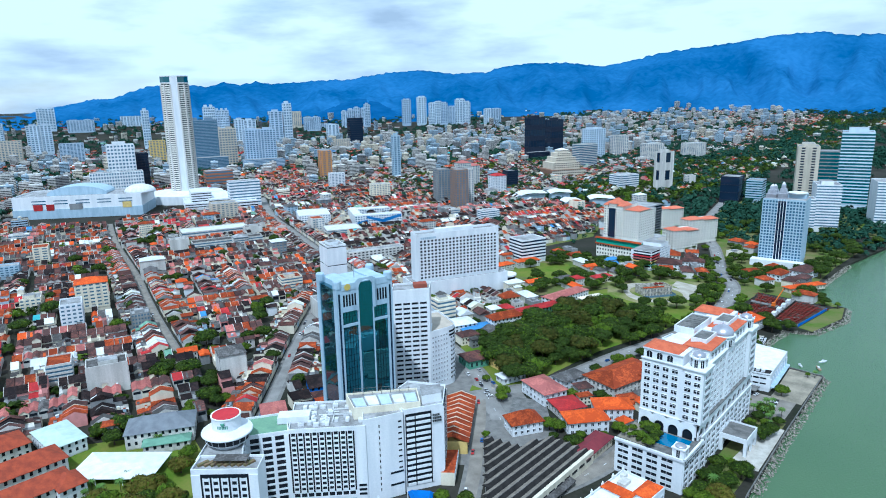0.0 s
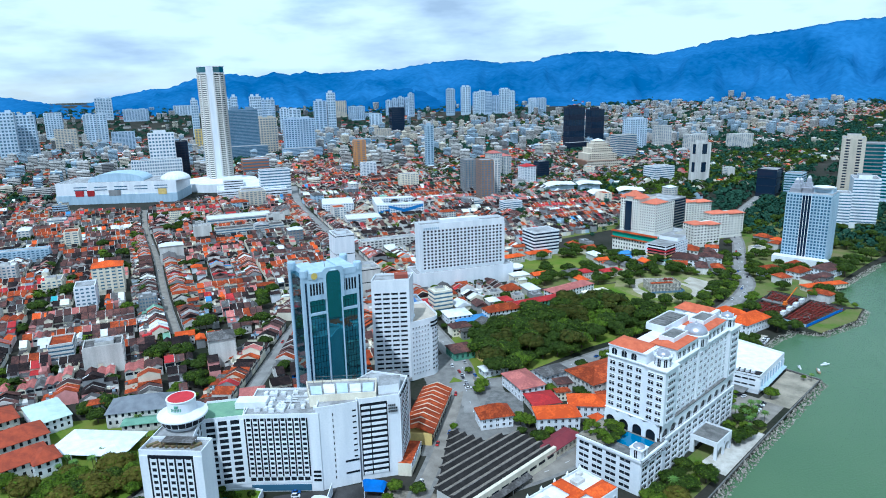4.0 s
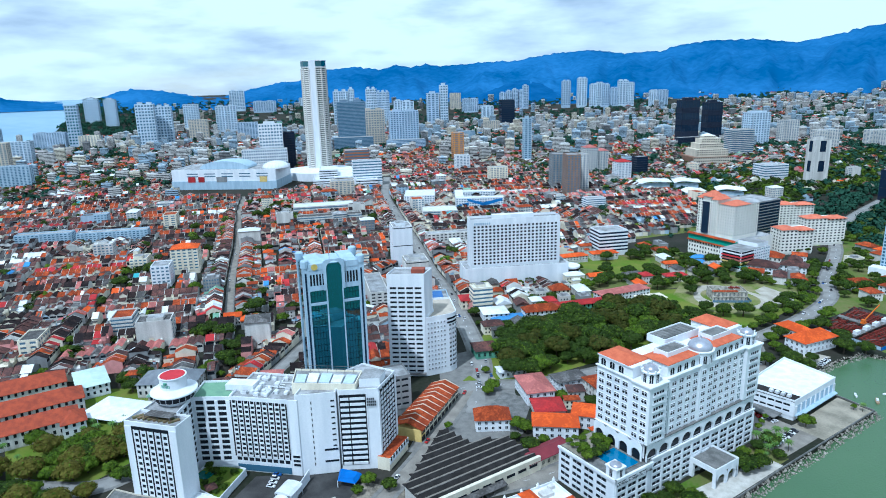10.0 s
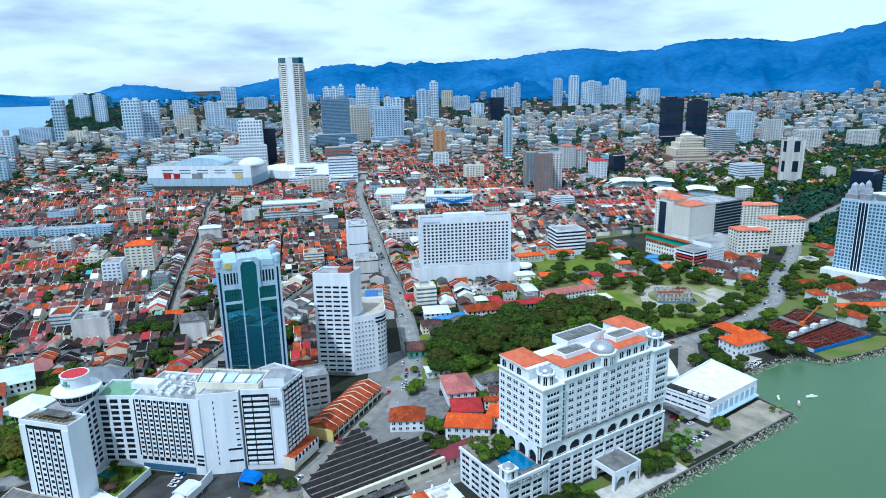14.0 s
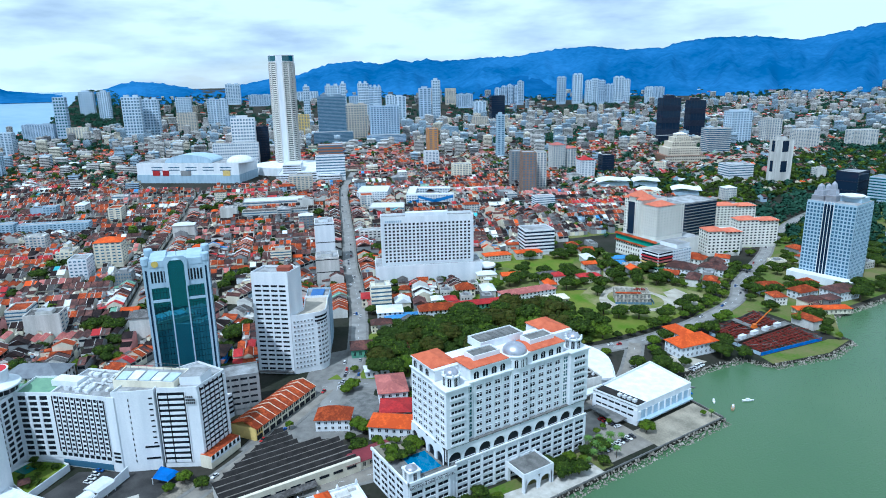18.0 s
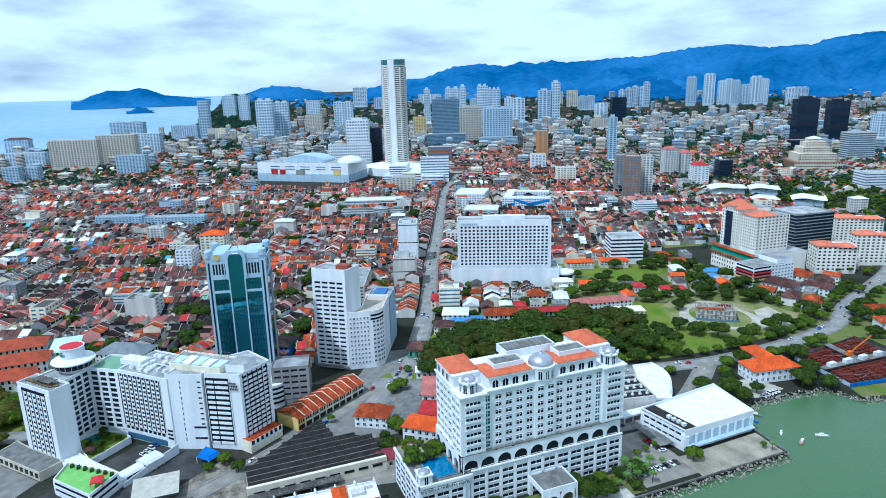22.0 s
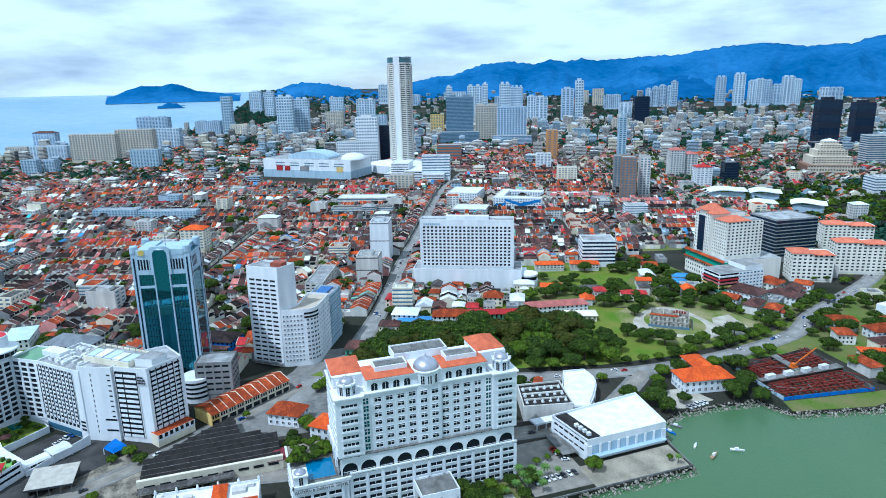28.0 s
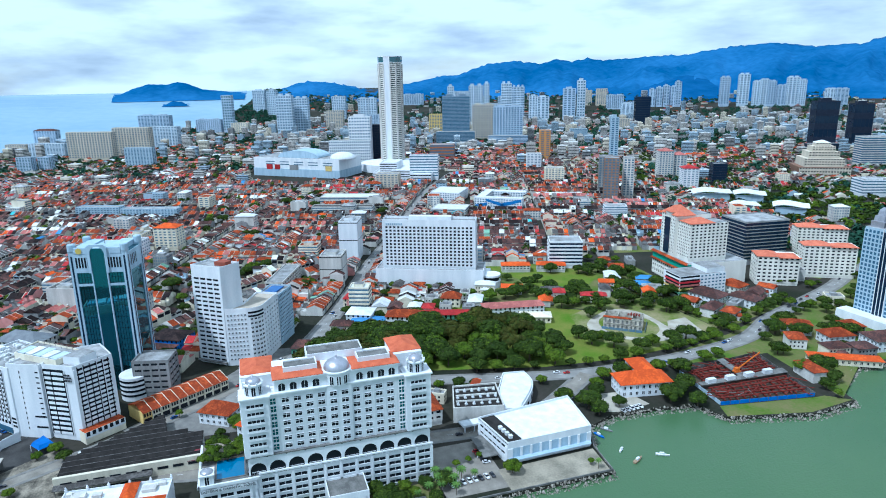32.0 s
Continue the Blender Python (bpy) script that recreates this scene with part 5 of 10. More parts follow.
    part("annex", A, [GREYW, FLATROOF], T, "grey office annex with window bands")
    facade(T, (W - 1, -13), (W + 21, -13), 4, 23, 5, 4, GREYW, WIN, "grid", 0.35, 0.8, 0.25, 1.0)
    facade(T, (W + 21, -13), (W + 21, 3.5), 4, 23, 5, 3, GREYW, WIN, "grid", 0.35, 0.8, 0.25, 1.0)
    B = Geo()
    B.ring(W - 2, -8, [(9, 0), (9, 15)], 28, 0)
    part("round_annex", B, WHITE, T)
    for k in range(4):
        B = Geo()
        B.ring(W - 2, -8, [(9.15, 3.0 + 3 * k), (9.15, 4.3 + 3 * k)], 28, 0)
        part("round_window_band", B, WIN, T)
    return T


glass_tower()


# ---- the white office block at the crossing ----
def white_office():
    ox, oy = -289.3, 280.0
    T = thing("white_office_block", ox, oy, "white office block with tall slab, ribbon windows and rounded corner", "office")

    def q(*pts):
        return [(x - ox, y - oy) for x, y in pts]
    A = q((-286.0, 276.5), (-271.0, 295.5), (-281.0, 308.0), (-297.0, 289.0))
    w_t = walls(T, "tall_slab", A, 69.5, [WHITE, FLATROOF], rim=1.2)
    facade(w_t, A[0], A[1], 1.5, 62.0, 19, 4, mode="grid", wh=0.42, ww=0.8, out=0.2, ends=1.3)
    g = Geo()
    g.prism(q((-281, 292), (-276, 299), (-281, 303), (-286, 296)), 69.6, 72.2)
    part("roof_house", g, surf("rust_red_tank_room", (0.30, 0.08, 0.05), (0.22, 0.07, 0.05), 0.8), T)
    curve = []
    c = Vector((-277.0, 313.0))
    for k in range(9):
        a = radians(-14 + 77 * k / 8)
        curve.append((c.x + 9.0 * math.cos(a), c.y + 9.0 * math.sin(a)))
    B = q((-271.0, 295.6), *curve, (-296.5, 332.2), (-304, 318), (-281.2, 308.2))
    w_b = walls(T, "low_block", B, 39.8, [WHITE, surf("tan_roof_screed", (0.48, 0.42, 0.34), (0.36, 0.32, 0.27), 0.9, 0.15, 1)], rim=1.4)
    facade(w_b, B[0], B[1], 3, 38, 11, 6, mode="single", wh=0.42, ww=0.42, out=0.15, ends=0.8)
    side0, side1 = B[9], B[10]
    facade(w_b, side0, side1, 3, 38, 11, 6, mode="single", wh=0.42, ww=0.4, out=0.15, ends=0.5)
    for i in range(2):
        g = Geo()
        ring = [Vector(p) for p in B[1:10]]
        cc = Vector(q(tuple(c))[0])
        for a, b in zip(ring, ring[1:]):
            ao, bo = cc + (a - cc) * 1.02, cc + (b - cc) * 1.02
            z = 34.6 + 2.6 * i
            g.prism([tuple(a), tuple(ao), tuple(bo), tuple(b)], z, z + 1.3)
        part("corner_window_band", g, WIN, T)
    wm = unit("window", [WHITE, WIN], lambda g: (g.box(-0.75, 0.75, -0.08, 0.1, 0, 1.3, 1), g.box(-0.9, 0.9, -0.25, 0.1, -0.2, 0), g.box(-0.06, 0.06, -0.15, 0, 0, 1.3)))
    cc = Vector(q(tuple(c))[0])
    for i in range(10):
        for k in range(4):
            a = radians(0 + 17 * k)
            shared("window", wm, T, pose(cc.x + 9.02 * math.cos(a), cc.y + 9.02 * math.sin(a), 4.2 + 3.15 * i, 0, 0, math.degrees(a) + 90))
    E_ = q((-296.6, 332.4), (-318, 343.4), (-326, 328.5), (-304.2, 318.2))
    walls(T, "rear_block", E_, 38.4, [PALEBLUE, FLATROOF], rim=0.8)
    g = Geo()
    g.prism(q((-303, 331), (-316, 338), (-320, 330), (-307, 323)), 38.6, 39.6)
    part("solar_panel", g, surf("blue_solar_panel", (0.05, 0.14, 0.36), (0.04, 0.11, 0.28), 0.4, 0.3, 1), T, "blue solar panel roof")
    facade(T, E_[0], E_[1], 4, 37.4, 12, 10, PALEBLUE, WIN, "grid", 0.5, 0.6, 0.35, 0.3)
    g = Geo()
    g.prism(q((-285, 275.8), (-270.2, 294.8), (-268.6, 293.6), (-283.4, 274.6)), 2.4, 3.2)
    part("street_canopy", g, CONCRETE, T)


white_office()


# ---- the long white slab hotel ----
def slab_hotel():
    T = thing("slab_hotel", -411.1, 427.2, "long white slab hotel with small windows on a blank podium", "hotel", rot=65.2)
    g = Geo()
    g.box(0, 101, 0, 30, 0, 17.2, 0, 1)
    parapet(g, [(0, 0), (101, 0), (101, 30), (0, 30)], 17.2, 1.0)
    part("podium", g, [WHITE, FLATROOF], T)
    x0, x1, y0, y1 = 6.5, 93.5, 5.5, 22
    g = Geo()
    g.box(x0, x1, y0, y1, 17.2, 62, 0, 1)
    parapet(g, [(x0, y0), (x1, y0), (x1, y1), (x0, y1)], 62, 2.0)
    slab = part("slab", g, [WHITE, FLATROOF], T)
    facade(slab, (x0, y0), (x1, y0), 19.0, 57.5, 12, 22, WHITE, WIN, "grid", 0.58, 0.56, 0.3, 2.2, 0.0)
    facade(T, (x1, y0), (x1, y1), 19.0, 57.5, 12, 4, WHITE, WIN, "grid", 0.5, 0.3, 0.3, 1.0, 0.0, joined=True)
    g = Geo()
    g.box(30, 70, 14, 21, 62, 65.5, 0, 1)
    part("roof_house", g, [WHITE, ROOF_WH], T)
    g = Geo()
    for k in range(8):
        g.box(10 + 2.0 * k, 11.4 + 2.0 * k, 5.0, 5.15, 58.7, 60.6)
    part("sign_bars", g, PALEBLUE, T, "pale roof sign characters as plain bars")
    g = Geo()
    g.ring(107, 11, [(9, 0), (9, 5.5), (9.6, 5.7), (9.6, 6.6)], 28)
    part("round_pavilion", g, WHITE, T)
    g = Geo()
    g.ring(107, 11, [(8.2, 6.6), (8.2, 10.2)], 28)
    part("pavilion_glass", g, WIN, T)
    g = Geo()
    g.ring(107, 11, [(8.8, 10.2), (9.2, 10.6), (9.2, 12.2), (8.6, 12.4)], 28)
    part("pavilion_roof", g, WHITE, T)
    g = Geo()
    g.box(101, 106, 14, 28, 0, 12.5)
    part("side_wing", g, WHITE, T)


slab_hotel()


# ---- the tall polygonal tower on its podium ----
def landmark():
    T = thing("landmark_tower", -1222.0, 632.0, "very tall pale twelve-sided tower with green glass crown", "skyscraper")
    R0, H = 25.0, 236.0
    n = 12
    g = Geo()
    g.ring(0, 0, [(R0 - 0.8, 0), (R0 - 0.8, H - 12)], n, 0, math.pi / n)
    part("glass_core", g, WIN, T)
    ringm = unit("floor_band", IVORY, lambda g: g.ring(0, 0, [(R0, 0), (R0, 2.2)], n, 0, math.pi / n))
    for k in range(52):
        shared("floor_band", ringm, T, pose(0, 0, 22 + 3.9 * k))
    pm = unit("pier", WHITE2, lambda g: g.box(-1.4, 1.4, -1.2, 1.0, 0, H - 16))
    for k in range(n):
        a = math.pi / n + 2 * math.pi * k / n
        shared("pier", pm, T, pose(R0 * math.cos(a), R0 * math.sin(a), 0, 0, 0, math.degrees(a) + 90))
    wm = unit("blank_face", WHITE, lambda g: g.box(-6.6, 6.6, -0.9, 0.5, 0, H))
    for k in (11, 5):
        a = 2 * math.pi * k / n
        r = R0 * math.cos(math.pi / n)
        shared("blank_face", wm, T, pose(r * math.cos(a), r * math.sin(a), 0, 0, 0, math.degrees(a) + 90))
    g = Geo()
    g.ring(0, 0, [(R0 + 0.5, H - 12), (R0 + 0.5, H - 1.5)], n, 0, math.pi / n)
    part("crown_glass", g, WIN_T, T, "green glass crown storeys")
    g = Geo()
    g.ring(0, 0, [(R0 + 1.0, H - 1.5), (R0 + 1.0, H)], n, 0, math.pi / n)
    g.ring(0, 0, [(R0 + 0.8, H - 13.0), (R0 + 0.8, H - 12)], n, 0, math.pi / n)
    part("crown_band", g, WHITE, T)
    # podium terraces
    g = Geo()
    g.ring(0, 0, [(70, 0), (70, 16), (40, 18), (34, 21)], 24)
    part("podium", g, WHITE, T)
    T2 = thing("civic_podium", -1120.0, 640.0, "wide low white podium halls with stepped flat roofs", "building", rot=-25)
    for k, (x0, x1, y0, y1, h) in enumerate(((-60, 60, -60, -20, 12), (-45, 70, -20, 20, 18), (-10, 50, -48, -14, 30), (-95, -40, -45, 0, 15), (30, 90, 20, 60, 14))):
        g = Geo()
        g.box(x0, x1, y0, y1, 0, h, 0, 1)
        parapet(g, [(x0, y0), (x1, y0), (x1, y1), (x0, y1)], h, 1.5, 1.0)
        part("hall", g, [WHITE, ROOF_WH], T2)
        facade(T2, (x0, y0), (x1, y0), 3, h - 1, max(2, int(h / 5)), 0, WHITE, WIN, "band", 0.4, 0.6, 0.6)
        facade(T2, (x1, y0), (x1, y1), 3, h - 1, max(2, int(h / 5)), 0, WHITE, WIN, "band", 0.4, 0.6, 0.6)


landmark()


# ---- blocks and towers of the town ----
USED = []      # plan places already built on: x, y, radius


def claim(x, y, r):
    USED.append((x, y, r))


def midrise(name, x, y, w, d, h, label, wall=WHITE2, win=WIN, rot=69.0, floors=None, cols=0, wh=0.45, ww=0.6, roof=None, roof_mat=None, category="building", top=None, out=0.35, vert=0, sides=True, podium=None, far=None):
    """A block seen over the roofs: walls, window bands floor by floor or upright strips, roof house or hipped roof."""
    zb = lift(x, y)
    T = thing(name, x, y, label, category, zb, rot)
    h = h - zb
    claim(x - 0.93 * d * 0.4, y + 0.36 * d * 0.4, max(w, d) * 0.62)
    floors = floors or max(2, min(13, int(h / 3.6)))
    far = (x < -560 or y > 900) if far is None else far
    # Far blocks swap the dark panes for the haze-paled glass.
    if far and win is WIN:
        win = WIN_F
    # Far off, white walls turn to the blue-grey copy that carries haze.
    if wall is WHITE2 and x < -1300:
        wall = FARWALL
    fronts = Geo()
    g = Geo()
    g.box(-w / 2, w / 2, 0, d, 0, h, 0, 1)
    if roof != "hip":
        parapet(g, [(-w / 2, 0), (w / 2, 0), (w / 2, d), (-w / 2, d)], h, max(1.0, h * 0.015), 0.6)
    W_ = part("wall", g, [wall, roof_mat or FLATROOF], T)
    own_ = T if far else W_
    z0 = 0.06 * h + 2
    if podium:
        pw, pd, ph = podium
        g = Geo()
        g.box(-pw / 2, pw / 2, -pd, -0.01, 0, ph, 0, 1)
        part("podium", g, [wall, FLATROOF], T)
        facade(T, (-pw / 2, -pd), (pw / 2, -pd), 3, ph - 1, max(1, int(ph / 4)), 0, wall, win, "band", 0.45)
        z0 = ph
    if vert:
        for (a, b) in (((-w / 2, 0), (w / 2, 0)), ((w / 2, 0), (w / 2, d)), ((-w / 2, d), (-w / 2, 0)))[:3 if sides else 1]:
            L = (Vector(b) - Vector(a)).length
            k = max(1, int(vert * L / w + 0.5))
            if far:
                facade(own_, a, b, z0, h - 1, max(2, floors), k, wall, win, "grid", 0.55, ww, out, joined=True, into=fronts)
                continue
            facade(own_, a, b, z0, h - 1, 1, k, wall, win, "grid", 0.97, ww, out)
            if floors > 3:
                bar = unit("floor_line", wall, lambda q: q.box(0, L, -out * 0.6, 0.02, 0, max(0.35, (h - z0) / floors * (1 - wh) * 0.5)))
                ang = math.degrees(math.atan2(b[1] - a[1], b[0] - a[0]))
                for i in range(1, floors):
                    shared("floor_line", bar, own_, pose(a[0], a[1], z0 + (h - z0) * i / floors, 0, 0, ang))
    else:
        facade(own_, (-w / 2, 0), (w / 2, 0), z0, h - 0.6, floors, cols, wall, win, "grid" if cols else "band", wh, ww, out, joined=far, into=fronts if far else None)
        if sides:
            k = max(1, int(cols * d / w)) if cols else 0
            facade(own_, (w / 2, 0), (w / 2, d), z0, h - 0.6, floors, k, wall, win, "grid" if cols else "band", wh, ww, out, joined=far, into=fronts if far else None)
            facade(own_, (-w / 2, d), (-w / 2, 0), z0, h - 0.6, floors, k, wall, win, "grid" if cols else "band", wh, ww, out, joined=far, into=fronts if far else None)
    if fronts.f:
        part("window_front", fronts, [wall, win], T)["kind"] = "stuff"
    if roof == "hip":
        g = Geo()
        g.hip(-w / 2, w / 2, 0, d, h + 0.25, h + min(w, d) * 0.22, 0.8)
        part("roof", g, roof_mat or TERRA, T)
    elif roof == "house":
        g = Geo()
        g.box(-w * 0.28, w * 0.2, d * 0.3, d * 0.8, h, h + max(2.5, h * 0.07), 0, 1)
        part("roof_house", g, [wall, FLATROOF], T)
    elif roof == "two":
        for s in (-1, 1):
            g = Geo()
            g.box(s * w * 0.25 - w * 0.12, s * w * 0.25 + w * 0.12, d * 0.2, d * 0.8, h, h + max(3, h * 0.06), 0, 1)
            part("roof_house", g, [wall, FLATROOF], T)
    return T


# White wall for far towers with haze mixed into its colour.
FARWALL = surf("hazed_blue_grey_tower_wall", (0.44, 0.54, 0.66), (0.34, 0.43, 0.54), 0.7, 0.1, 1, 0.05, streak=0.8, spread=0.12)
# Condo walls: their own blue-grey, made paler and bluer for haze.
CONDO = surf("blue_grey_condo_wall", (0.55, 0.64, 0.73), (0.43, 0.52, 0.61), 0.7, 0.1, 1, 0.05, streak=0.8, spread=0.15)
NAVY = surf("navy_metal_frame", (0.022, 0.03, 0.05), (0.015, 0.02, 0.035), 0.5, 0.2, 1)
# far left, along the channel
midrise("apartment_block", -2156, -259, 70, 26, 52, "white slab of flats with a dark red roof by the sea", roof="hip", roof_mat=ROOF_BR, cols=8)
midrise("apartment_block", -1696, -48, 118, 24, 71, "long beige slab of flats with ribbed balconies", BEIGE, vert=16, floors=14)
midrise("apartment_block", -1760, 41, 100, 24, 75, "long beige slab of flats with ribbed balconies", BEIGE, vert=13, floors=14)
midrise("apartment_block", -1980, 99, 89, 26, 62, "grey slab of flats near the sea", CONDO, vert=10)
midrise("apartment_block", -2519, 18, 120, 30, 72, "pale stepped tower block near the sea", WHITE2, vert=10, roof="two")
midrise("apartment_block", -1502, 89, 66, 18, 44, "blue and white striped block of flats", PALEBLUE, WIN_B, vert=9, ww=0.5)
midrise("apartment_block", -1947, -283, 63, 24, 28, "low pinkish block of flats by the sea", BEIGE, cols=9)
midrise("apartment_block", -1823, -177, 100, 24, 37, "low grey block of flats by the sea", CONDO, cols=12)
midrise("apartment_block", -1482, -142, 34, 18, 35, "white block of flats with teal strips", WHITE2, WIN_T, vert=5)
midrise("apartment_block", -1490, -105, 26, 18, 33, "white block of flats with teal strips", WHITE2, WIN_T, vert=4)
midrise("apartment_tower", -2434, 283, 36, 26, 140, "slim blue-green apartment tower", WHITE2, WIN_T, vert=4, floors=13)
midrise("apartment_block", -2469, 212, 96, 24, 54, "wide white block of flats", WHITE2, cols=12, roof="two")
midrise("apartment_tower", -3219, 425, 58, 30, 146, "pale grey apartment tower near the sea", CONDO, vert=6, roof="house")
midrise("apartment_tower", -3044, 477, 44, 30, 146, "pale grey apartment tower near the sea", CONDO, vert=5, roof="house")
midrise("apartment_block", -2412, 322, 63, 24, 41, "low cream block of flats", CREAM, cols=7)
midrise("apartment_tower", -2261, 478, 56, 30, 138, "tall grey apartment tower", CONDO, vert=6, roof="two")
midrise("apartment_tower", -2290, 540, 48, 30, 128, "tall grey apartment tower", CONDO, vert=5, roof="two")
midrise("office_block", -2399, 674, 65, 30, 75, "plain beige block with small windows", BEIGE, cols=7)
# round the landmark
midrise("white_hotel", -1356, 560, 97, 26, 52, "white hotel slab with a grid of small windows", WHITE, cols=20, floors=7, wh=0.55, ww=0.55)
midrise("white_hotel_tower", -1402, 593, 52, 26, 103, "white hotel tower with a curved top", WHITE, cols=8, floors=13, wh=0.5, roof="house")
midrise("dark_tower", -1417, 640, 28, 24, 82, "dark glass office tower beside a white hotel", NAVY, WIN_N, vert=4, ww=0.85)
midrise("round_hall", -1350, 782, 58, 40, 34, "brown banded hall among white buildings", surf("brown_cladding", (0.36, 0.16, 0.09), (0.28, 0.12, 0.07), 0.7, 0.2, 1), cols=0, floors=4)
midrise("banded_block", -1040, 650, 54, 24, 47, "white office block with long window bands", WHITE, floors=8)
midrise("condo_tower", -1648, 917, 78, 36, 137, "wide blue-grey condominium tower with balconies", surf("slate_blue_cladding", (0.20, 0.28, 0.36), (0.15, 0.21, 0.28), 0.6, 0.1, 1), WIN_B, floors=24, cols=0, wh=0.5, podium=(110, 30, 42), roof="two")
midrise("condo_tower", -1581, 1051, 82, 34, 108, "cream and blue condominium tower with ribbed front", WHITE2, WIN_B, vert=10, floors=14, roof="two", podium=(110, 26, 30))
midrise("condo_tower", -1743, 1037, 66, 30, 108, "beige condominium tower with ribbed balconies", BEIGE, vert=8, floors=14, roof="two")
midrise("yellow_block", -2013, 965, 45, 24, 71, "yellow-green block of flats", YELLOWP, vert=5)
midrise("apartment_tower", -3345, 1103, 72, 30, 165, "far grey apartment tower before the hills", CONDO, vert=6, roof="two")
midrise("apartment_block", -3223, 1202, 110, 30, 112, "far white apartment block before the hills", WHITE2, vert=9, roof="two")
midrise("brown_tower", -2770, 1968, 47, 30, 121, "brown apartment tower with dark window strips", BEIGE, vert=5, ww=0.5)
midrise("brown_tower", -2718, 2020, 50, 30, 128, "brown apartment tower with dark window strips", BEIGE, vert=5, ww=0.5)
midrise("apartment_tower", -2570, 2005, 75, 30, 102, "white stepped apartment tower below the hill", WHITE2, vert=8, roof="two")
midrise("apartment_tower", -2598, 2110, 62, 30, 66, "plain white apartment block among trees", WHITE2, vert=6)
midrise("dark_glass_tower", -1990, 1766, 54, 34, 110, "dark teal glass tower", NAVY, WIN_N, floors=12, wh=0.75)
midrise("office_block", -1921, 1633, 58, 26, 38, "beige low block of flats", BEIGE, cols=7)
midrise("orange_block", -1243, 1004, 24, 30, 67, "orange-brown and grey slab block", surf("orange_plaster", (0.55, 0.27, 0.10), (0.45, 0.22, 0.09), 0.8, 0.2, 1), cols=2)
midrise("office_block", -1614, 1296, 50, 26, 35, "blue-white office block with window bands", PALEBLUE, WIN_B)
midrise("silver_tower", -1105, 1104, 17, 14, 100, "slim silver slab tower", PALEBLUE, WIN_B, vert=2, floors=20, roof="house")
midrise("brown_slab", -764, 880, 22, 30, 62, "grey-brown ribbed slab of flats", GREYW, vert=4, floors=14, rot=60)
midrise("brown_slab", -700, 852, 22, 30, 68, "brown ribbed slab of flats", surf("brown_plaster", (0.27, 0.19, 0.15), (0.20, 0.14, 0.11), 0.8, 0.2, 1), vert=4, floors=15, rot=60)
midrise("white_slab", -716, 892, 16, 30, 64, "white ribbed slab of flats", WHITE2, vert=3, floors=15, rot=60)
midrise("pink_hotel", -871, 1072, 26, 26, 52, "pink and white striped hotel", WHITE2, vert=5, roof="hip", roof_mat=ROOF_PK)
midrise("pink_hotel", -868, 1100, 24, 26, 44, "pink and white striped hotel", WHITE2, vert=4, roof="hip", roof_mat=ROOF_PK)
midrise("dark_twin_tower", -1067, 1651, 52, 30, 122, "dark navy glass twin tower", NAVY, WIN_N, vert=5, ww=0.93, floors=3, wh=0.9, roof="house", podium=(90, 20, 26))
midrise("dark_twin_tower", -1078, 1777, 46, 30, 112, "dark navy glass twin tower", NAVY, WIN_N, vert=5, ww=0.93, floors=3, wh=0.9, roof="house")
midrise("glass_block", -844, 1551, 57, 34, 60, "blue and white banded glass block", WHITE2, WIN_B, floors=12, wh=0.6)
midrise("apartment_tower", -941, 1777, 61, 34, 87, "grey-white apartment tower with ribbed front", CONDO, vert=7, roof="two")
midrise("apartment_block", -905, 1870, 46, 30, 64, "grey-white apartment block with ribbed front", WHITE2, vert=6)
midrise("apartment_block", -760, 1780, 60, 30, 50, "plain white apartment block among trees", WHITE2, cols=8)
midrise("apartment_block", -700, 1930, 70, 30, 44, "plain white apartment block among trees", WHITE2, cols=9)
midrise("slab_tower", -510, 1253, 31, 20, 76, "white slab tower with a dark glass centre", WHITE2, WIN_N, vert=1, ww=0.4, floors=2, roof="house")
midrise("stepped_office", -588, 1255, 49, 34, 26, "white banded office block with a raised centre", WHITE, floors=5, roof="house")
midrise("red_white_block", -756, 1039, 26, 24, 36, "white block with a red curved front", WHITE, cols=4, roof="hip", roof_mat=ROOF_RED)
midrise("dark_block", -783, 1120, 24, 22, 36, "dark blue glass block", NAVY, WIN_N, floors=7, wh=0.7)
midrise("tower_flats", -264, 1317, 54, 34, 92, "beige tower of flats with a dark glass centre", BEIGE, WIN_N, vert=3, ww=0.35, floors=18, rot=105, roof="two")
midrise("teal_tower", -236, 1345, 40, 34, 82, "teal glass tower near the shore", GREYW, WIN_T, floors=12, wh=0.7, rot=105)
midrise("sea_condo", -172, 1235, 60, 44, 122, "tall grey-green glazed condominium tower", CONDO, WIN_T, floors=22, wh=0.6, rot=100, roof="two")
midrise("white_flats", -175, 1021, 40, 30, 64, "white banded tower of flats", WHITE, floors=15, rot=110, roof="house")
midrise("white_flats", -196, 985, 28, 26, 47, "white banded block of flats", WHITE, floors=11, rot=110)
midrise("white_flats", -118, 1110, 44, 30, 62, "white banded tower of flats near the shore", WHITE, floors=14, rot=110)
midrise("dark_cube", -353, 1194, 40, 30, 45, "dark reflective glass cube", NAVY, WIN_N, floors=3, wh=0.9, rot=95)
midrise("glass_office", -322, 1216, 34, 26, 38, "pale green glass office block", PALEBLUE, WIN_T, floors=8, rot=95)
midrise("far_block", -3300, 1480, 120, 30, 120, "far pale block of flats", CONDO, vert=9)
midrise("far_block", -3000, 1650, 110, 30, 96, "far white block of flats", WHITE2, vert=9, roof="two")
midrise("far_block", -2620, 1400, 90, 30, 78, "far grey block of flats", CONDO, vert=8)
midrise("far_block", -2700, 860, 80, 30, 110, "far grey tower of flats", CONDO, vert=7, roof="two")
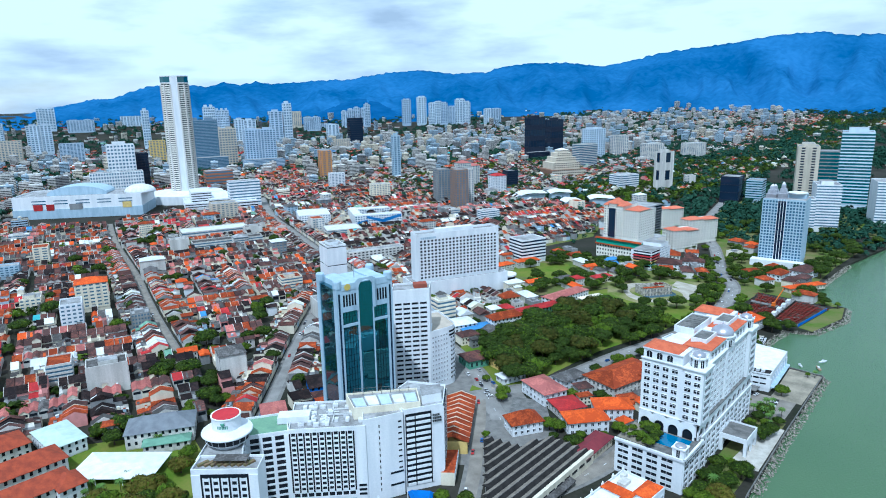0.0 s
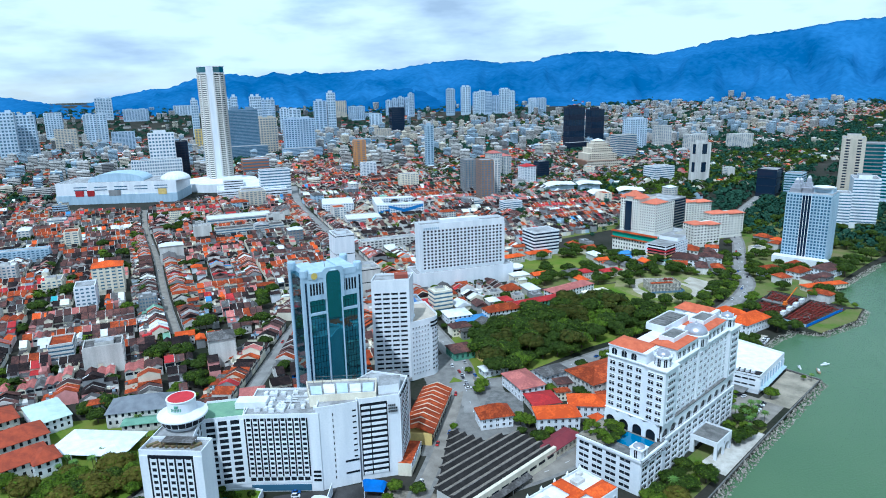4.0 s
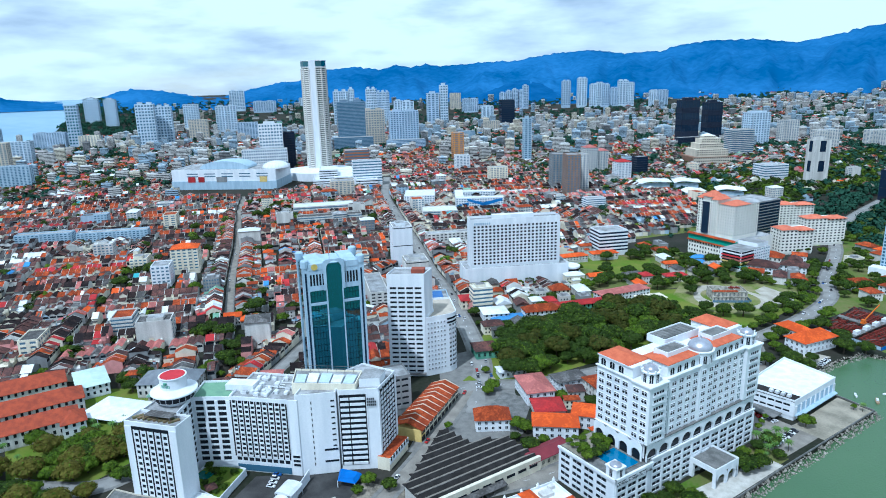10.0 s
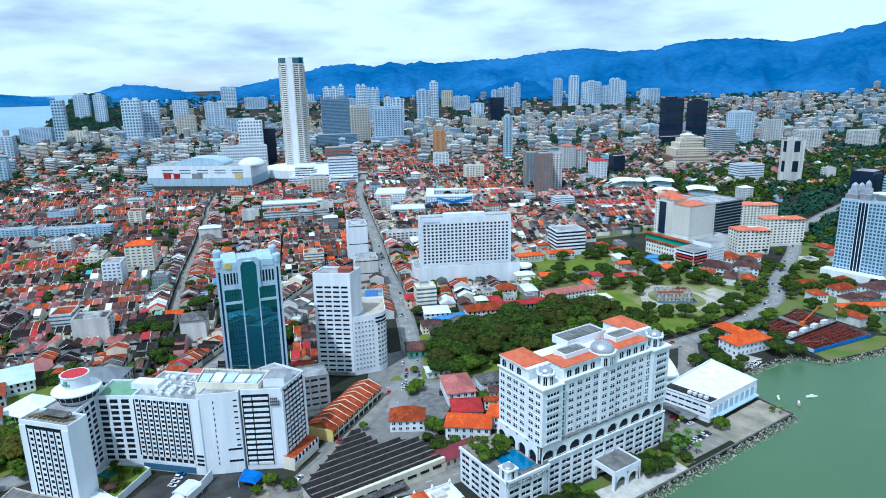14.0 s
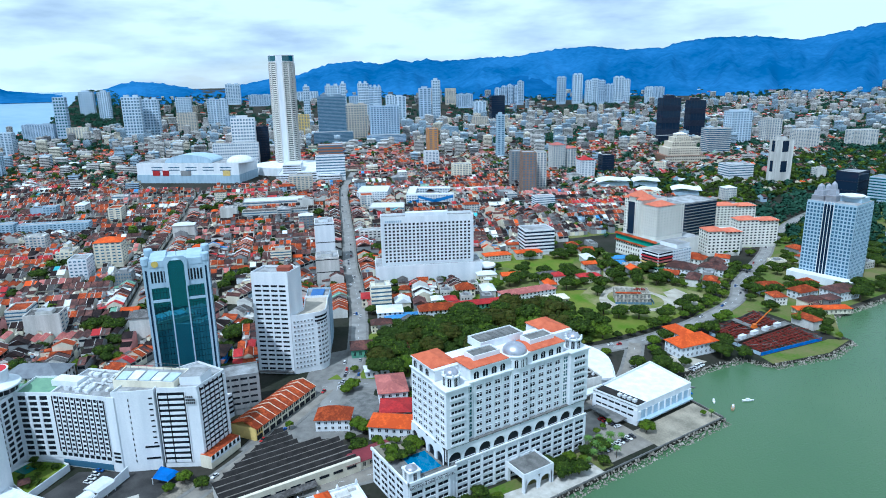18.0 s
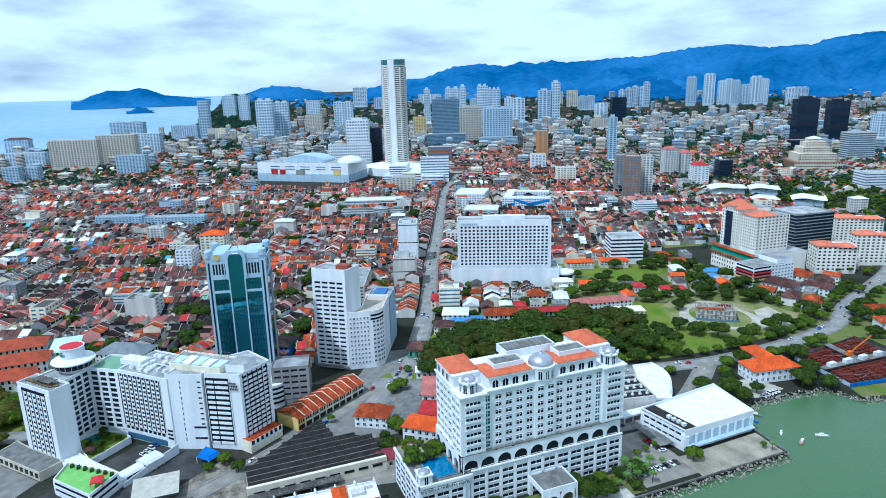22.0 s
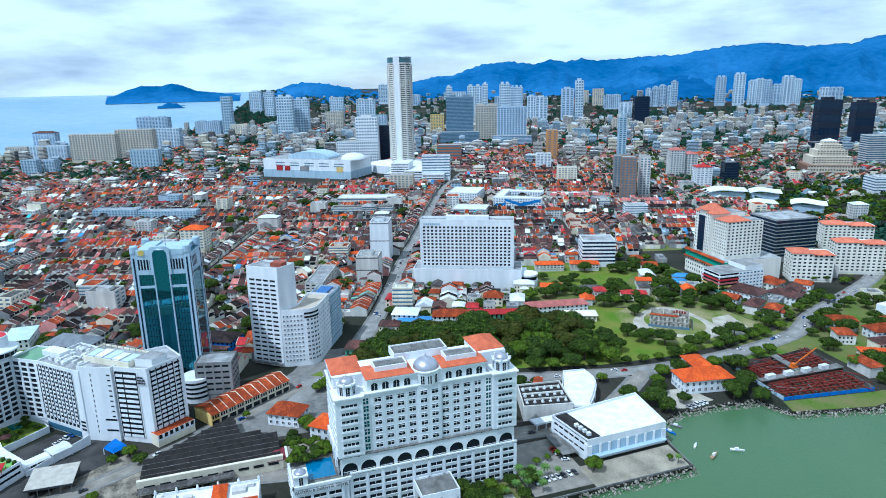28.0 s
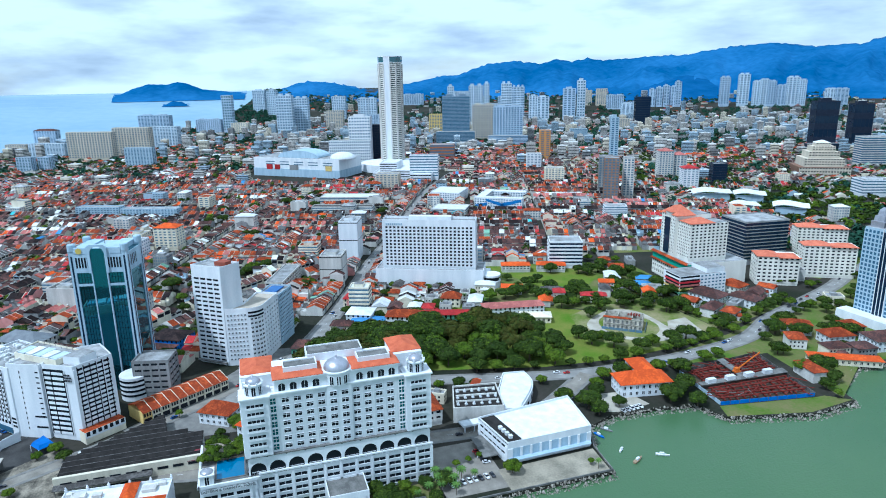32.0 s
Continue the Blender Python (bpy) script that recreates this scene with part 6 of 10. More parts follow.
midrise("far_block", -2860, 760, 60, 30, 118, "far grey tower of flats", CONDO, vert=6)
midrise("far_block", -2300, 820, 70, 30, 62, "far white block of flats", WHITE2, vert=7)
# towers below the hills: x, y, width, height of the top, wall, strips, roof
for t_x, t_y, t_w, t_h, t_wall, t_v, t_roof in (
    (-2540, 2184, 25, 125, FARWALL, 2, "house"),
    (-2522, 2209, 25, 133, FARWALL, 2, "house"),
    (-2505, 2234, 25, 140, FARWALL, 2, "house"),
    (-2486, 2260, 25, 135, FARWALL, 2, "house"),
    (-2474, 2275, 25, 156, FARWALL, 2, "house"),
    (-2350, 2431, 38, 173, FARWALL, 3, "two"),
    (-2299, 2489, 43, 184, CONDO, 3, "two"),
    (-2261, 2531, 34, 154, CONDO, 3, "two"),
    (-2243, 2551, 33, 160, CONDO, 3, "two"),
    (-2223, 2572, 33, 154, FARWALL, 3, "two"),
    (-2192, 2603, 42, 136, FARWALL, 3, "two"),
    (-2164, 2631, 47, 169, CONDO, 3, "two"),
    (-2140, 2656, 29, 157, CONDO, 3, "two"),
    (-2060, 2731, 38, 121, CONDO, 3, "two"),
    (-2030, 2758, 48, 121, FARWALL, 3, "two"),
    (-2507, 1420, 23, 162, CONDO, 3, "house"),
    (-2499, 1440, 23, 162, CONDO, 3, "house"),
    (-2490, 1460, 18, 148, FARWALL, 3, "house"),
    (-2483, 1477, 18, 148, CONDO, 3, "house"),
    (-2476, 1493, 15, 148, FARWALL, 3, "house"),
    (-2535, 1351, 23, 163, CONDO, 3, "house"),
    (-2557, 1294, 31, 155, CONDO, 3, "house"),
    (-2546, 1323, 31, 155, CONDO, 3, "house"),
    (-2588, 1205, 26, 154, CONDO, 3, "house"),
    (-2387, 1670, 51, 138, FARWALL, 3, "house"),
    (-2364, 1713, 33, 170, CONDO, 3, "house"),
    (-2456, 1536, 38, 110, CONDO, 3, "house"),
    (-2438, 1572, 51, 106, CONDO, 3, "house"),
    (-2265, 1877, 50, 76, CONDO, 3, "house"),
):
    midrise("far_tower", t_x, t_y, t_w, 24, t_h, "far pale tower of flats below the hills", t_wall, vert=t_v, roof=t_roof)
# middle distance
midrise("orange_roof_flats", -630, 224, 27, 20, 27, "cream block of flats with stepped orange roofs", CREAM, cols=5, roof="hip", roof_mat=TERRA)
midrise("white_office", -595, 193, 17, 22, 21, "white office block over the shophouses", WHITE, cols=4)
midrise("blue_terrace", -839, 182, 84, 16, 14, "long blue and white terrace of flats", PALEBLUE, WIN_B, cols=18, floors=4)
midrise("blue_terrace", -880, 108, 66, 16, 14, "long blue and white terrace of flats", PALEBLUE, WIN_B, cols=14, floors=4)
midrise("slab_tower_white", -510, 418, 20, 26, 43, "plain white slab block with a blank flank", WHITE, cols=0, floors=2, wh=0.05, roof="house")
midrise("grey_block", -432, 388, 21, 24, 28, "pale grey block with a blank flank and glass shops", WHITE2, cols=0, floors=2, wh=0.08, roof="house")
midrise("white_corner_office", -405, 622, 33, 26, 27, "white office block with a dark glazed front", WHITE, WIN_N, floors=6, wh=0.5)
midrise("office_terrace", -432, 352, 60, 16, 15, "three-storey white office terrace with window rows", WHITE2, cols=12, floors=4, rot=159)
midrise("market_hall", -835, 470, 90, 34, 12, "long low market hall with pale metal roofs", WHITE2, roof_mat=ROOF_WH, floors=2)
midrise("market_hall", -770, 450, 90, 20, 10, "long low market hall with pale metal roofs", WHITE2, roof_mat=ROOF_GR, floors=2)
midrise("school_block", -560, 520, 70, 14, 13, "long white school wing with a grey roof", WHITE2, cols=14, floors=3)
midrise("cream_block", -905, 860, 34, 22, 28, "cream apartment block among old houses", CREAM, cols=6)
midrise("cream_block", -960, 560, 40, 30, 26, "old cream concrete block", BEIGE, cols=6)
midrise("white_block", -1080, 900, 30, 20, 34, "white block with a tall stair", WHITE, cols=4)
midrise("white_block", -600, 800, 30, 18, 16, "white banded office block", WHITE, floors=4)


def mural_school():
    """White courtyard school with slanting blue paint over its front."""
    T = thing("mural_school", -739.0, 644.0, "white courtyard school with window rows and a bold blue mural", "school", rot=56.7)
    claim(-745, 690, 60)
    for x0, x1, y0, y1, h in ((0, 72, 0, 13, 16), (0, 13, 13.01, 84, 15), (13.01, 66, 70, 84, 14)):
        g = Geo()
        g.box(x0, x1, y0, y1, 0, h, 0, 1)
        parapet(g, [(x0, y0), (x1, y0), (x1, y1), (x0, y1)], h, 1.0, 0.5)
        part("wing", g, [WHITE, ROOF_WH], T)
        facade(T, (x0, y0), (x1, y0), 2, h - 1, 4, int((x1 - x0) / 4), WHITE, WIN_B, "grid", 0.5, 0.6, 0.3, joined=True)
        facade(T, (x1, y0), (x1, y1), 2, h - 1, 4, int((y1 - y0) / 4), WHITE, WIN_B, "grid", 0.5, 0.6, 0.3, joined=True)
    for x0, x1, z0, z1, z2, z3 in ((18, 46, 12, 15.5, 3, 8), (40, 71, 3, 9, 12, 15.8), (2, 20, 1, 6, 6, 10)):
        g = Geo()
        g.solid([(x0, -0.55, z0), (x1, -0.55, z2), (x1, -0.4, z2), (x0, -0.4, z0)], [(x0, -0.55, z1), (x1, -0.55, z3), (x1, -0.4, z3), (x0, -0.4, z1)])
        part("mural_band", g, surf("blue_mural_paint", (0.04, 0.20, 0.52), (0.03, 0.15, 0.40), 0.7, 0.3, 2), T)
    midrise("school_block", -801, 617, 48, 56, 15, "pale blue-white school block with window rows", WHITE, WIN_B, rot=56.7, cols=12, floors=4, roof_mat=ROOF_WH)
    midrise("flat_roofed_hall", -700, 590, 50, 40, 9, "broad low hall with a pale flat roof", WHITE2, rot=60, cols=0, floors=2, roof_mat=ROOF_WH)


mural_school()


# shopping mall
def mall():
    T = thing("shopping_mall", -1251.0, 341.4, "long white and blue-grey shopping mall with a vaulted roof", "mall", rot=51.4)
    claim(-1210, 450, 130)
    L = 203.0
    g = Geo()
    g.box(0, L, 0, 90, 16, 36, 0, 1)
    parapet(g, [(0, 0), (L, 0), (L, 90), (0, 90)], 36, 1.5, 1.0)
    part("upper_wall", g, [WHITE, FLATROOF], T)
    g = Geo()
    g.box(-1, L + 1, -1, 90, 0, 16)
    part("lower_wall", g, PALEBLUE, T, "blue-grey lower storeys")
    ln = unit("window_strip", WIN_B, lambda g: g.box(0, 22, -0.2, 0.2, 0, 1.6))
    for i in range(2):
        for k in range(5):
            shared("window_strip", ln, T, pose(30 + 34 * k, 0, 24 + 5 * i))
    for x, w, m in ((32, 14, ROOF_RED), (52, 12, ROOF_RED), (172, 14, YELLOWP), (88, 20, GREYW)):
        g = Geo()
        g.box(x, x + w, -1.3, 0.1, 14, 24)
        part("billboard", g, m, T)
    g = Geo()
    n = 12
    for k in range(n):
        a, b = math.pi * k / n, math.pi * (k + 1) / n
        f = lambda t: (95 - 48 * math.cos(t), 37 + 14 * math.sin(t))
        (xa, za), (xb, zb) = f(a), f(b)
        g.face([(xa, 20, za), (xb, 20, zb), (xb, 70, zb), (xa, 70, za)])
        g.face([(xa, 20, za), (xa, 20, 36), (xb, 20, 36), (xb, 20, zb)])
    part("vault", g, PALEBLUE, T)
    g = Geo()
    g.ring(L - 8, 30, [(26 * math.cos(radians(t)), 36 + 14 * math.sin(radians(t))) for t in range(0, 89, 11)], 20)
    part("dome", g, ROOF_WH, T, smooth=True)


mall()


# ---- seafront tower with the silver crown ----
def crown_tower():
    T = thing("crown_tower", -204.0, 772.0, "pale blue-white seafront tower with a stepped silver crown", "tower", rot=5)
    claim(-183, 792, 36)
    W, D, H = 42.0, 36.0, 74.0
    g = Geo()
    g.box(0, W, 0, D, 0, H, 0, 1)
    part("wall", g, [PALEBLUE, FLATROOF], T)
    for a, b, c in (((0, 0), (W * 0.36, 0), 5), ((W * 0.56, 0), (W, 0), 6), ((W, 0), (W, D), 12), ((0, D), (0, 0), 12)):
        facade(T, a, b, 5, H - 2, 20, c, PALEBLUE, WIN_B, "grid", 0.66, 0.68, 0.3)
    g = Geo()
    g.box(W * 0.36, W * 0.56, -1.0, 1, 0, H - 2)
    part("glass_bay", g, WIN_N, T, "dark blue central glass bay")
    mu = unit("mullion", WHITE, lambda g: g.box(-0.25, 0.25, -1.3, 0, 0, H))
    for k in range(4):
        shared("mullion", mu, T, pose(W * (0.36 + 0.0667 * k), 0, 0))
    for x, y, r, h in ((7, 8, 7.5, 15), (18, 8, 6.5, 18), (7, 24, 6.5, 13)):
        g = Geo()
        g.ring(x, y, [(r, H), (r, H + h * 0.3), (r * 0.78, H + h * 0.32), (r * 0.70, H + h * 0.58), (r * 0.5, H + h * 0.6), (r * 0.40, H + h * 0.85), (r * 0.10, H + h)], 4, 0, math.pi / 4)
        part("crown", g, SILVER, T, "stepped silver crown")
    g = Geo()
    g.ring(31, 18, [(7.5, H + 4), (8.6, H + 5.2), (9.6, H + 5.6), (9.6, H + 6.2)], 28)
    part("roof_disc", g, WHITE, T, "round white roof deck")
    g = Geo()
    g.box(15, 40, 14, 32, H, H + 4, 0, 1)
    part("roof_house", g, [PALEBLUE, ROOF_WH], T)
    g = Geo()
    g.box(-6, W + 8, -12, 0, 0, 7, 0, 0)
    part("entrance_podium", g, WHITE, T)


crown_tower()


# ---- hotel with red-tiled roofs and green podium ----
def tile_hotel():
    T = thing("terrace_hotel", -364.7, 696.5, "cream hotel tower with pink-red tiled roofs on a green podium", "hotel", rot=-4)
    claim(-335, 725, 48)
    PW = 57.0
    g = Geo()
    g.box(0, PW, 0, 62, 0, 22.5, 0, 1)
    part("podium", g, [IVORY, FLATROOF], T)
    facade(T, (0, 0), (PW, 0), 1, 15.0, 3, 16, IVORY, WIN, "grid", 0.5, 0.5, 0.4)
    g = Geo()
    g.box(-0.3, PW + 0.3, -0.5, 6, 16.5, 22.3)
    part("green_band", g, surf("green_glazed_tile", (0.05, 0.34, 0.24), (0.04, 0.25, 0.18), 0.5, 0.4, 2), T)
    for z in (15.6, 22.5):
        g = Geo()
        for k in range(1):
            g.face([(-1.2, -2.2, z), (PW + 1.2, -2.2, z), (PW + 1.2, 0.4, z + 1.5), (-1.2, 0.4, z + 1.5)])
            g.box(-1.2, PW + 1.2, -2.2, 0.4, z - 0.3, z - 0.01)
        part("tiled_eave", g, ROOF_OR, T)
    g = Geo()
    g.box(7, 30, 3, 40, 22.5, 62, 0, 1)
    part("tower", g, [IVORY, FLATROOF], T)
    g = Geo()
    g.box(30, 50, 6, 44, 22.5, 58, 0, 1)
    part("tower_wing", g, [IVORY, FLATROOF], T)
    facade(T, (7, 3), (13.5, 3), 25, 61.5, 12, 2, IVORY, WIN, "grid", 0.5, 0.5, 0.35)
    facade(T, (22, 3), (30, 3), 25, 61.5, 12, 3, IVORY, WIN, "grid", 0.5, 0.5, 0.35)
    facade(T, (30, 6), (50, 6), 25, 57.5, 11, 7, IVORY, WIN, "grid", 0.5, 0.55, 0.35)
    facade(T, (50, 6), (50, 44), 25, 57.5, 11, 9, IVORY, WIN, "grid", 0.5, 0.55, 0.35, joined=True)
    g = Geo()
    g.box(13.5, 22, 1.8, 3.5, 25, 59)
    part("glass_bay", g, WIN_N, T, "dark glass central bay")
    for x0, x1, y0, y1, z, r in ((6, 14, 3, 20, 62, 4.5), (13, 24, 2, 20, 64.5, 6), (23, 31, 3, 22, 62, 4.5), (32, 50, 6, 30, 58, 4.5)):
        g = Geo()
        g.box(x0 + 0.5, x1 - 0.5, y0 + 0.3, y1, z - 2.5, z, 0)
        g.hip(x0, x1, y0, y1, z + 0.3, z + r, 0.8, 1)
        part("roof", g, [IVORY, PINKTILE], T, "pink-orange tiled hip roof")
    # striped car park building in front
    T2 = thing("striped_car_park", -284.0, 668.0, "white car park building with red, yellow and green bands", "building", rot=88)
    g = Geo()
    g.box(0, 46, 0, 24, 0, 21, 0, 1)
    g.box(28, 46, 2, 24, 21, 25, 0, 1)
    part("wall", g, [WHITE, FLATROOF], T2)
    for i, m in enumerate((WHITE, GREENP, YELLOWP, ROOF_PK, REDP, WHITE)):
        g = Geo()
        g.box(-0.4, 20, -0.6, 0.1, 2 + 3.1 * i, 3.4 + 3.1 * i)
        g.box(-0.5, 0.1, 0, 22, 2 + 3.1 * i, 3.4 + 3.1 * i)
        part("colour_band", g, m, T2)
        g = Geo()
        g.box(0.3, 19.5, -0.1, 0.05, 3.4 + 3.1 * i, 5.0 + 3.1 * i)
        g.box(-0.1, 0.05, 1, 21, 3.4 + 3.1 * i, 5.0 + 3.1 * i)
        part("opening", g, WIN, T2)
    facade(T2, (20, 0), (46, 0), 2, 20, 6, 7, WHITE, WIN_B, "grid", 0.42, 0.62, 0.3)
    midrise("blue_office", -372, 796, 40, 50, 44, "dark glass office block with thin pale floor lines", GREYW, WIN_N, rot=-4, floors=11, cols=0, wh=0.72)


tile_hotel()


def tile_flats(x, y, w, d, h, rot, label):
    T = thing("orange_roofed_flats", x, y, label, "flats", rot=rot, group="orange-roofed flats")
    claim(x, y, max(w, d) * 0.7)
    g = Geo()
    g.box(-w / 2, w / 2, 0, d, 0, h, 0)
    part("wall", g, IVORY, T)
    n = int(h / 3.4)
    for a, b in (((-w / 2, 0), (w / 2, 0)), ((w / 2, 0), (w / 2, d)), ((-w / 2, d), (-w / 2, 0))):
        L = (Vector(b) - Vector(a)).length
        facade(T, a, b, 2, h - 1, n, max(2, int(L / 4.2)), IVORY, WIN, "grid", 0.48, 0.55, 0.35)
    g = Geo()
    g.hip(-w / 2, 0.5, 0, d, h + 0.26, h + 3.6, 0.9)
    part("roof", g, PINKTILE, T, "orange tiled hip roof")
    g = Geo()
    g.hip(0.5, w / 2, -1.0, d * 0.8, h - 0.6, h + 2.4, 0.9)
    part("roof", g, PINKTILE, T, "orange tiled hip roof")


tile_flats(-288.5, 776.5, 36, 20, 27, 62, "beige block of flats with stepped orange hip roofs")
tile_flats(-290, 838, 46, 16, 31, 62, "beige block of flats with orange hip roofs behind a lawn")
tile_flats(-362, 905, 50, 18, 28, 62, "long beige block of flats with orange roofs")


# pyramid-topped beige building
def pyramid():
    T = thing("stepped_building", -800.0, 1367.0, "stepped beige stone building with pyramid tops", "building", rot=60)
    claim(-810, 1390, 65)
    for w, z0, z1 in ((90, 0, 14), (70, 14, 30), (54, 30, 42), (40, 42, 52), (26, 52, 58)):
        g = Geo()
        g.box(-w / 2 + 6, w / 2 + 6, 40 - w * 0.42, 40 + w * 0.42, z0, z1)
        part("tier", g, BEIGE if z0 else surf("brown_stone", (0.24, 0.14, 0.10), None, 0.8), T)
        facade(T, (-w / 2 + 6, 40 - w * 0.42), (w / 2 + 6, 40 - w * 0.42), z0 + 1, z1 - 0.5, max(1, int((z1 - z0) / 5)), int(w / 5), BEIGE, WIN, "grid", 0.4, 0.6, 0.4)
    g = Geo()
    g.hip(-7, 19, 29, 51, 58.3, 63, 0.2, 0, 12)
    part("pyramid_cap", g, WHITE, T)


pyramid()


# ---- white curved roofs of the terminal ----
def swoosh(x, y, w, d, h, rot, label):
    T = thing("curved_roof_hall", x, y, label, "hall", rot=rot)
    claim(x, y, max(w, d) * 0.5)
    g = Geo()
    g.box(-w / 2 + 4, w / 2 - 4, 4, d - 4, 0, h - 3)
    part("wall", g, PALEBLUE, T)
    g = Geo()
    n = 10
    low, high = [], []
    for k in range(n + 1):
        a = k / n
        z, x, o = h + 5 * math.sin(a * 3.4) * (1 - a), -w / 2 + w * a, d * 0.2 * abs(a - 0.5)
        low.append((x, o, z))
        high.append((x, d - o, z + 3.5))
    ring = low + high[::-1]
    m = len(ring)
    g.v.extend(ring)
    g.v.extend((x, y, z - 0.7) for x, y, z in ring)
    for k in range(n):
        p = m - 1 - k
        g.f.append((k, k + 1, p - 1, p))
        g.f.append((m + p, m + p - 1, m + k + 1, m + k))
    for k in range(m):
        g.f.append((m + k, m + (k + 1) % m, (k + 1) % m, k))
    g.m.extend([0] * (2 * n + m))
    part("roof", g, ROOF_WH, T, "white sweeping metal roof")


swoosh(-650, 1000, 60, 22, 13, 70, "low hall with a sweeping white roof")
swoosh(-618, 1040, 46, 20, 13, 58, "low hall with a sweeping white roof")
swoosh(-560, 985, 40, 18, 10, 78, "low hall with a sweeping pale roof")
swoosh(-530, 1030, 46, 20, 11, 50, "low hall with a sweeping pale roof")


# ---- seafront hall, round-ended hall, warehouse, terraces ----
def block(name, poly, z1, label, wall, roof, category, rim=0.8, z0=0.0):
    cx, cy = sum(p[0] for p in poly) / len(poly), sum(p[1] for p in poly) / len(poly)
    T = thing(name, cx, cy, label, category)
    q = [(x - cx, y - cy) for x, y in poly]
    claim(cx, cy, max(Vector(p).length for p in q) + 2)
    walls(T, "wall", q, z1, [wall, roof], z0=z0, rim=rim)
    return T, q


def sea_hall():
    T, q = block("waterfront_hall", [(-128.5, 425.5), (-99.5, 430.5), (-101.5, 478.5), (-135.5, 482.5)], 11.0, "white two-storey waterfront hall with a flat white roof", WHITE, ROOF_WH, "hall", 1.4)
    facade(T, q[0], q[1], 2.2, 9.4, 2, 6, WHITE, WIN, "grid", 0.32, 0.85, 0.25, 2.0)
    facade(T, q[1], q[2], 1.0, 8.6, 1, 8, WHITE, PALEBLUE, "grid", 0.82, 0.78, 0.35, 2.0)
    g = Geo()
    g.prism([(q[1][0], q[1][1]), (q[1][0] + 2.8, q[1][1] + 1), (q[2][0] + 2.8, q[2][1] - 1), q[2]], 3.0, 3.5)
    part("canopy", g, PALEBLUE, T)
    g = Geo()
    d = Vector(q[3]) - Vector(q[0])
    g.prism([q[0], q[1], tuple(Vector(q[1]) + d * 0.16), tuple(Vector(q[0]) + d * 0.16)], 11.01, 11.5)
    part("dark_roof_bay", g, DARKROOF, T, "dark roof strip with machines")
    for k in range(4):
        g = Geo()
        p = Vector(q[0]).lerp(Vector(q[1]), 0.5 + 0.11 * k) + d * 0.08
        g.box(p.x - 1, p.x + 1, p.y - 1, p.y + 1, 11.5, 13.0)
        part("roof_unit", g, ROOF_WH, T)
    g = Geo()
    g.box(q[0][0] + 3, q[0][0] + 24, q[0][1] - 6, q[0][1] - 0.5 + 3, 3.0, 3.4)
    part("side_canopy", g, CONCRETE, T)


sea_hall()


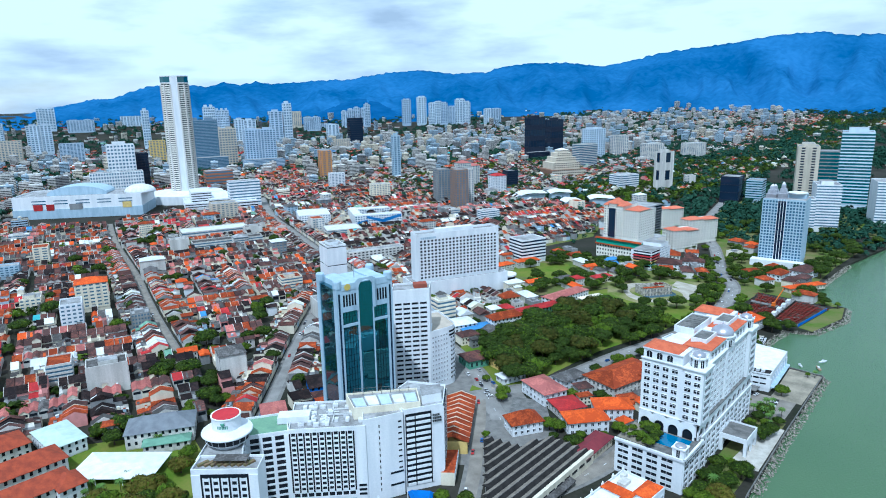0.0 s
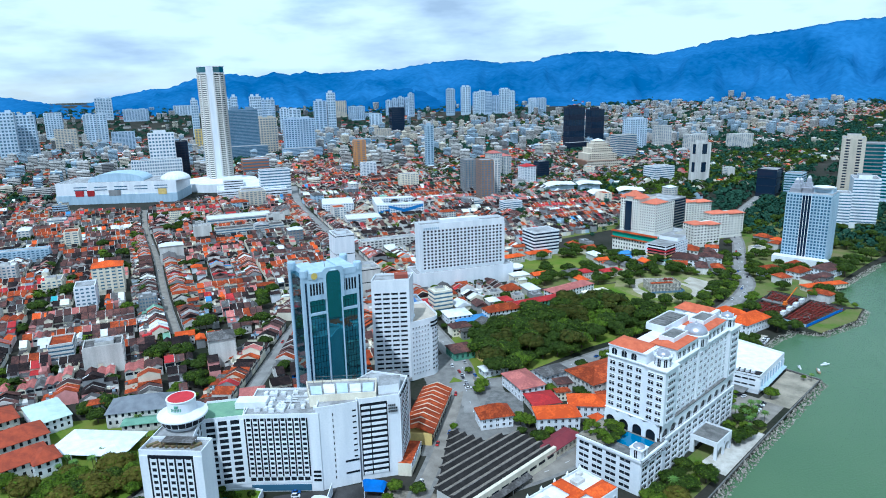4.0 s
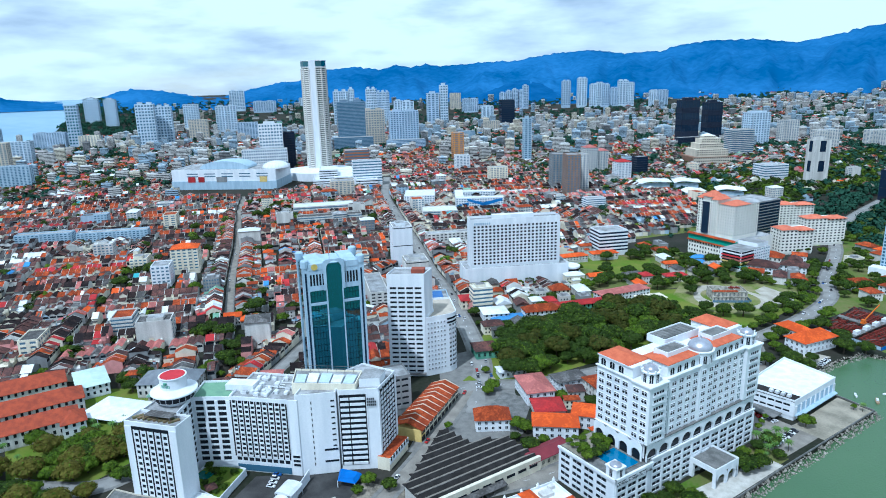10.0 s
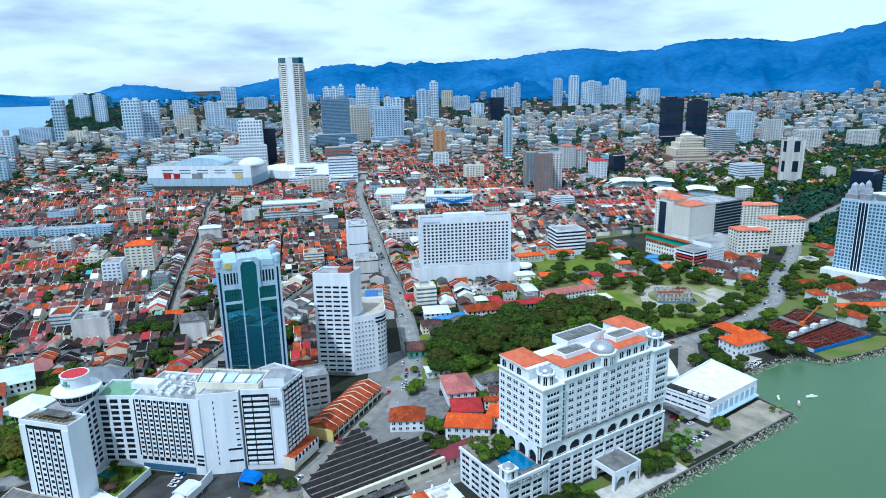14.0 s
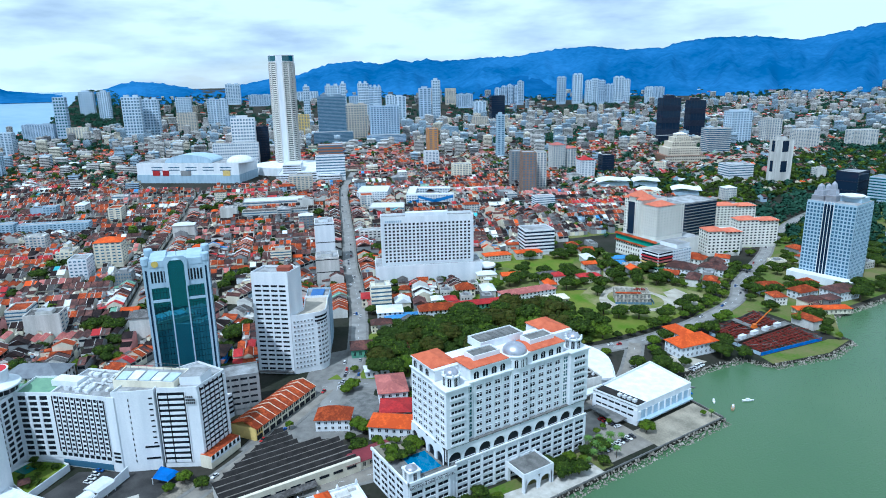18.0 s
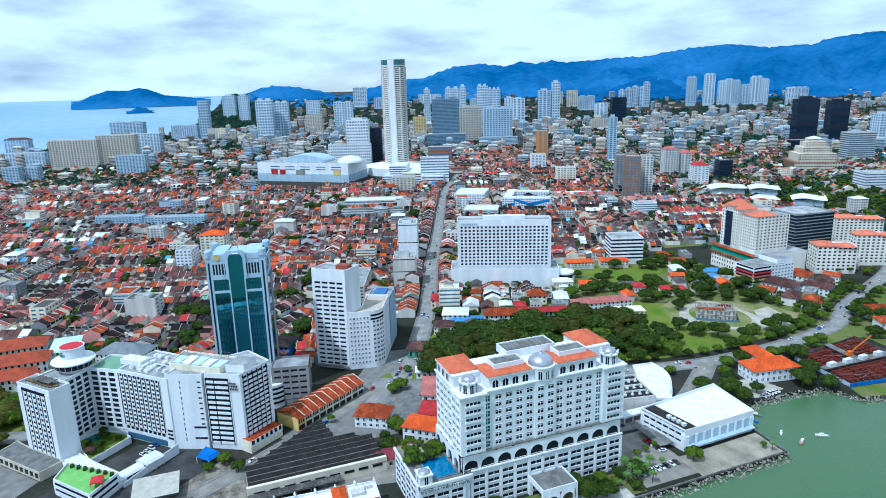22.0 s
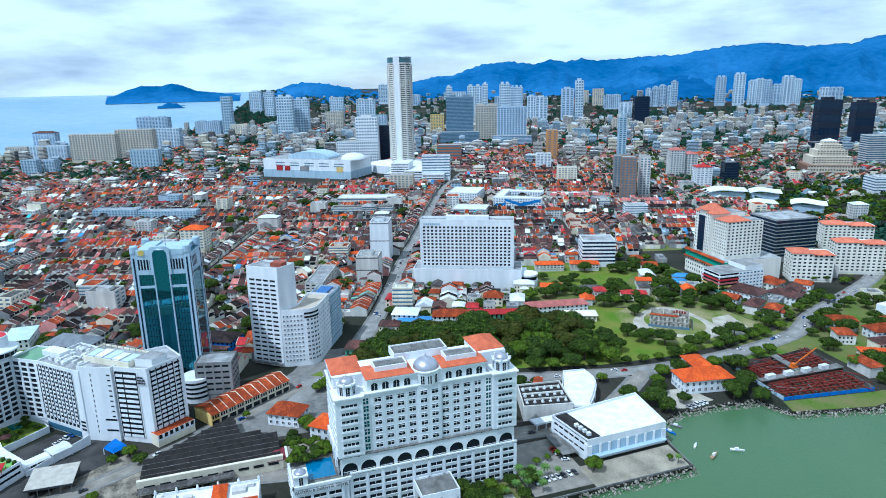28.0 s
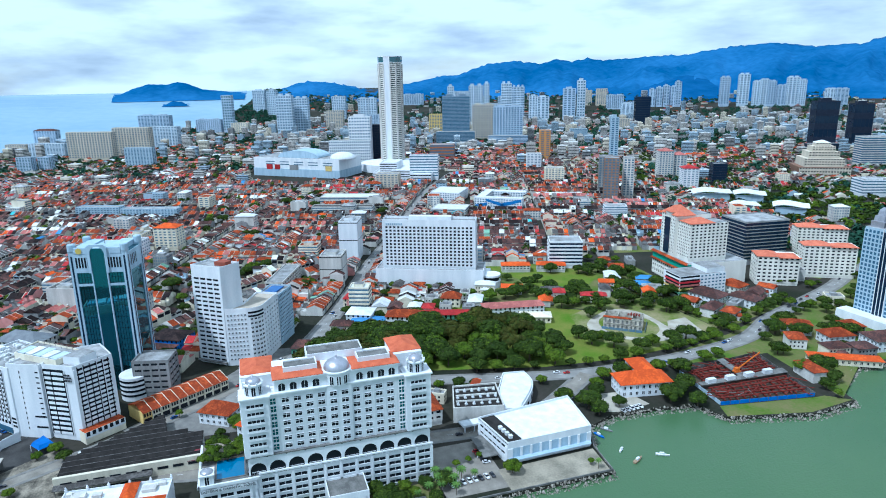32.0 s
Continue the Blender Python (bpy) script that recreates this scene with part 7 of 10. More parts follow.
def round_hall():
    T = thing("round_ended_hall", -165.0, 458.0, "low white hall with a fan-shaped roof and rounded end", "hall")
    claim(-163, 459, 22)
    c0 = (-145.5 + 165, 441.5 - 458)
    fan = [(-184 + 165, 463 - 458), c0]
    for k in range(13):
        t = k / 12
        fan.append((-139.5 + 165 - 42.5 * t - 4.0 * math.sin(math.pi * t) * (1 - t), 455.5 - 458 + 20.5 * t ** 0.85 + 6.5 * math.sin(math.pi * t)))
    g = Geo()
    g.prism(fan, 0, 6.6, 0, 0)
    part("wall", g, WHITE, T)
    cx_, cy_ = sum(p[0] for p in fan) / len(fan), sum(p[1] for p in fan) / len(fan)
    g = Geo()
    g.solid([(x, y, 6.6) for x, y in fan], [(cx_ + (x - cx_) * 0.86, cy_ + (y - cy_) * 0.86, 8.4) for x, y in fan])
    part("roof", g, ROOF_WH, T, "pale fan-shaped metal roof")
    g = Geo()
    parapet(g, [(cx_ + (x - cx_) * 1.05, cy_ + (y - cy_) * 1.05) for x, y in fan], 6.2, 1.3, 0.45)
    part("parapet", g, WHITE, T)
    for a, b in list(zip(fan[2:], fan[3:]))[::2]:
        am, bm_ = Vector(a), Vector(b)
        d_ = (bm_ - am).normalized()
        n_ = Vector((d_.y, -d_.x)) * 0.12
        g = Geo()
        p_, e_ = am.lerp(bm_, 0.15) + n_, am.lerp(bm_, 0.85) + n_
        g.beam((p_.x, p_.y, 2.8), (e_.x, e_.y, 2.8), 0.1, 2.6)
        part("window_bay", g, WIN, T)
    T2 = thing("terrace_block", -158.0, 436.0, "long low block with a dark terrace roof and white finials", "building")
    claim(-158, 436, 24)
    quad = [(-147.5 + 158, 417.5 - 436), (-141.5 + 158, 446 - 436), (-170 + 158, 452 - 436), (-174 + 158, 425.5 - 436)]
    g = Geo()
    g.prism(quad, 0, 8.4, 0, 1)
    parapet(g, quad, 8.4, 1.0, 0.6)
    part("wall", g, [WHITE2, DARKROOF], T2)
    Q = [Vector(p) for p in quad]
    for u in (0.3, 0.55, 0.8):
        g = Geo()
        p_, e_ = Q[0].lerp(Q[3], u), Q[1].lerp(Q[2], u)
        p_, e_ = p_.lerp(e_, 0.06), p_.lerp(e_, 0.94)
        g.beam((p_.x, p_.y, 8.9), (e_.x, e_.y, 8.9), 0.7, 0.9)
        part("terrace_wall", g, WHITE2, T2)
    g = Geo()
    g.prism([(-141 + 158, 418 - 436), (-134.5 + 158, 419 - 436), (-136.5 + 158, 445 - 436), (-141 + 158, 445.5 - 436)], 3.6, 4.6)
    part("canopy", g, ROOF_WH, T2, "long white canopy roof")
    for k in range(5):
        g = Geo()
        g.box(22.0, 22.5, -16 + 5.6 * k, -15.5 + 5.6 * k, 0, 3.6)
        part("canopy_post", g, WHITE, T2)
    vent = unit("roof_vent", WHITE, lambda g: (g.box(-0.7, 0.7, -0.7, 0.7, 0, 0.8), g.ring(0, 0, [(0.3, 0.8), (0.5, 1.4), (0.1, 2.4)], 8)))
    for i in range(3):
        for k in range(6):
            p_ = Q[0].lerp(Q[3], 0.18 + 0.28 * i).lerp(Q[1].lerp(Q[2], 0.18 + 0.28 * i), 0.1 + 0.16 * k)
            shared("roof_vent", vent, T2, pose(p_.x, p_.y, 8.4))
    midrise("old_shop_terrace", -148, 398, 26, 20, 9.5, "old grey-white shop terrace with a red tile roof", WHITE2, rot=92, cols=6, floors=2, roof="hip", roof_mat=ROOF_OR)


round_hall()


def warehouse():
    T = thing("warehouse", -160.0, 250.0, "old warehouse with dark corrugated saw-tooth roof ridges", "warehouse", rot=90)
    claim(-170, 250, 46)
    poly = [(-33, -12), (33, -12), (33, 13), (14, 20), (11, 39), (8, 39), (-33, 6)]
    g = Geo()
    g.prism(poly, 0, 6.0, 0, 1)
    part("wall", g, [WHITE2, DARKROOF], T)
    for k in range(10):
        y0 = -12 + 5.1 * k
        y1 = y0 + 5.1
        ym = (y0 + y1) / 2
        x0 = -33 + max(0.0, ym - 6) * 1.333
        x1 = 33 if ym < 13 else (33 - (ym - 13) * 2.7 if ym < 20 else 14 - (ym - 20) * 0.16)
        if x1 - x0 < 3:
            continue
        g = Geo()
        g.face([(x0, y0, 6.4), (x1, y0, 6.4), (x1, y0 + 1.7, 8.1), (x0 + 1, y0 + 1.7, 8.1)], 0)
        g.face([(x0 + 1, y0 + 1.7, 8.1), (x1, y0 + 1.7, 8.1), (x1, y0 + 3.4, 7.3), (x0 + 0.5, y0 + 3.4, 7.3)], 1)
        g.face([(x0 + 0.5, y0 + 3.4, 7.3), (x1, y0 + 3.4, 7.3), (x1, y1, 6.4), (x0, y1, 6.4)], 1)
        g.box(x0, x1, y0, y1, 6.01, 6.39, 0)
        g.face([(x1, y0, 6.4), (x1, y1, 6.4), (x1, y0 + 1.7, 8.1)], 0)
        g.face([(x0, y0, 6.4), (x0 + 1, y0 + 1.7, 8.1), (x0, y1, 6.4)], 0)
        g.box(x0, x1, y0 + 1.55, y0 + 1.85, 8.1, 8.25, 2)
        part("roof_ridge", g, [DARKROOF, SHEETT, ROOF_GR], T)
    g = Geo()
    g.box(-34, 34, -13.8, -12.01, 0, 7.6)
    part("end_wall", g, CREAM, T)
    for k in range(9):
        g = Geo()
        g.box(-31 + 7.2 * k, -26 + 7.2 * k, -13.95, -13.8, 3.4, 4.8)
        part("window_strip", g, WIN, T)
    g = Geo()
    g.solid([(-34, -17.5, 3.0), (10, -17.5, 3.0), (10, -13.8, 3.9), (-34, -13.8, 3.9)], [(-34, -17.5, 3.2), (10, -17.5, 3.2), (10, -13.8, 4.1), (-34, -13.8, 4.1)])
    part("lean_to_roof", g, ROOF_GR, T, "grey lean-to roof along the wall")
    for k in range(7):
        g = Geo()
        g.box(-33 + 7 * k, -32.7 + 7 * k, -17.3, -17.0, 0, 3.0)
        part("lean_to_post", g, CONCRETE, T)


warehouse()


def row_terrace():
    """A terrace of orange-roofed shop units beside the crossing."""
    T = thing("shop_terrace", -203.0, 249.0, "long yellow-ended shop terrace with rust orange tile roofs", "terrace", rot=124)
    claim(-221, 266, 30)
    n, w, d = 10, 5.6, 17.0
    for k in range(n):
        g = Geo()
        x0, x1 = k * w, (k + 1) * w - 0.25
        g.box(x0, x1, 0, d, 0, 7.0, 0)
        part("unit_wall", g, YELLOWP if k == 0 else CREAM, T)
        g = Geo()
        g.solid([(x0, -0.8, 6.9), (x1, -0.8, 6.9), (x1, d / 2, 10.2), (x0, d / 2, 10.2)], [(x0, -0.8, 7.1), (x1, -0.8, 7.1), (x1, d / 2, 10.4), (x0, d / 2, 10.4)])
        g.solid([(x0, d / 2, 10.2), (x1, d / 2, 10.2), (x1, d + 0.8, 6.9), (x0, d + 0.8, 6.9)], [(x0, d / 2, 10.4), (x1, d / 2, 10.4), (x1, d + 0.8, 7.1), (x0, d + 0.8, 7.1)])
        part("roof", g, ROOF_OR, T)
        g = Geo()
        g.solid([(x1, -0.9, 7.0), (x1 + 0.25, -0.9, 7.0), (x1 + 0.25, d + 0.9, 7.0), (x1, d + 0.9, 7.0)], [(x1, d / 2 - 0.2, 10.9), (x1 + 0.25, d / 2 - 0.2, 10.9), (x1 + 0.25, d / 2 + 0.2, 10.9), (x1, d / 2 + 0.2, 10.9)])
        part("party_wall", g, CREAM, T)
        g = Geo()
        for j in range(3):
            g.box(x0 + 0.6 + 1.6 * j, x0 + 1.6 + 1.6 * j, -0.1, 0.05, 4.2, 6.2)
        g.box(x0 + 0.5, x1 - 0.5, -0.1, 0.05, 0.3, 3.0)
        part("shutters", g, WIN, T)


row_terrace()


def house(name, x, y, w, d, h, rot, label, wall=WHITE2, roof=ROOF_OR, rise=None, category="house", over=0.9, cols=4):
    T = thing(name, x, y, label, category, rot=rot)
    claim(x, y, max(w, d) * 0.6)
    g = Geo()
    g.box(-w / 2, w / 2, -d / 2, d / 2, 0, h)
    part("wall", g, wall, T)
    g = Geo()
    g.hip(-w / 2, w / 2, -d / 2, d / 2, h + 0.26, h + (rise or min(w, d) * 0.28), over)
    part("roof", g, roof, T)
    fl = max(1, int(h / 3.5))
    for a, b in (((-w / 2, -d / 2), (w / 2, -d / 2)), ((w / 2, -d / 2), (w / 2, d / 2)), ((-w / 2, d / 2), (-w / 2, -d / 2))):
        L = (Vector(b) - Vector(a)).length
        facade(T, a, b, 0.6, h - 0.2, fl, max(2, int(L / 3.6)), wall, WIN, "single" if x > -300 else "grid", 0.55, 0.4, 0.12, joined=x <= -300)
    return T


house("villa", -195, 291, 19, 13, 7, 58, "white villa with a rust red tiled hip roof", WHITE, ROOF_OR, 5.5)
house("pink_house", -209, 335, 17, 25, 8, 68, "white house with a faded pink tiled roof", WHITE, ROOF_PK, 3.6)
house("red_shed", -187, 326, 17, 16, 5.5, 60, "low shed with bright red metal roof", WHITE2, ROOF_RED, 2.8)
house("orange_house", -168, 314, 24, 14, 8, 50, "white house with a bright orange tiled roof", WHITE, TERRA, 4.5)
house("orange_house", -163, 338, 22, 14, 8, 40, "white house with a bright orange tiled roof", WHITE, TERRA, 4.5)
house("white_shop", -205, 360, 20, 12, 7, 75, "white flat-fronted shop with a grey roof", WHITE, ROOF_GR, 1.6)
house("red_roof_terrace", -178, 384, 48, 26, 8, 75, "broad rust red tiled roofs of an old terrace", WHITE2, ROOF_OR, 5.0)
house("maroon_shed", -152, 292, 10, 30, 5, 0, "low shed with a maroon metal roof", CREAM, surf("maroon_roof_sheet", (0.20, 0.04, 0.05), (0.14, 0.03, 0.04), 0.6), 2.6)
house("yellow_house", -259, 364, 26, 12, 7, 75, "yellow two-storey house with a dark red roof", YELLOWP, surf("dark_red_tile", (0.24, 0.05, 0.05), (0.16, 0.04, 0.04), 0.8), 4)
house("green_shed", -277, 348, 16, 16, 6, 68, "green walled shed with a brown gable roof", GREENP, ROOF_BR, 4)
house("petrol_canopy", -240, 342, 18, 9, 4.5, 70, "small petrol station with white and orange canopy", WHITE, ROOF_WH, 0.9)
house("blue_house", -327, 254, 26, 20, 7, 60, "bright blue courtyard mansion with dark tiled roofs", BLUEP, ROOF_DK, 4.5)
house("blue_house", -312, 246, 26, 9, 5, 60, "blue walled hall with a grey-brown roof", BLUEP, ROOF_BR, 2.6)
house("red_roof_hall", -365, 402, 22, 16, 8, 65, "cream hall with a red metal roof", CREAM, ROOF_RED, 3.4)
house("long_red_hall", -303, 468, 52, 11, 6.5, 72, "long low hall with a bright red roof and green walls", GREENP, ROOF_RED, 2.8)
house("red_tile_house", -308, 430, 30, 13, 8, 68, "white house with a rust red tile roof", WHITE, ROOF_OR, 4.5)
house("white_workshop", -330, 398, 20, 18, 7, 65, "white workshop with pale blue awnings", WHITE, ROOF_WH, 2)
house("blue_awning_shed", -318, 402, 26, 12, 4, 65, "low shed with a pale blue roof", WHITE2, ROOF_BL, 1.2)
house("long_white_hall", -303, 520, 50, 14, 7, 80, "long white school hall with a pink metal roof", WHITE, ROOF_PK, 3)
house("old_bungalow", -338, 478, 16, 12, 8, 65, "small brick bungalow with a red hip roof", CREAM, ROOF_OR, 5)
house("cream_hall", -280, 530, 24, 12, 5, 70, "low cream building with domed roofs", CREAM, CREAM, 2)
house("orange_mansion", -148, 540, 32, 16, 8.5, 80, "white seaside mansion with bright orange tiled roofs", WHITE, TERRA, 5.5)
house("orange_mansion_wing", -166, 552, 12, 24, 6.5, 80, "white side wing with bright orange tiled roof", WHITE, TERRA, 4)
house("brown_villa", -150, 740, 26, 18, 8, 80, "white villa with brown tiled hip roof", WHITE, ROOF_BR, 5)
house("white_villa", -168, 715, 20, 14, 7, 80, "white villa with a rust red roof", WHITE, ROOF_OR, 4.5)
house("long_orange_shed", -138, 690, 44, 9, 4.5, 60, "long low shed with an orange roof by the shore", CREAM, TERRA, 2)
house("brown_roof_house", -275, 690, 30, 20, 7, 20, "white house with brown tiled roofs", WHITE, ROOF_BR, 5)
house("brown_roof_house", -255, 712, 24, 14, 7, 20, "white house with brown tiled roof", WHITE, ROOF_BR, 4.5)
house("red_roof_house", -285, 725, 20, 16, 8, 20, "house with a dark red roof", WHITE2, ROOF_OR, 5)
RUST = surf("rust_red_roof", (0.36, 0.075, 0.035), (0.22, 0.050, 0.030), 0.8, 0.3, 2, 0.3)
house("school_wing", -397, 62, 66, 20, 9, 90, "long school wing with a rust red tiled roof and galleries", WHITE2, RUST, 5.5)
house("school_wing", -363, 68, 68, 19, 9.5, 90, "long school wing with a rust red tiled roof and galleries", WHITE2, RUST, 5.5)
house("school_wing", -337, 64, 66, 17, 9, 90, "front school wing with a rust red tiled roof", WHITE2, RUST, 5.0)
house("school_gable", -331, 94, 15, 12, 8.5, 0, "white school end bay with a rust red roof", WHITE, RUST, 4.6)
house("pale_green_hall", -386, 109, 18, 30, 8, 90, "white hall with a pale green sheet roof", WHITE, surf("pale_green_sheet", (0.50, 0.60, 0.55), (0.40, 0.50, 0.46), 0.6), 2)
house("grey_mansion", -352, 152, 36, 20, 9, 58, "grand pale mansion with grey hip roofs and verandah", WHITE2, surf("slate_grey_roof", (0.20, 0.22, 0.24), (0.14, 0.15, 0.17), 0.8), 6)
house("green_verandah", -338, 148, 24, 9, 5, 58, "low verandah with a pale green roof", WHITE2, ROOF_GN, 1.5)
house("brown_gate_house", -325, 180, 20, 14, 7, 60, "house with a brown tiled roof", WHITE2, ROOF_BR, 4.5)
house("pink_roof_house", -318, 205, 14, 20, 7, 60, "white house with a pale pink roof", WHITE, ROOF_PK, 4)

def old_wing():
    T = thing("hotel_old_wing", -115, 248, "white flat-roofed hotel wing with small orange tiled roofs", "hotel", rot=85)
    claim(-115, 248, 27)
    g = Geo()
    g.box(-23, 23, -11, 11, 0, 10, 0, 1)
    parapet(g, [(-23, -11), (23, -11), (23, 11), (-23, 11)], 10, 1.1)
    part("wall", g, [WHITE, ROOF_WH], T)
    for x0, x1, y0, y1 in ((-20, 2, -9.5, -1), (3, 8.5, -4, 10), (9, 22, -10, -3)):
        g = Geo()
        g.box(x0, x1, y0, y1, 10, 11.2, 1)
        g.hip(x0, x1, y0, y1, 11.5, 13.6, 0.6, 0)
        part("roof", g, [TERRA, WHITE], T, "small orange tiled roof")
    for x, y, w in ((-16, 6, 3), (-8, 5, 2), (14, 5, 3), (19, 8, 1.6), (-20, 8, 1.6)):
        g = Geo()
        g.box(x - w, x + w, y - w * 0.7, y + w * 0.7, 10, 11.6)
        part("roof_house", g, WHITE2, T)
    fin = unit("finial", WHITE, lambda g: (g.box(-0.5, 0.5, -0.5, 0.5, 11.1, 12.2), g.ring(0, 0, [(0.3, 12.2), (0.45, 12.7), (0.1, 13.3)], 8)))
    for k in range(6):
        shared("finial", fin, T, pose(-22.5 + 9 * k, 10.6, 0))
    facade(T, (-23, -11), (23, -11), 1, 9, 2, 10, WHITE, WIN, "single", 0.5, 0.4, 0.15)
    facade(T, (-23, 11), (-23, -11), 1, 9, 2, 5, WHITE, WIN, "single", 0.5, 0.4, 0.15)


old_wing()


def lane_shed():
    T = thing("lane_shed", -169.5, 176.0, "open-fronted shed with a pale corrugated roof and dark fascia", "shed", rot=88)
    claim(-169.5, 176, 13)
    g = Geo()
    g.solid([(-10.5, -8.8, 5.0), (10.5, -8.8, 5.0), (10.5, 8.6, 6.3), (-10.5, 8.6, 6.3)], [(-10.5, -8.8, 5.2), (10.5, -8.8, 5.2), (10.5, 8.6, 6.5), (-10.5, 8.6, 6.5)])
    part("roof", g, surf("dusty_pale_sheet", (0.46, 0.44, 0.39), (0.33, 0.31, 0.27), 0.75, 0.3, 2, 0.3), T)
    g = Geo()
    g.box(-10.5, 10.5, -9.0, -8.8, 4.3, 5.3)
    part("fascia", g, NAVY_INK, T)
    g = Geo()
    g.box(-10, 10, 7.8, 8.2, 0, 6.2)
    g.box(-10.2, -9.9, -6, 8.2, 0, 5.1)
    part("wall", g, CONCRETE, T)
    for k in range(5):
        g = Geo()
        g.box(-10 + 4.9 * k, -9.75 + 4.9 * k, -8.4, -8.1, 0, 5.0)
        part("post", g, CONCRETE, T)


lane_shed()


midrise("striped_roof_terrace", -409, 569, 28, 12, 7, "shop terrace with an orange and white striped roof", WHITE2, rot=72, cols=8, floors=2, roof="hip", roof_mat=TERRA)
midrise("striped_roof_terrace", -398, 602, 28, 12, 7, "shop terrace with an orange and white striped roof", WHITE2, rot=65, cols=8, floors=2, roof="hip", roof_mat=TERRA)


def marquee():
    g = Geo()
    T = thing("marquee", -333, 120, "large white event tent roof on the lawn", "tent", rot=40)
    claim(-333, 120, 24)
    g.hip(-22, 22, -13, 13, 4.3, 5.6, 0.0)
    part("canvas", g, ROOF_WH, T)
    for x in (-21, -7, 7, 21):
        for y in (-12.5, 12.5):
            g = Geo()
            g.box(x - 0.15, x + 0.15, y - 0.15, y + 0.15, 0, 4.1)
            part("pole", g, WHITE, T)


marquee()


def ruin():
    T = thing("ruined_mansion", -247, 590, "roofless ruined mansion with grey walls and blue hoarding", "ruin", rot=52)
    claim(-247, 590, 22)
    old = surf("mouldy_old_plaster", (0.60, 0.56, 0.49), (0.24, 0.23, 0.20), 0.9, 0.4, 2)
    W, D = 28.8, 18
    pan = Geo()
    arch_panel(pan, 3.2, 4.4, 1.5, 3.2, 0.4)
    pm = pan.mesh("arch_bay", [old])
    for k in range(9):
        for z in (0, 4.4):
            shared("arch_bay", pm, T, pose(-W / 2 + 1.6 + 3.2 * k, -D / 2, z))
    for k in range(5):
        for z in (0, 4.4):
            shared("arch_bay", pm, T, pose(W / 2, -D / 2 + 1.9 + 3.6 * k, z, 0, 0, 90))
            shared("arch_bay", pm, T, pose(-W / 2, D / 2 - 1.9 - 3.6 * k, z, 0, 0, -90))
    for x0, x1, y0, y1, z in ((-W / 2, W / 2, D / 2 - 0.4, D / 2, 8.2), (-5, -4.5, -D / 2, D / 2, 7.5), (6, 6.5, -D / 2, D / 2, 8.0), (-W / 2 + 2, W / 2 - 3, 0, 0.4, 6.5)):
        g = Geo()
        g.box(x0, x1, y0, y1, 0, z)
        part("inner_wall", g, old, T)
    g = Geo()
    g.hip(-W / 2, 6, -D / 2, -D / 2 + 2.6, 9.0, 9.8, 0.5)
    part("remaining_roof", g, ROOF_OR, T)
    g = Geo()
    g.box(-W / 2 - 0.5, W / 2 + 0.5, -D / 2 - 0.5, -D / 2 + 0.1, 8.75, 9.0)
    g.box(-W / 2 - 0.4, W / 2 + 0.4, -D / 2 - 0.4, -D / 2 + 0.1, 4.25, 4.6)
    part("cornice", g, old, T)
    # Grey sheet behind the front arches stands in for the shade indoors.
    g = Geo()
    g.box(-W / 2 + 0.5, W / 2 - 0.5, -D / 2 + 0.7, -D / 2 + 0.9, 0.2, 8.4)
    part("dark_interior", g, GREYW, T)
    g = Geo()
    for k in range(5):
        g.box(W / 2 - 12 + 2 * k, W / 2 - 10.6 + 2 * k, 2, 5 + k % 3, 8.0, 8.6 + 0.7 * (k % 2))
    part("broken_roof_beam", g, STEEL, T)
    blue = surf("faded_blue_hoarding", (0.08, 0.17, 0.27), (0.14, 0.20, 0.25), 0.7, 0.3, 1)
    for x, y, w, a in [(-12.8 + 5.1 * k, -D / 2 - 3.0, 4.8, 0) for k in range(6)] + [(W / 2 + 2.5, -9.5 + 4.9 * k, 4.6, 90) for k in range(5)]:
        g = Geo()
        g.box(-w / 2, w / 2, -0.08, 0.08, 0, 2.0)
        ob = part("hoarding_panel", g, blue, T)
        ob.matrix_basis = pose(x, y, 0, 0, 0, a)


ruin()


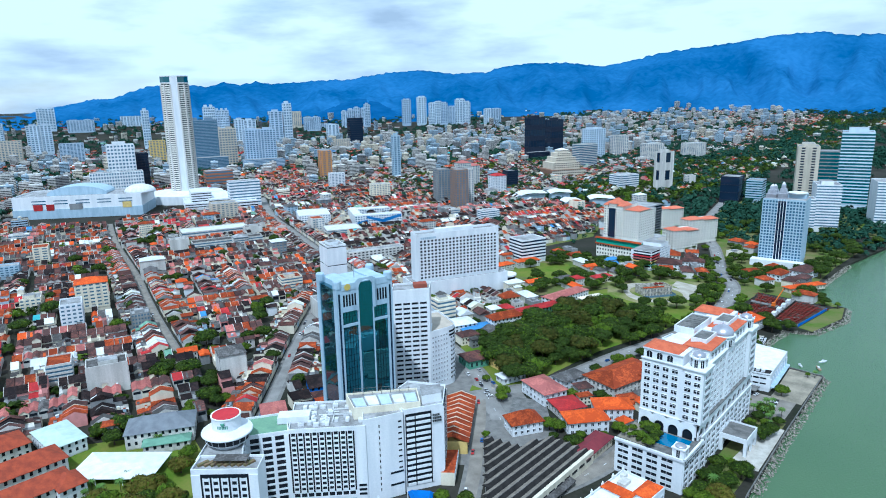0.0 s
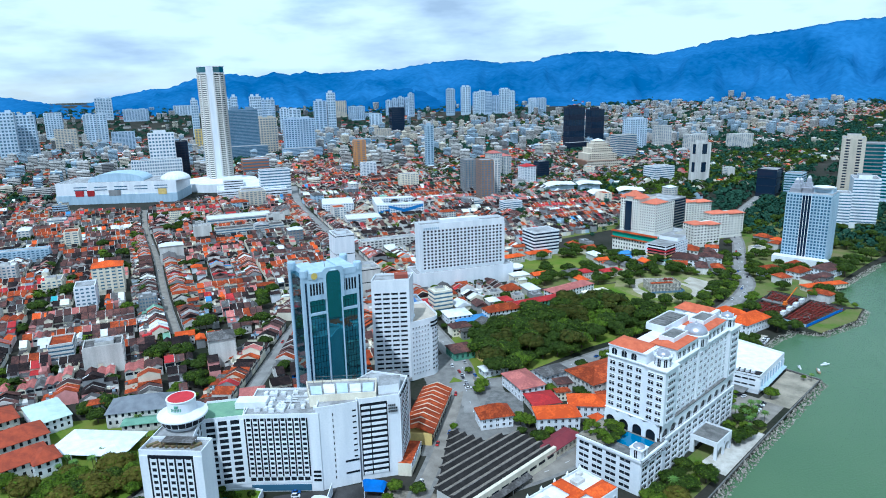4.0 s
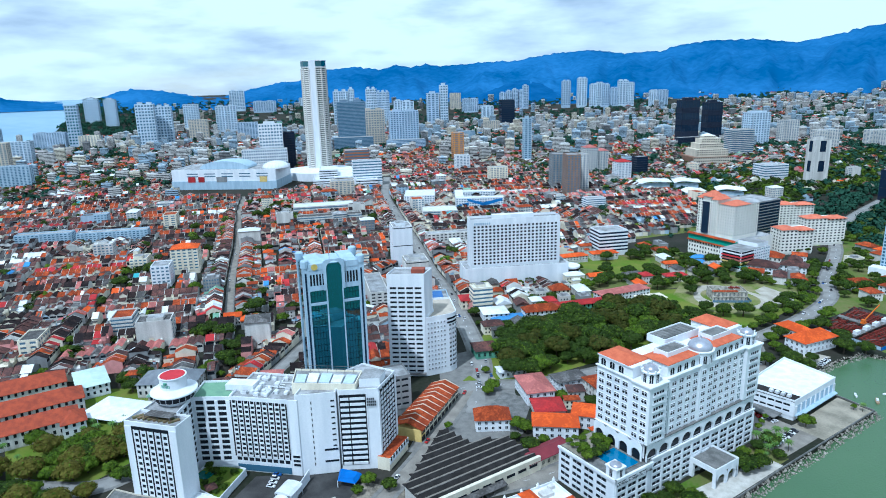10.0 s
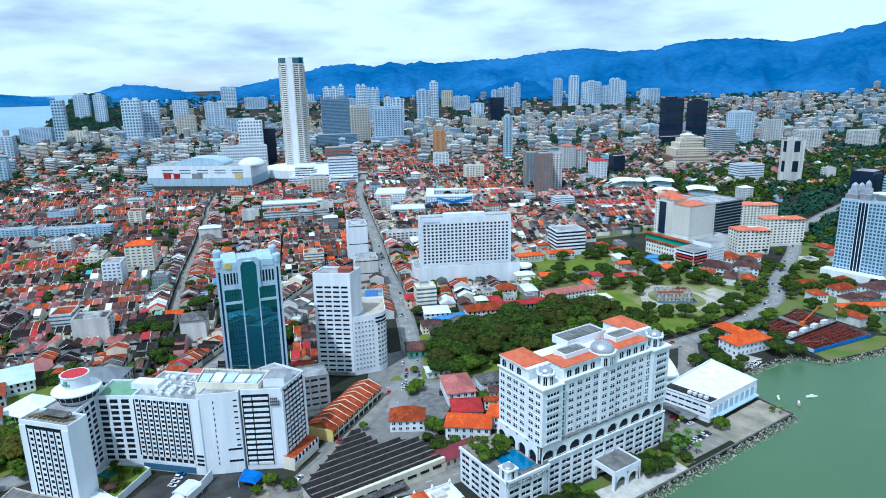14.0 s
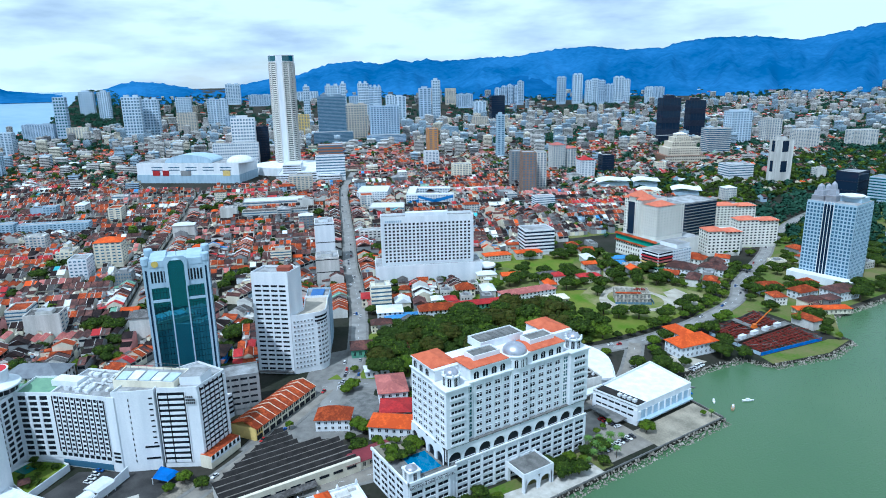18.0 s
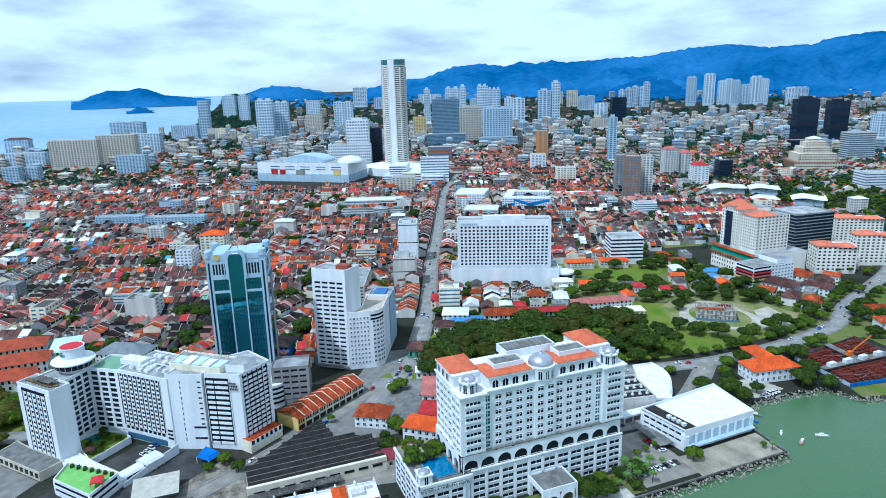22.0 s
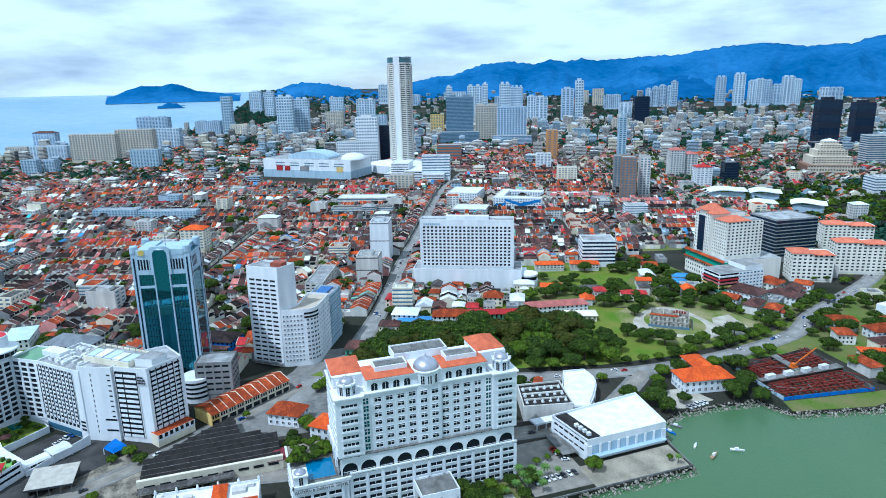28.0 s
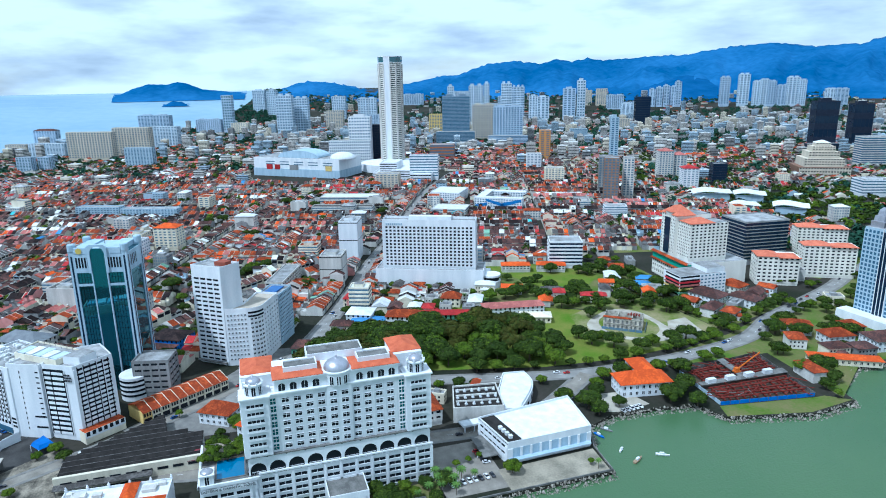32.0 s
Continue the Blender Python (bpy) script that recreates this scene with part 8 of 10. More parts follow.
def site():
    cx, cy = -135.0, 608.0
    T = thing("construction_site", cx, cy, "sunken building site with red-brown steel bracing and hoarding", "site")
    claim(-137, 610, 40)
    A, B, C, D = (Vector((x - cx, y - cy)) for x, y in ((-160, 577), (-168, 645), (-107, 634), (-116, 573)))

    def at(u, v):
        """u from the shore side inland, v along the shore."""
        return D.lerp(A, u).lerp(C.lerp(B, u), v)
    g = Geo()
    g.prism([tuple(p) for p in (D, C, B, A)], 0.02, 0.12)
    part("pit_floor", g, surf("wet_pit_earth", (0.10, 0.075, 0.055), (0.05, 0.04, 0.035), 0.8, 0.15, 1, 0.3), T, "dark wet earth of the pit")
    rnd = random.Random(7)

    def beams(u0, u1, v0, v1, n, m, tilt):
        for k in range(n):
            v = v0 + (v1 - v0) * (k + 0.5) / n
            p, e = at(u0, v + rnd.uniform(-0.02, 0.02)), at(u1, v + tilt + rnd.uniform(-0.03, 0.03))
            g = Geo()
            g.beam((p.x, p.y, 1.4), (e.x, e.y, 1.4 + rnd.uniform(0, 0.6)), 0.7)
            part("strut", g, STEEL, T)
        for k in range(m):
            u = u0 + (u1 - u0) * (k + 0.5) / m
            p, e = at(u, v0), at(u + rnd.uniform(-0.04, 0.04), v1)
            g = Geo()
            g.beam((p.x, p.y, 2.3), (e.x, e.y, 2.3), 0.7)
            part("waler", g, STEEL, T)
        for k in range(n + m):
            p = at(rnd.uniform(u0, u1), rnd.uniform(v0, v1))
            g = Geo()
            g.beam((p.x, p.y, 2.8), (p.x + rnd.uniform(-8, 8), p.y + rnd.uniform(-8, 8), 2.9 + rnd.uniform(0, 1.2)), 0.4)
            part("brace", g, STEEL, T)
    beams(0.06, 0.42, 0.05, 0.96, 13, 5, 0.03)
    beams(0.56, 0.95, 0.10, 0.46, 6, 6, -0.03)
    beams(0.56, 0.97, 0.56, 0.96, 7, 6, 0.04)
    for quad in (((0.43, 0.0), (0.43, 1.0), (0.53, 1.0), (0.53, 0.0)), ((0.53, 0.47), (0.53, 0.55), (1.0, 0.55), (1.0, 0.47))):
        g = Geo()
        g.prism([tuple(at(*k)) for k in quad][::-1], 3.3, 3.7)
        part("working_deck", g, CONCRETE, T, "grey concrete working deck")
    for k in range(4):
        g = Geo()
        p = at(0.48, 0.12 + 0.22 * k)
        g.box(p.x - 1.5, p.x + 1.5, p.y - 3, p.y + 3, 3.7, 6.2)
        part("site_cabin", g, ROOF_WH, T, "white site cabin")
    ORANGE = surf("orange_machine_paint", (0.62, 0.16, 0.02), (0.45, 0.11, 0.02), 0.5, 0.5, 2)
    c_ = at(0.62, 0.5)
    g = Geo()
    g.box(c_.x - 1.6, c_.x + 1.6, c_.y - 2.2, c_.y + 2.2, 3.71, 4.5)
    g.box(c_.x - 1.3, c_.x + 1.3, c_.y - 1.6, c_.y + 1.2, 4.51, 6.6)
    part("crane_body", g, ORANGE, T, "orange crawler crane body")
    g = Geo()
    g.beam((c_.x, c_.y + 1, 6), (c_.x + 4, c_.y + 13, 17), 0.6)
    part("crane_boom", g, ORANGE, T)
    for k in range(44):
        p = at(rnd.uniform(0.05, 0.97), rnd.uniform(0.04, 0.97))
        an, ln = rnd.uniform(0, 6.28), rnd.uniform(4, 13)
        g = Geo()
        g.beam((p.x, p.y, rnd.uniform(1.5, 3.4)), (p.x + ln * math.cos(an), p.y + ln * math.sin(an), rnd.uniform(1.5, 4.4)), rnd.uniform(0.25, 0.5))
        part("loose_beam", g, STEEL if k % 4 else CONCRETE, T)
    for a, b, m in ((D, C, BLUEP), (C, B, ROOF_GR), (B, A, ROOF_GR), (A, D, PALEBLUE)):
        n = max(3, int((b - a).length / 6))
        for k in range(n):
            p, e = a.lerp(b, k / n), a.lerp(b, (k + 0.94) / n)
            g = Geo()
            g.beam((p.x, p.y, 1.25), (e.x, e.y, 1.25), 0.18, 2.4)
            part("hoarding_panel", g, m, T)


site()
for k_ in ((-115, 340, 60), (-225, 175, 62), (-262, 235, 30), (-305, 312, 36), (-405, 485, 70), (-1222, 632, 75), (-1120, 640, 95), (-248, 238, 22)):
    claim(*k_)
for k_ in range(8):
    claim(-395 - 3 * k_, 438 + 11 * k_, 26)


# ---- trees ----
def crown_mesh(name, seed, r, h, leaves, mats, lumps=14, flat=0.75, size=0.5):
    """A rounded crown of many lumps: dark leafy hearts with leaf sprays over them, uneven at the rim."""
    rnd = random.Random(seed)
    balls = []
    for k in range(lumps):
        a = 2.4 * k + rnd.uniform(-0.4, 0.4)
        d = r * 0.66 * math.sqrt((k + 0.3) / lumps)
        balls.append((d * math.cos(a), d * math.sin(a), h * (0.66 - 0.30 * (d / r) ** 2 + rnd.uniform(-0.07, 0.07)), r * rnd.uniform(0.30, 0.44)))
    v, f, m = [], [], []
    for cx, cy, cz, br in balls:
        i0 = len(v)
        q = br * 0.84
        rows = ((-0.75, 0.66), (-0.2, 0.98), (0.4, 0.92), (0.85, 0.53))
        for z, w in rows:
            for k in range(7):
                a = 2 * math.pi * k / 7
                j = rnd.uniform(0.88, 1.08)
                v.append((cx + q * w * j * math.cos(a), cy + q * w * j * math.sin(a), cz + q * z * flat))
        for n_ in range(3):
            for k in range(7):
                f.append((i0 + 7 * n_ + k, i0 + 7 * n_ + (k + 1) % 7, i0 + 7 * n_ + 7 + (k + 1) % 7, i0 + 7 * n_ + 7 + k))
                m.append(0)
        f.append(tuple(i0 + 21 + k for k in range(7)))
        m.append(0)
    for k in range(leaves):
        cx, cy, cz, br = balls[k % lumps]
        u, t = rnd.uniform(-0.6, 1.0), rnd.uniform(0, 2 * math.pi)
        s = math.sqrt(1 - u * u)
        q = br * rnd.uniform(0.84, 1.07)
        p = Vector((cx + q * s * math.cos(t), cy + q * s * math.sin(t), cz + q * u * flat))
        n = Vector((s * math.cos(t), s * math.sin(t), u)) + Vector((rnd.uniform(-0.45, 0.45), rnd.uniform(-0.45, 0.45), rnd.uniform(-0.1, 0.5)))
        n.normalize()
        a = n.orthogonal().normalized()
        b = n.cross(a)
        z = size * rnd.uniform(0.6, 1.25)
        i = len(v)
        w = rnd.uniform(0.5, 0.9)
        v.extend([tuple(p + a * z), tuple(p + b * z * w), tuple(p - a * z * 0.8 + n * 0.2 * z), tuple(p - b * z * w)])
        f.append((i, i + 1, i + 2, i + 3))
        m.append(0 if rnd.random() < 0.80 else 1)
    me = bpy.data.meshes.new(name)
    me.from_pydata(v, [], f)
    for k in mats:
        me.materials.append(k)
    me.polygons.foreach_set("material_index", m)
    return me


def trunk_mesh(name, seed, r, h):
    rnd = random.Random(seed)
    g = Geo()
    g.ring(0, 0, [(r * 0.075, 0), (r * 0.05, h * 0.2), (r * 0.04, h * 0.45)], 8)
    for k in range(5):
        a = 2 * math.pi * k / 5 + rnd.uniform(-0.4, 0.4)
        e = (r * 0.5 * math.cos(a), r * 0.5 * math.sin(a), h * rnd.uniform(0.55, 0.75))
        g.beam((0, 0, h * 0.32), e, r * 0.03)
    return g.mesh(name, [BARK])


KINDS = []
for k_, (r_, h_, n_, mats_) in enumerate(((6.5, 10, 1700, (LEAF, LEAF2)), (5.2, 9, 1500, (LEAF, LEAF)), (7.5, 11, 1900, (LEAF, LEAF2)), (5.5, 8.5, 1500, (LEAF2, LEAF)), (3.2, 8, 900, (LEAF2, LEAF2)), (7.0, 10, 1300, (LEAF3, LEAF2)), (6.0, 11.5, 1700, (LEAF4, LEAF)))):
    KINDS.append((crown_mesh("crown", 20 + k_, r_, h_, n_, mats_), trunk_mesh("trunk", 40 + k_, r_, h_)))
TREE_LABEL = ("broad dark green shade tree", "dense dark green round tree", "wide spreading rain tree with dark leaves", "light green leafy street tree", "small bright green tree", "thin olive-brown tree with sparse leaves", "tall round brownish-green tree")


TREE_NAME = ("shade_tree", "round_tree", "rain_tree", "street_tree", "small_tree", "olive_tree", "tall_tree")


def tree(x, y, kind, s=1.0, turn=0.0, group="", where="on the grass", z=0.0, name="tree"):
    crown, trunk = KINDS[kind]
    name = TREE_NAME[kind] if name == "tree" else name
    shrub = name == "terrace_shrub"
    T = thing(name, x, y, f"{TREE_LABEL[kind]} {where}" if not shrub else f"bushy green shrub {where}", name.split("_")[-1], z, turn, group)
    T.scale = (s, s, s)
    for nm, me in (("trunk", trunk), ("crown", crown)):
        ob = new(nm, me)
        ob.parent = T
    return T


def inside(x, y, poly):
    c = False
    for (ax, ay), (bx, by) in zip(poly, poly[1:] + poly[:1]):
        if (ay > y) != (by > y) and x < (bx - ax) * (y - ay) / (by - ay) + ax:
            c = not c
    return c


USED_A = np.array(USED)


def free(x, y, r=0.0):
    return bool(((USED_A[:, 0] - x) ** 2 + (USED_A[:, 1] - y) ** 2 > np.maximum(USED_A[:, 2] + r, 0.1) ** 2).all())


PARK = [(-228, 332), (-219, 425), (-202, 490), (-193, 512), (-212, 526), (-240, 528), (-262, 518), (-282, 498), (-292, 455), (-287, 410), (-292, 372), (-275, 362)]
rnd = random.Random(11)
spots = []
for k_ in range(2600):
    x, y = rnd.uniform(-300, -198), rnd.uniform(330, 600)
    if inside(x, y, PARK) and all((x - a) ** 2 + (y - b) ** 2 > 105 for a, b in spots) and not on_road(x, y, 3) and (free(x, y, -8)):
        spots.append((x, y))
for x, y in spots[:110]:
    tree(x, y, rnd.choice((0, 0, 1, 1, 6, 2, 2, 6, 3, 0, 1, 6)), rnd.uniform(1.15, 1.85), rnd.uniform(0, 360), "park trees", "in the dense park grove")

ROWS_OF_TREES = ((-212, 560, 2, 1.2), (-222, 548, 0, 1.2), (-236, 545, 1, 1.3), (-206, 588, 3, 1.1), (-205, 604, 0, 1.2), (-208, 618, 2, 1.1), (-272, 575, 1, 1.2), (-284, 592, 0, 1.3), (-290, 615, 2, 1.4), (-278, 632, 1, 1.2), (-262, 655, 0, 1.2), (-228, 560, 3, 0.9), (-300, 575, 3, 1.1), (-200, 575, 2, 1.0), (-193, 600, 0, 1.1), (-200, 625, 1, 1.1), (-207, 640, 3, 0.9), (-215, 655, 0, 1.0), (-228, 668, 1, 1.0), (-262, 640, 2, 1.2), (-286, 640, 0, 1.2), (-240, 690, 3, 0.9), (-205, 690, 1, 1.0), (-212, 705, 3, 1.0), (-190, 700, 2, 1.0), (-164, 660, 0, 1.1), (-160, 578, 0, 1.2),
                 (-135, 558, 1, 1.25), (-140, 566, 0, 1.2), (-129, 548, 2, 1.1), (-120, 560, 0, 1.0), (-150, 510, 1, 1.1), (-138, 498, 2, 1.1), (-129, 500, 0, 1.0), (-150, 488, 0, 1.0), (-160, 516, 3, 0.9), (-134, 516, 1, 0.9), (-92, 430, 3, 0.95), (-86, 470, 4, 0.6), (-112, 648, 0, 0.9), (-101, 645, 4, 0.9),
                 (-318, 640, 2, 1.2), (-330, 600, 0, 1.1), (-345, 640, 1, 1.1), (-340, 660, 0, 1.2), (-315, 668, 2, 1.3), (-300, 665, 1, 1.1), (-360, 560, 2, 1.1), (-395, 600, 0, 1.2), (-372, 575, 1, 1.1), (-420, 575, 3, 1.0), (-352, 520, 4, 1.0), (-345, 540, 0, 1.1),
                 (-272, 352, 3, 1.2), (-252, 330, 3, 0.6), (-229, 318, 3, 1.0), (-226, 312, 3, 0.8), (-205, 268, 4, 0.8), (-313, 272, 3, 1.1), (-320, 268, 3, 0.9), (-295, 262, 4, 1.0), (-430, 190, 0, 1.5), (-440, 200, 1, 1.3), (-420, 205, 2, 1.3), (-400, 200, 1, 1.0), (-372, 150, 1, 1.1), (-377, 140, 0, 1.2), (-380, 128, 0, 1.0),
                 (-365, 130, 2, 0.9), (-318, 150, 3, 1.0), (-308, 140, 5, 1.0), (-300, 120, 5, 1.2), (-290, 105, 5, 1.3), (-298, 88, 3, 1.2), (-312, 80, 5, 1.2), (-325, 75, 3, 1.2), (-283, 122, 5, 1.1), (-276, 88, 5, 1.2), (-310, 100, 5, 1.0), (-290, 70, 5, 1.3), (-270, 70, 3, 1.2), (-335, 60, 3, 1.3), (-300, 55, 5, 1.3),
                 (-255, 80, 5, 1.1), (-262, 108, 3, 0.9), (-345, 80, 4, 1.0), (-92, 395, 0, 0.9), (-94, 386, 1, 0.8), (-84, 372, 0, 0.9), (-82, 318, 2, 0.9), (-85, 306, 0, 0.9), (-84, 292, 5, 1.0), (-88, 283, 3, 1.0), (-105, 405, 4, 0.7), (-107, 412, 4, 0.6), (-109, 419, 4, 0.6), (-150, 750, 0, 1.3), (-140, 762, 1, 1.5), (-135, 745, 2, 1.4),
                 (-150, 775, 0, 1.4), (-138, 785, 1, 1.3), (-140, 800, 2, 1.2), (-132, 830, 0, 1.3), (-125, 860, 2, 1.4), (-130, 890, 0, 1.4), (-120, 920, 1, 1.3), (-115, 950, 0, 1.3), (-290, 780, 3, 0.9), (-285, 790, 0, 0.9), (-240, 745, 3, 1.0), (-300, 850, 2, 1.0), (-315, 870, 0, 1.1), (-280, 860, 1, 1.0), (-183, 300, 3, 1.0), (-178, 302, 3, 0.9))
for x, y, k_, s_ in ROWS_OF_TREES:
    tree(x, y, k_, s_, rnd.uniform(0, 360), "street trees", "beside the road and houses")
GREEN = [(-186, 580), (-200, 660), (-232, 715), (-252, 770), (-280, 830), (-330, 900), (-300, 1000), (-150, 1000), (-125, 900), (-132, 800), (-134, 700), (-100, 648), (-160, 650), (-170, 580)]
CENTRE = [(-345, 500), (-300, 560), (-262, 640), (-250, 668), (-300, 690), (-390, 690), (-425, 640), (-345, 580), (-362, 530)]
for poly_, n__, gap_ in ((GREEN, 72, 75), (CENTRE, 36, 80)):
    got = []
    xs_, ys_ = [p[0] for p in poly_], [p[1] for p in poly_]
    for k_ in range(1500):
        x, y = rnd.uniform(min(xs_), max(xs_)), rnd.uniform(min(ys_), max(ys_))
        if len(got) < n__ and inside(x, y, poly_) and free(x, y, 1.0) and not on_road(x, y, 4) and all((x - a) ** 2 + (y - b) ** 2 > gap_ for a, b in got) and noise.noise(Vector((x * 0.03, y * 0.03, 2))) > -0.15 and not inside(x, y, [(-410, 560), (-345, 580), (-335, 600), (-370, 635)]):
            got.append((x, y))
            tree(x, y, rnd.choice((0, 0, 1, 2, 2, 3)), rnd.uniform(0.8, 1.35), rnd.uniform(0, 360), "town trees", "between houses and gardens")
for k_ in range(600):
    x, y = rnd.uniform(-345, -255), rnd.uniform(45, 128)
    if k_ == 0:
        got = []
    if len(got) < 34 and free(x, y, 1) and not on_road(x, y, 2) and all((x - a) ** 2 + (y - b) ** 2 > 48 for a, b in got) and not inside(x, y, [(-345, 95), (-325, 85), (-300, 110), (-325, 130)]):
        got.append((x, y))
        tree(x, y, rnd.choice((3, 3, 5, 5, 0)), rnd.uniform(0.8, 1.25), rnd.uniform(0, 360), "garden trees", "on the hotel lawn")
for x, y, k_, s_ in ((-95, 285, 3, 0.8), (-93, 292, 0, 0.8), (-88, 300, 2, 0.75), (-95, 304, 0, 0.8), (-93, 312, 1, 0.8), (-86, 312, 3, 0.7), (-95, 320, 0, 0.8), (-89, 326, 3, 0.6), (-96, 362, 0, 0.8), (-92, 368, 1, 0.9), (-86, 364, 2, 0.8), (-95, 376, 3, 0.7), (-88, 379, 4, 0.9), (-83, 388, 0, 0.6),
                     (-186, 208, 3, 0.8), (-176, 214, 0, 0.7), (-182, 200, 3, 0.6), (-150, 196, 3, 0.6), (-140, 178, 5, 0.8), (-132, 190, 3, 0.7), (-122, 176, 0, 0.8), (-165, 176, 4, 0.8), (-148, 165, 3, 0.8), (-206, 212, 1, 0.6), (-233, 150, 3, 0.6), (-229, 156, 4, 0.7), (-238, 148, 0, 0.5), (-222, 150, 4, 0.6)):
    tree(x, y, k_, s_, rnd.uniform(0, 360), "seafront and lane trees", "beside the hotel walls")
# terrace garden of the seafront hotel
for k_ in range(34):
    tree(-rnd.uniform(117, 134), rnd.uniform(286, 304.5), rnd.choice((3, 3, 4, 4, 1)), rnd.uniform(0.34, 0.62), rnd.uniform(0, 360), "terrace plants", "in the hotel terrace garden", 19.2, "terrace_shrub")

FROND = surf("palm_fronds", (0.06, 0.13, 0.025), (0.11, 0.18, 0.04), 0.6, 0.3, 2, 0, spread=0.25)
g = Geo()
for k_ in range(18):
    a = 2 * math.pi * k_ / 18 * 1.0 + (0.17 if k_ % 2 else 0)
    up = 0.9 if k_ % 2 else 0.25
    p = Vector((0, 0, 0))
    d = Vector((math.cos(a), math.sin(a), up)).normalized()
    s = Vector((-math.sin(a), math.cos(a), 0))
    w0 = 0.15
    for j in range(5):
        q = p + d * 0.75
        w1 = (0.45, 0.55, 0.5, 0.35, 0.05)[j]
        g.face([tuple(p - s * w0), tuple(q - s * w1), tuple(q), tuple(p)])
        g.face([tuple(p + s * w0), tuple(p), tuple(q), tuple(q + s * w1 - Vector((0, 0, 0.1)))])
        p, w0 = q, w1
        d = (d - Vector((0, 0, 0.28))).normalized()
PALM_TOP = g.mesh("fronds", [FROND])
g = Geo()
g.ring(0, 0, [(0.28, 0), (0.2, 2), (0.17, 7.5)], 8)
PALM_TRUNK = g.mesh("trunk", [BARK])
for x, y in ((-327, 103), (-322, 98), (-318, 104), (-340, 96), (-332, 88), (-315, 112), (-346, 142), (-344, 146), (-98, 392), (-96, 398), (-94, 404), (-92, 410), (-90, 399), (-88, 392), (-88, 386), (-84, 398), (-92, 392), (-330, 505), (-345, 492), (-350, 470), (-352, 455), (-324, 120), (-86, 380), (-325, 60), (-310, 66), (-208, 208), (-206, 212), (-90, 300), (-82, 472)):
    T = thing("palm_tree", x, y, "slender palm with a round head of green fronds", "palm", 0, rnd.uniform(0, 360), "palms")
    s_ = rnd.uniform(0.6, 0.9)
    T.scale = (s_, s_, s_)
    for nm, me, z in (("trunk", PALM_TRUNK, 0), ("fronds", PALM_TOP, 7.4)):
        ob = new(nm, me)
        ob.parent = T
        ob.location = (0, 0, z)


# ---- the town of shophouses ----
UX, UY = -0.935, 0.355            # the way inland along the streets
VX, VY = 0.355, 0.935


def uv(u, v):
    return UX * u + VX * v, UY * u + VY * v


ROOFS = [ROOF_BR, ROOF_DK, ROOF_OR, ROOF_RED, ROOF_PK, ROOF_GR, ROOF_WH, ROOF_TQ, ROOF_BL, ROOF_GN, TERRA]
WEIGHT = [36, 21, 22, 5.0, 7.0, 7, 5.5, 0.6, 1.0, 1.0, 6.0]
WALLS = [WHITE2, CREAM, GREYW, PALEBLUE, PINKP]
MATS = ROOFS + WALLS + [WIN]
NW = len(ROOFS)
NG = len(MATS) - 1


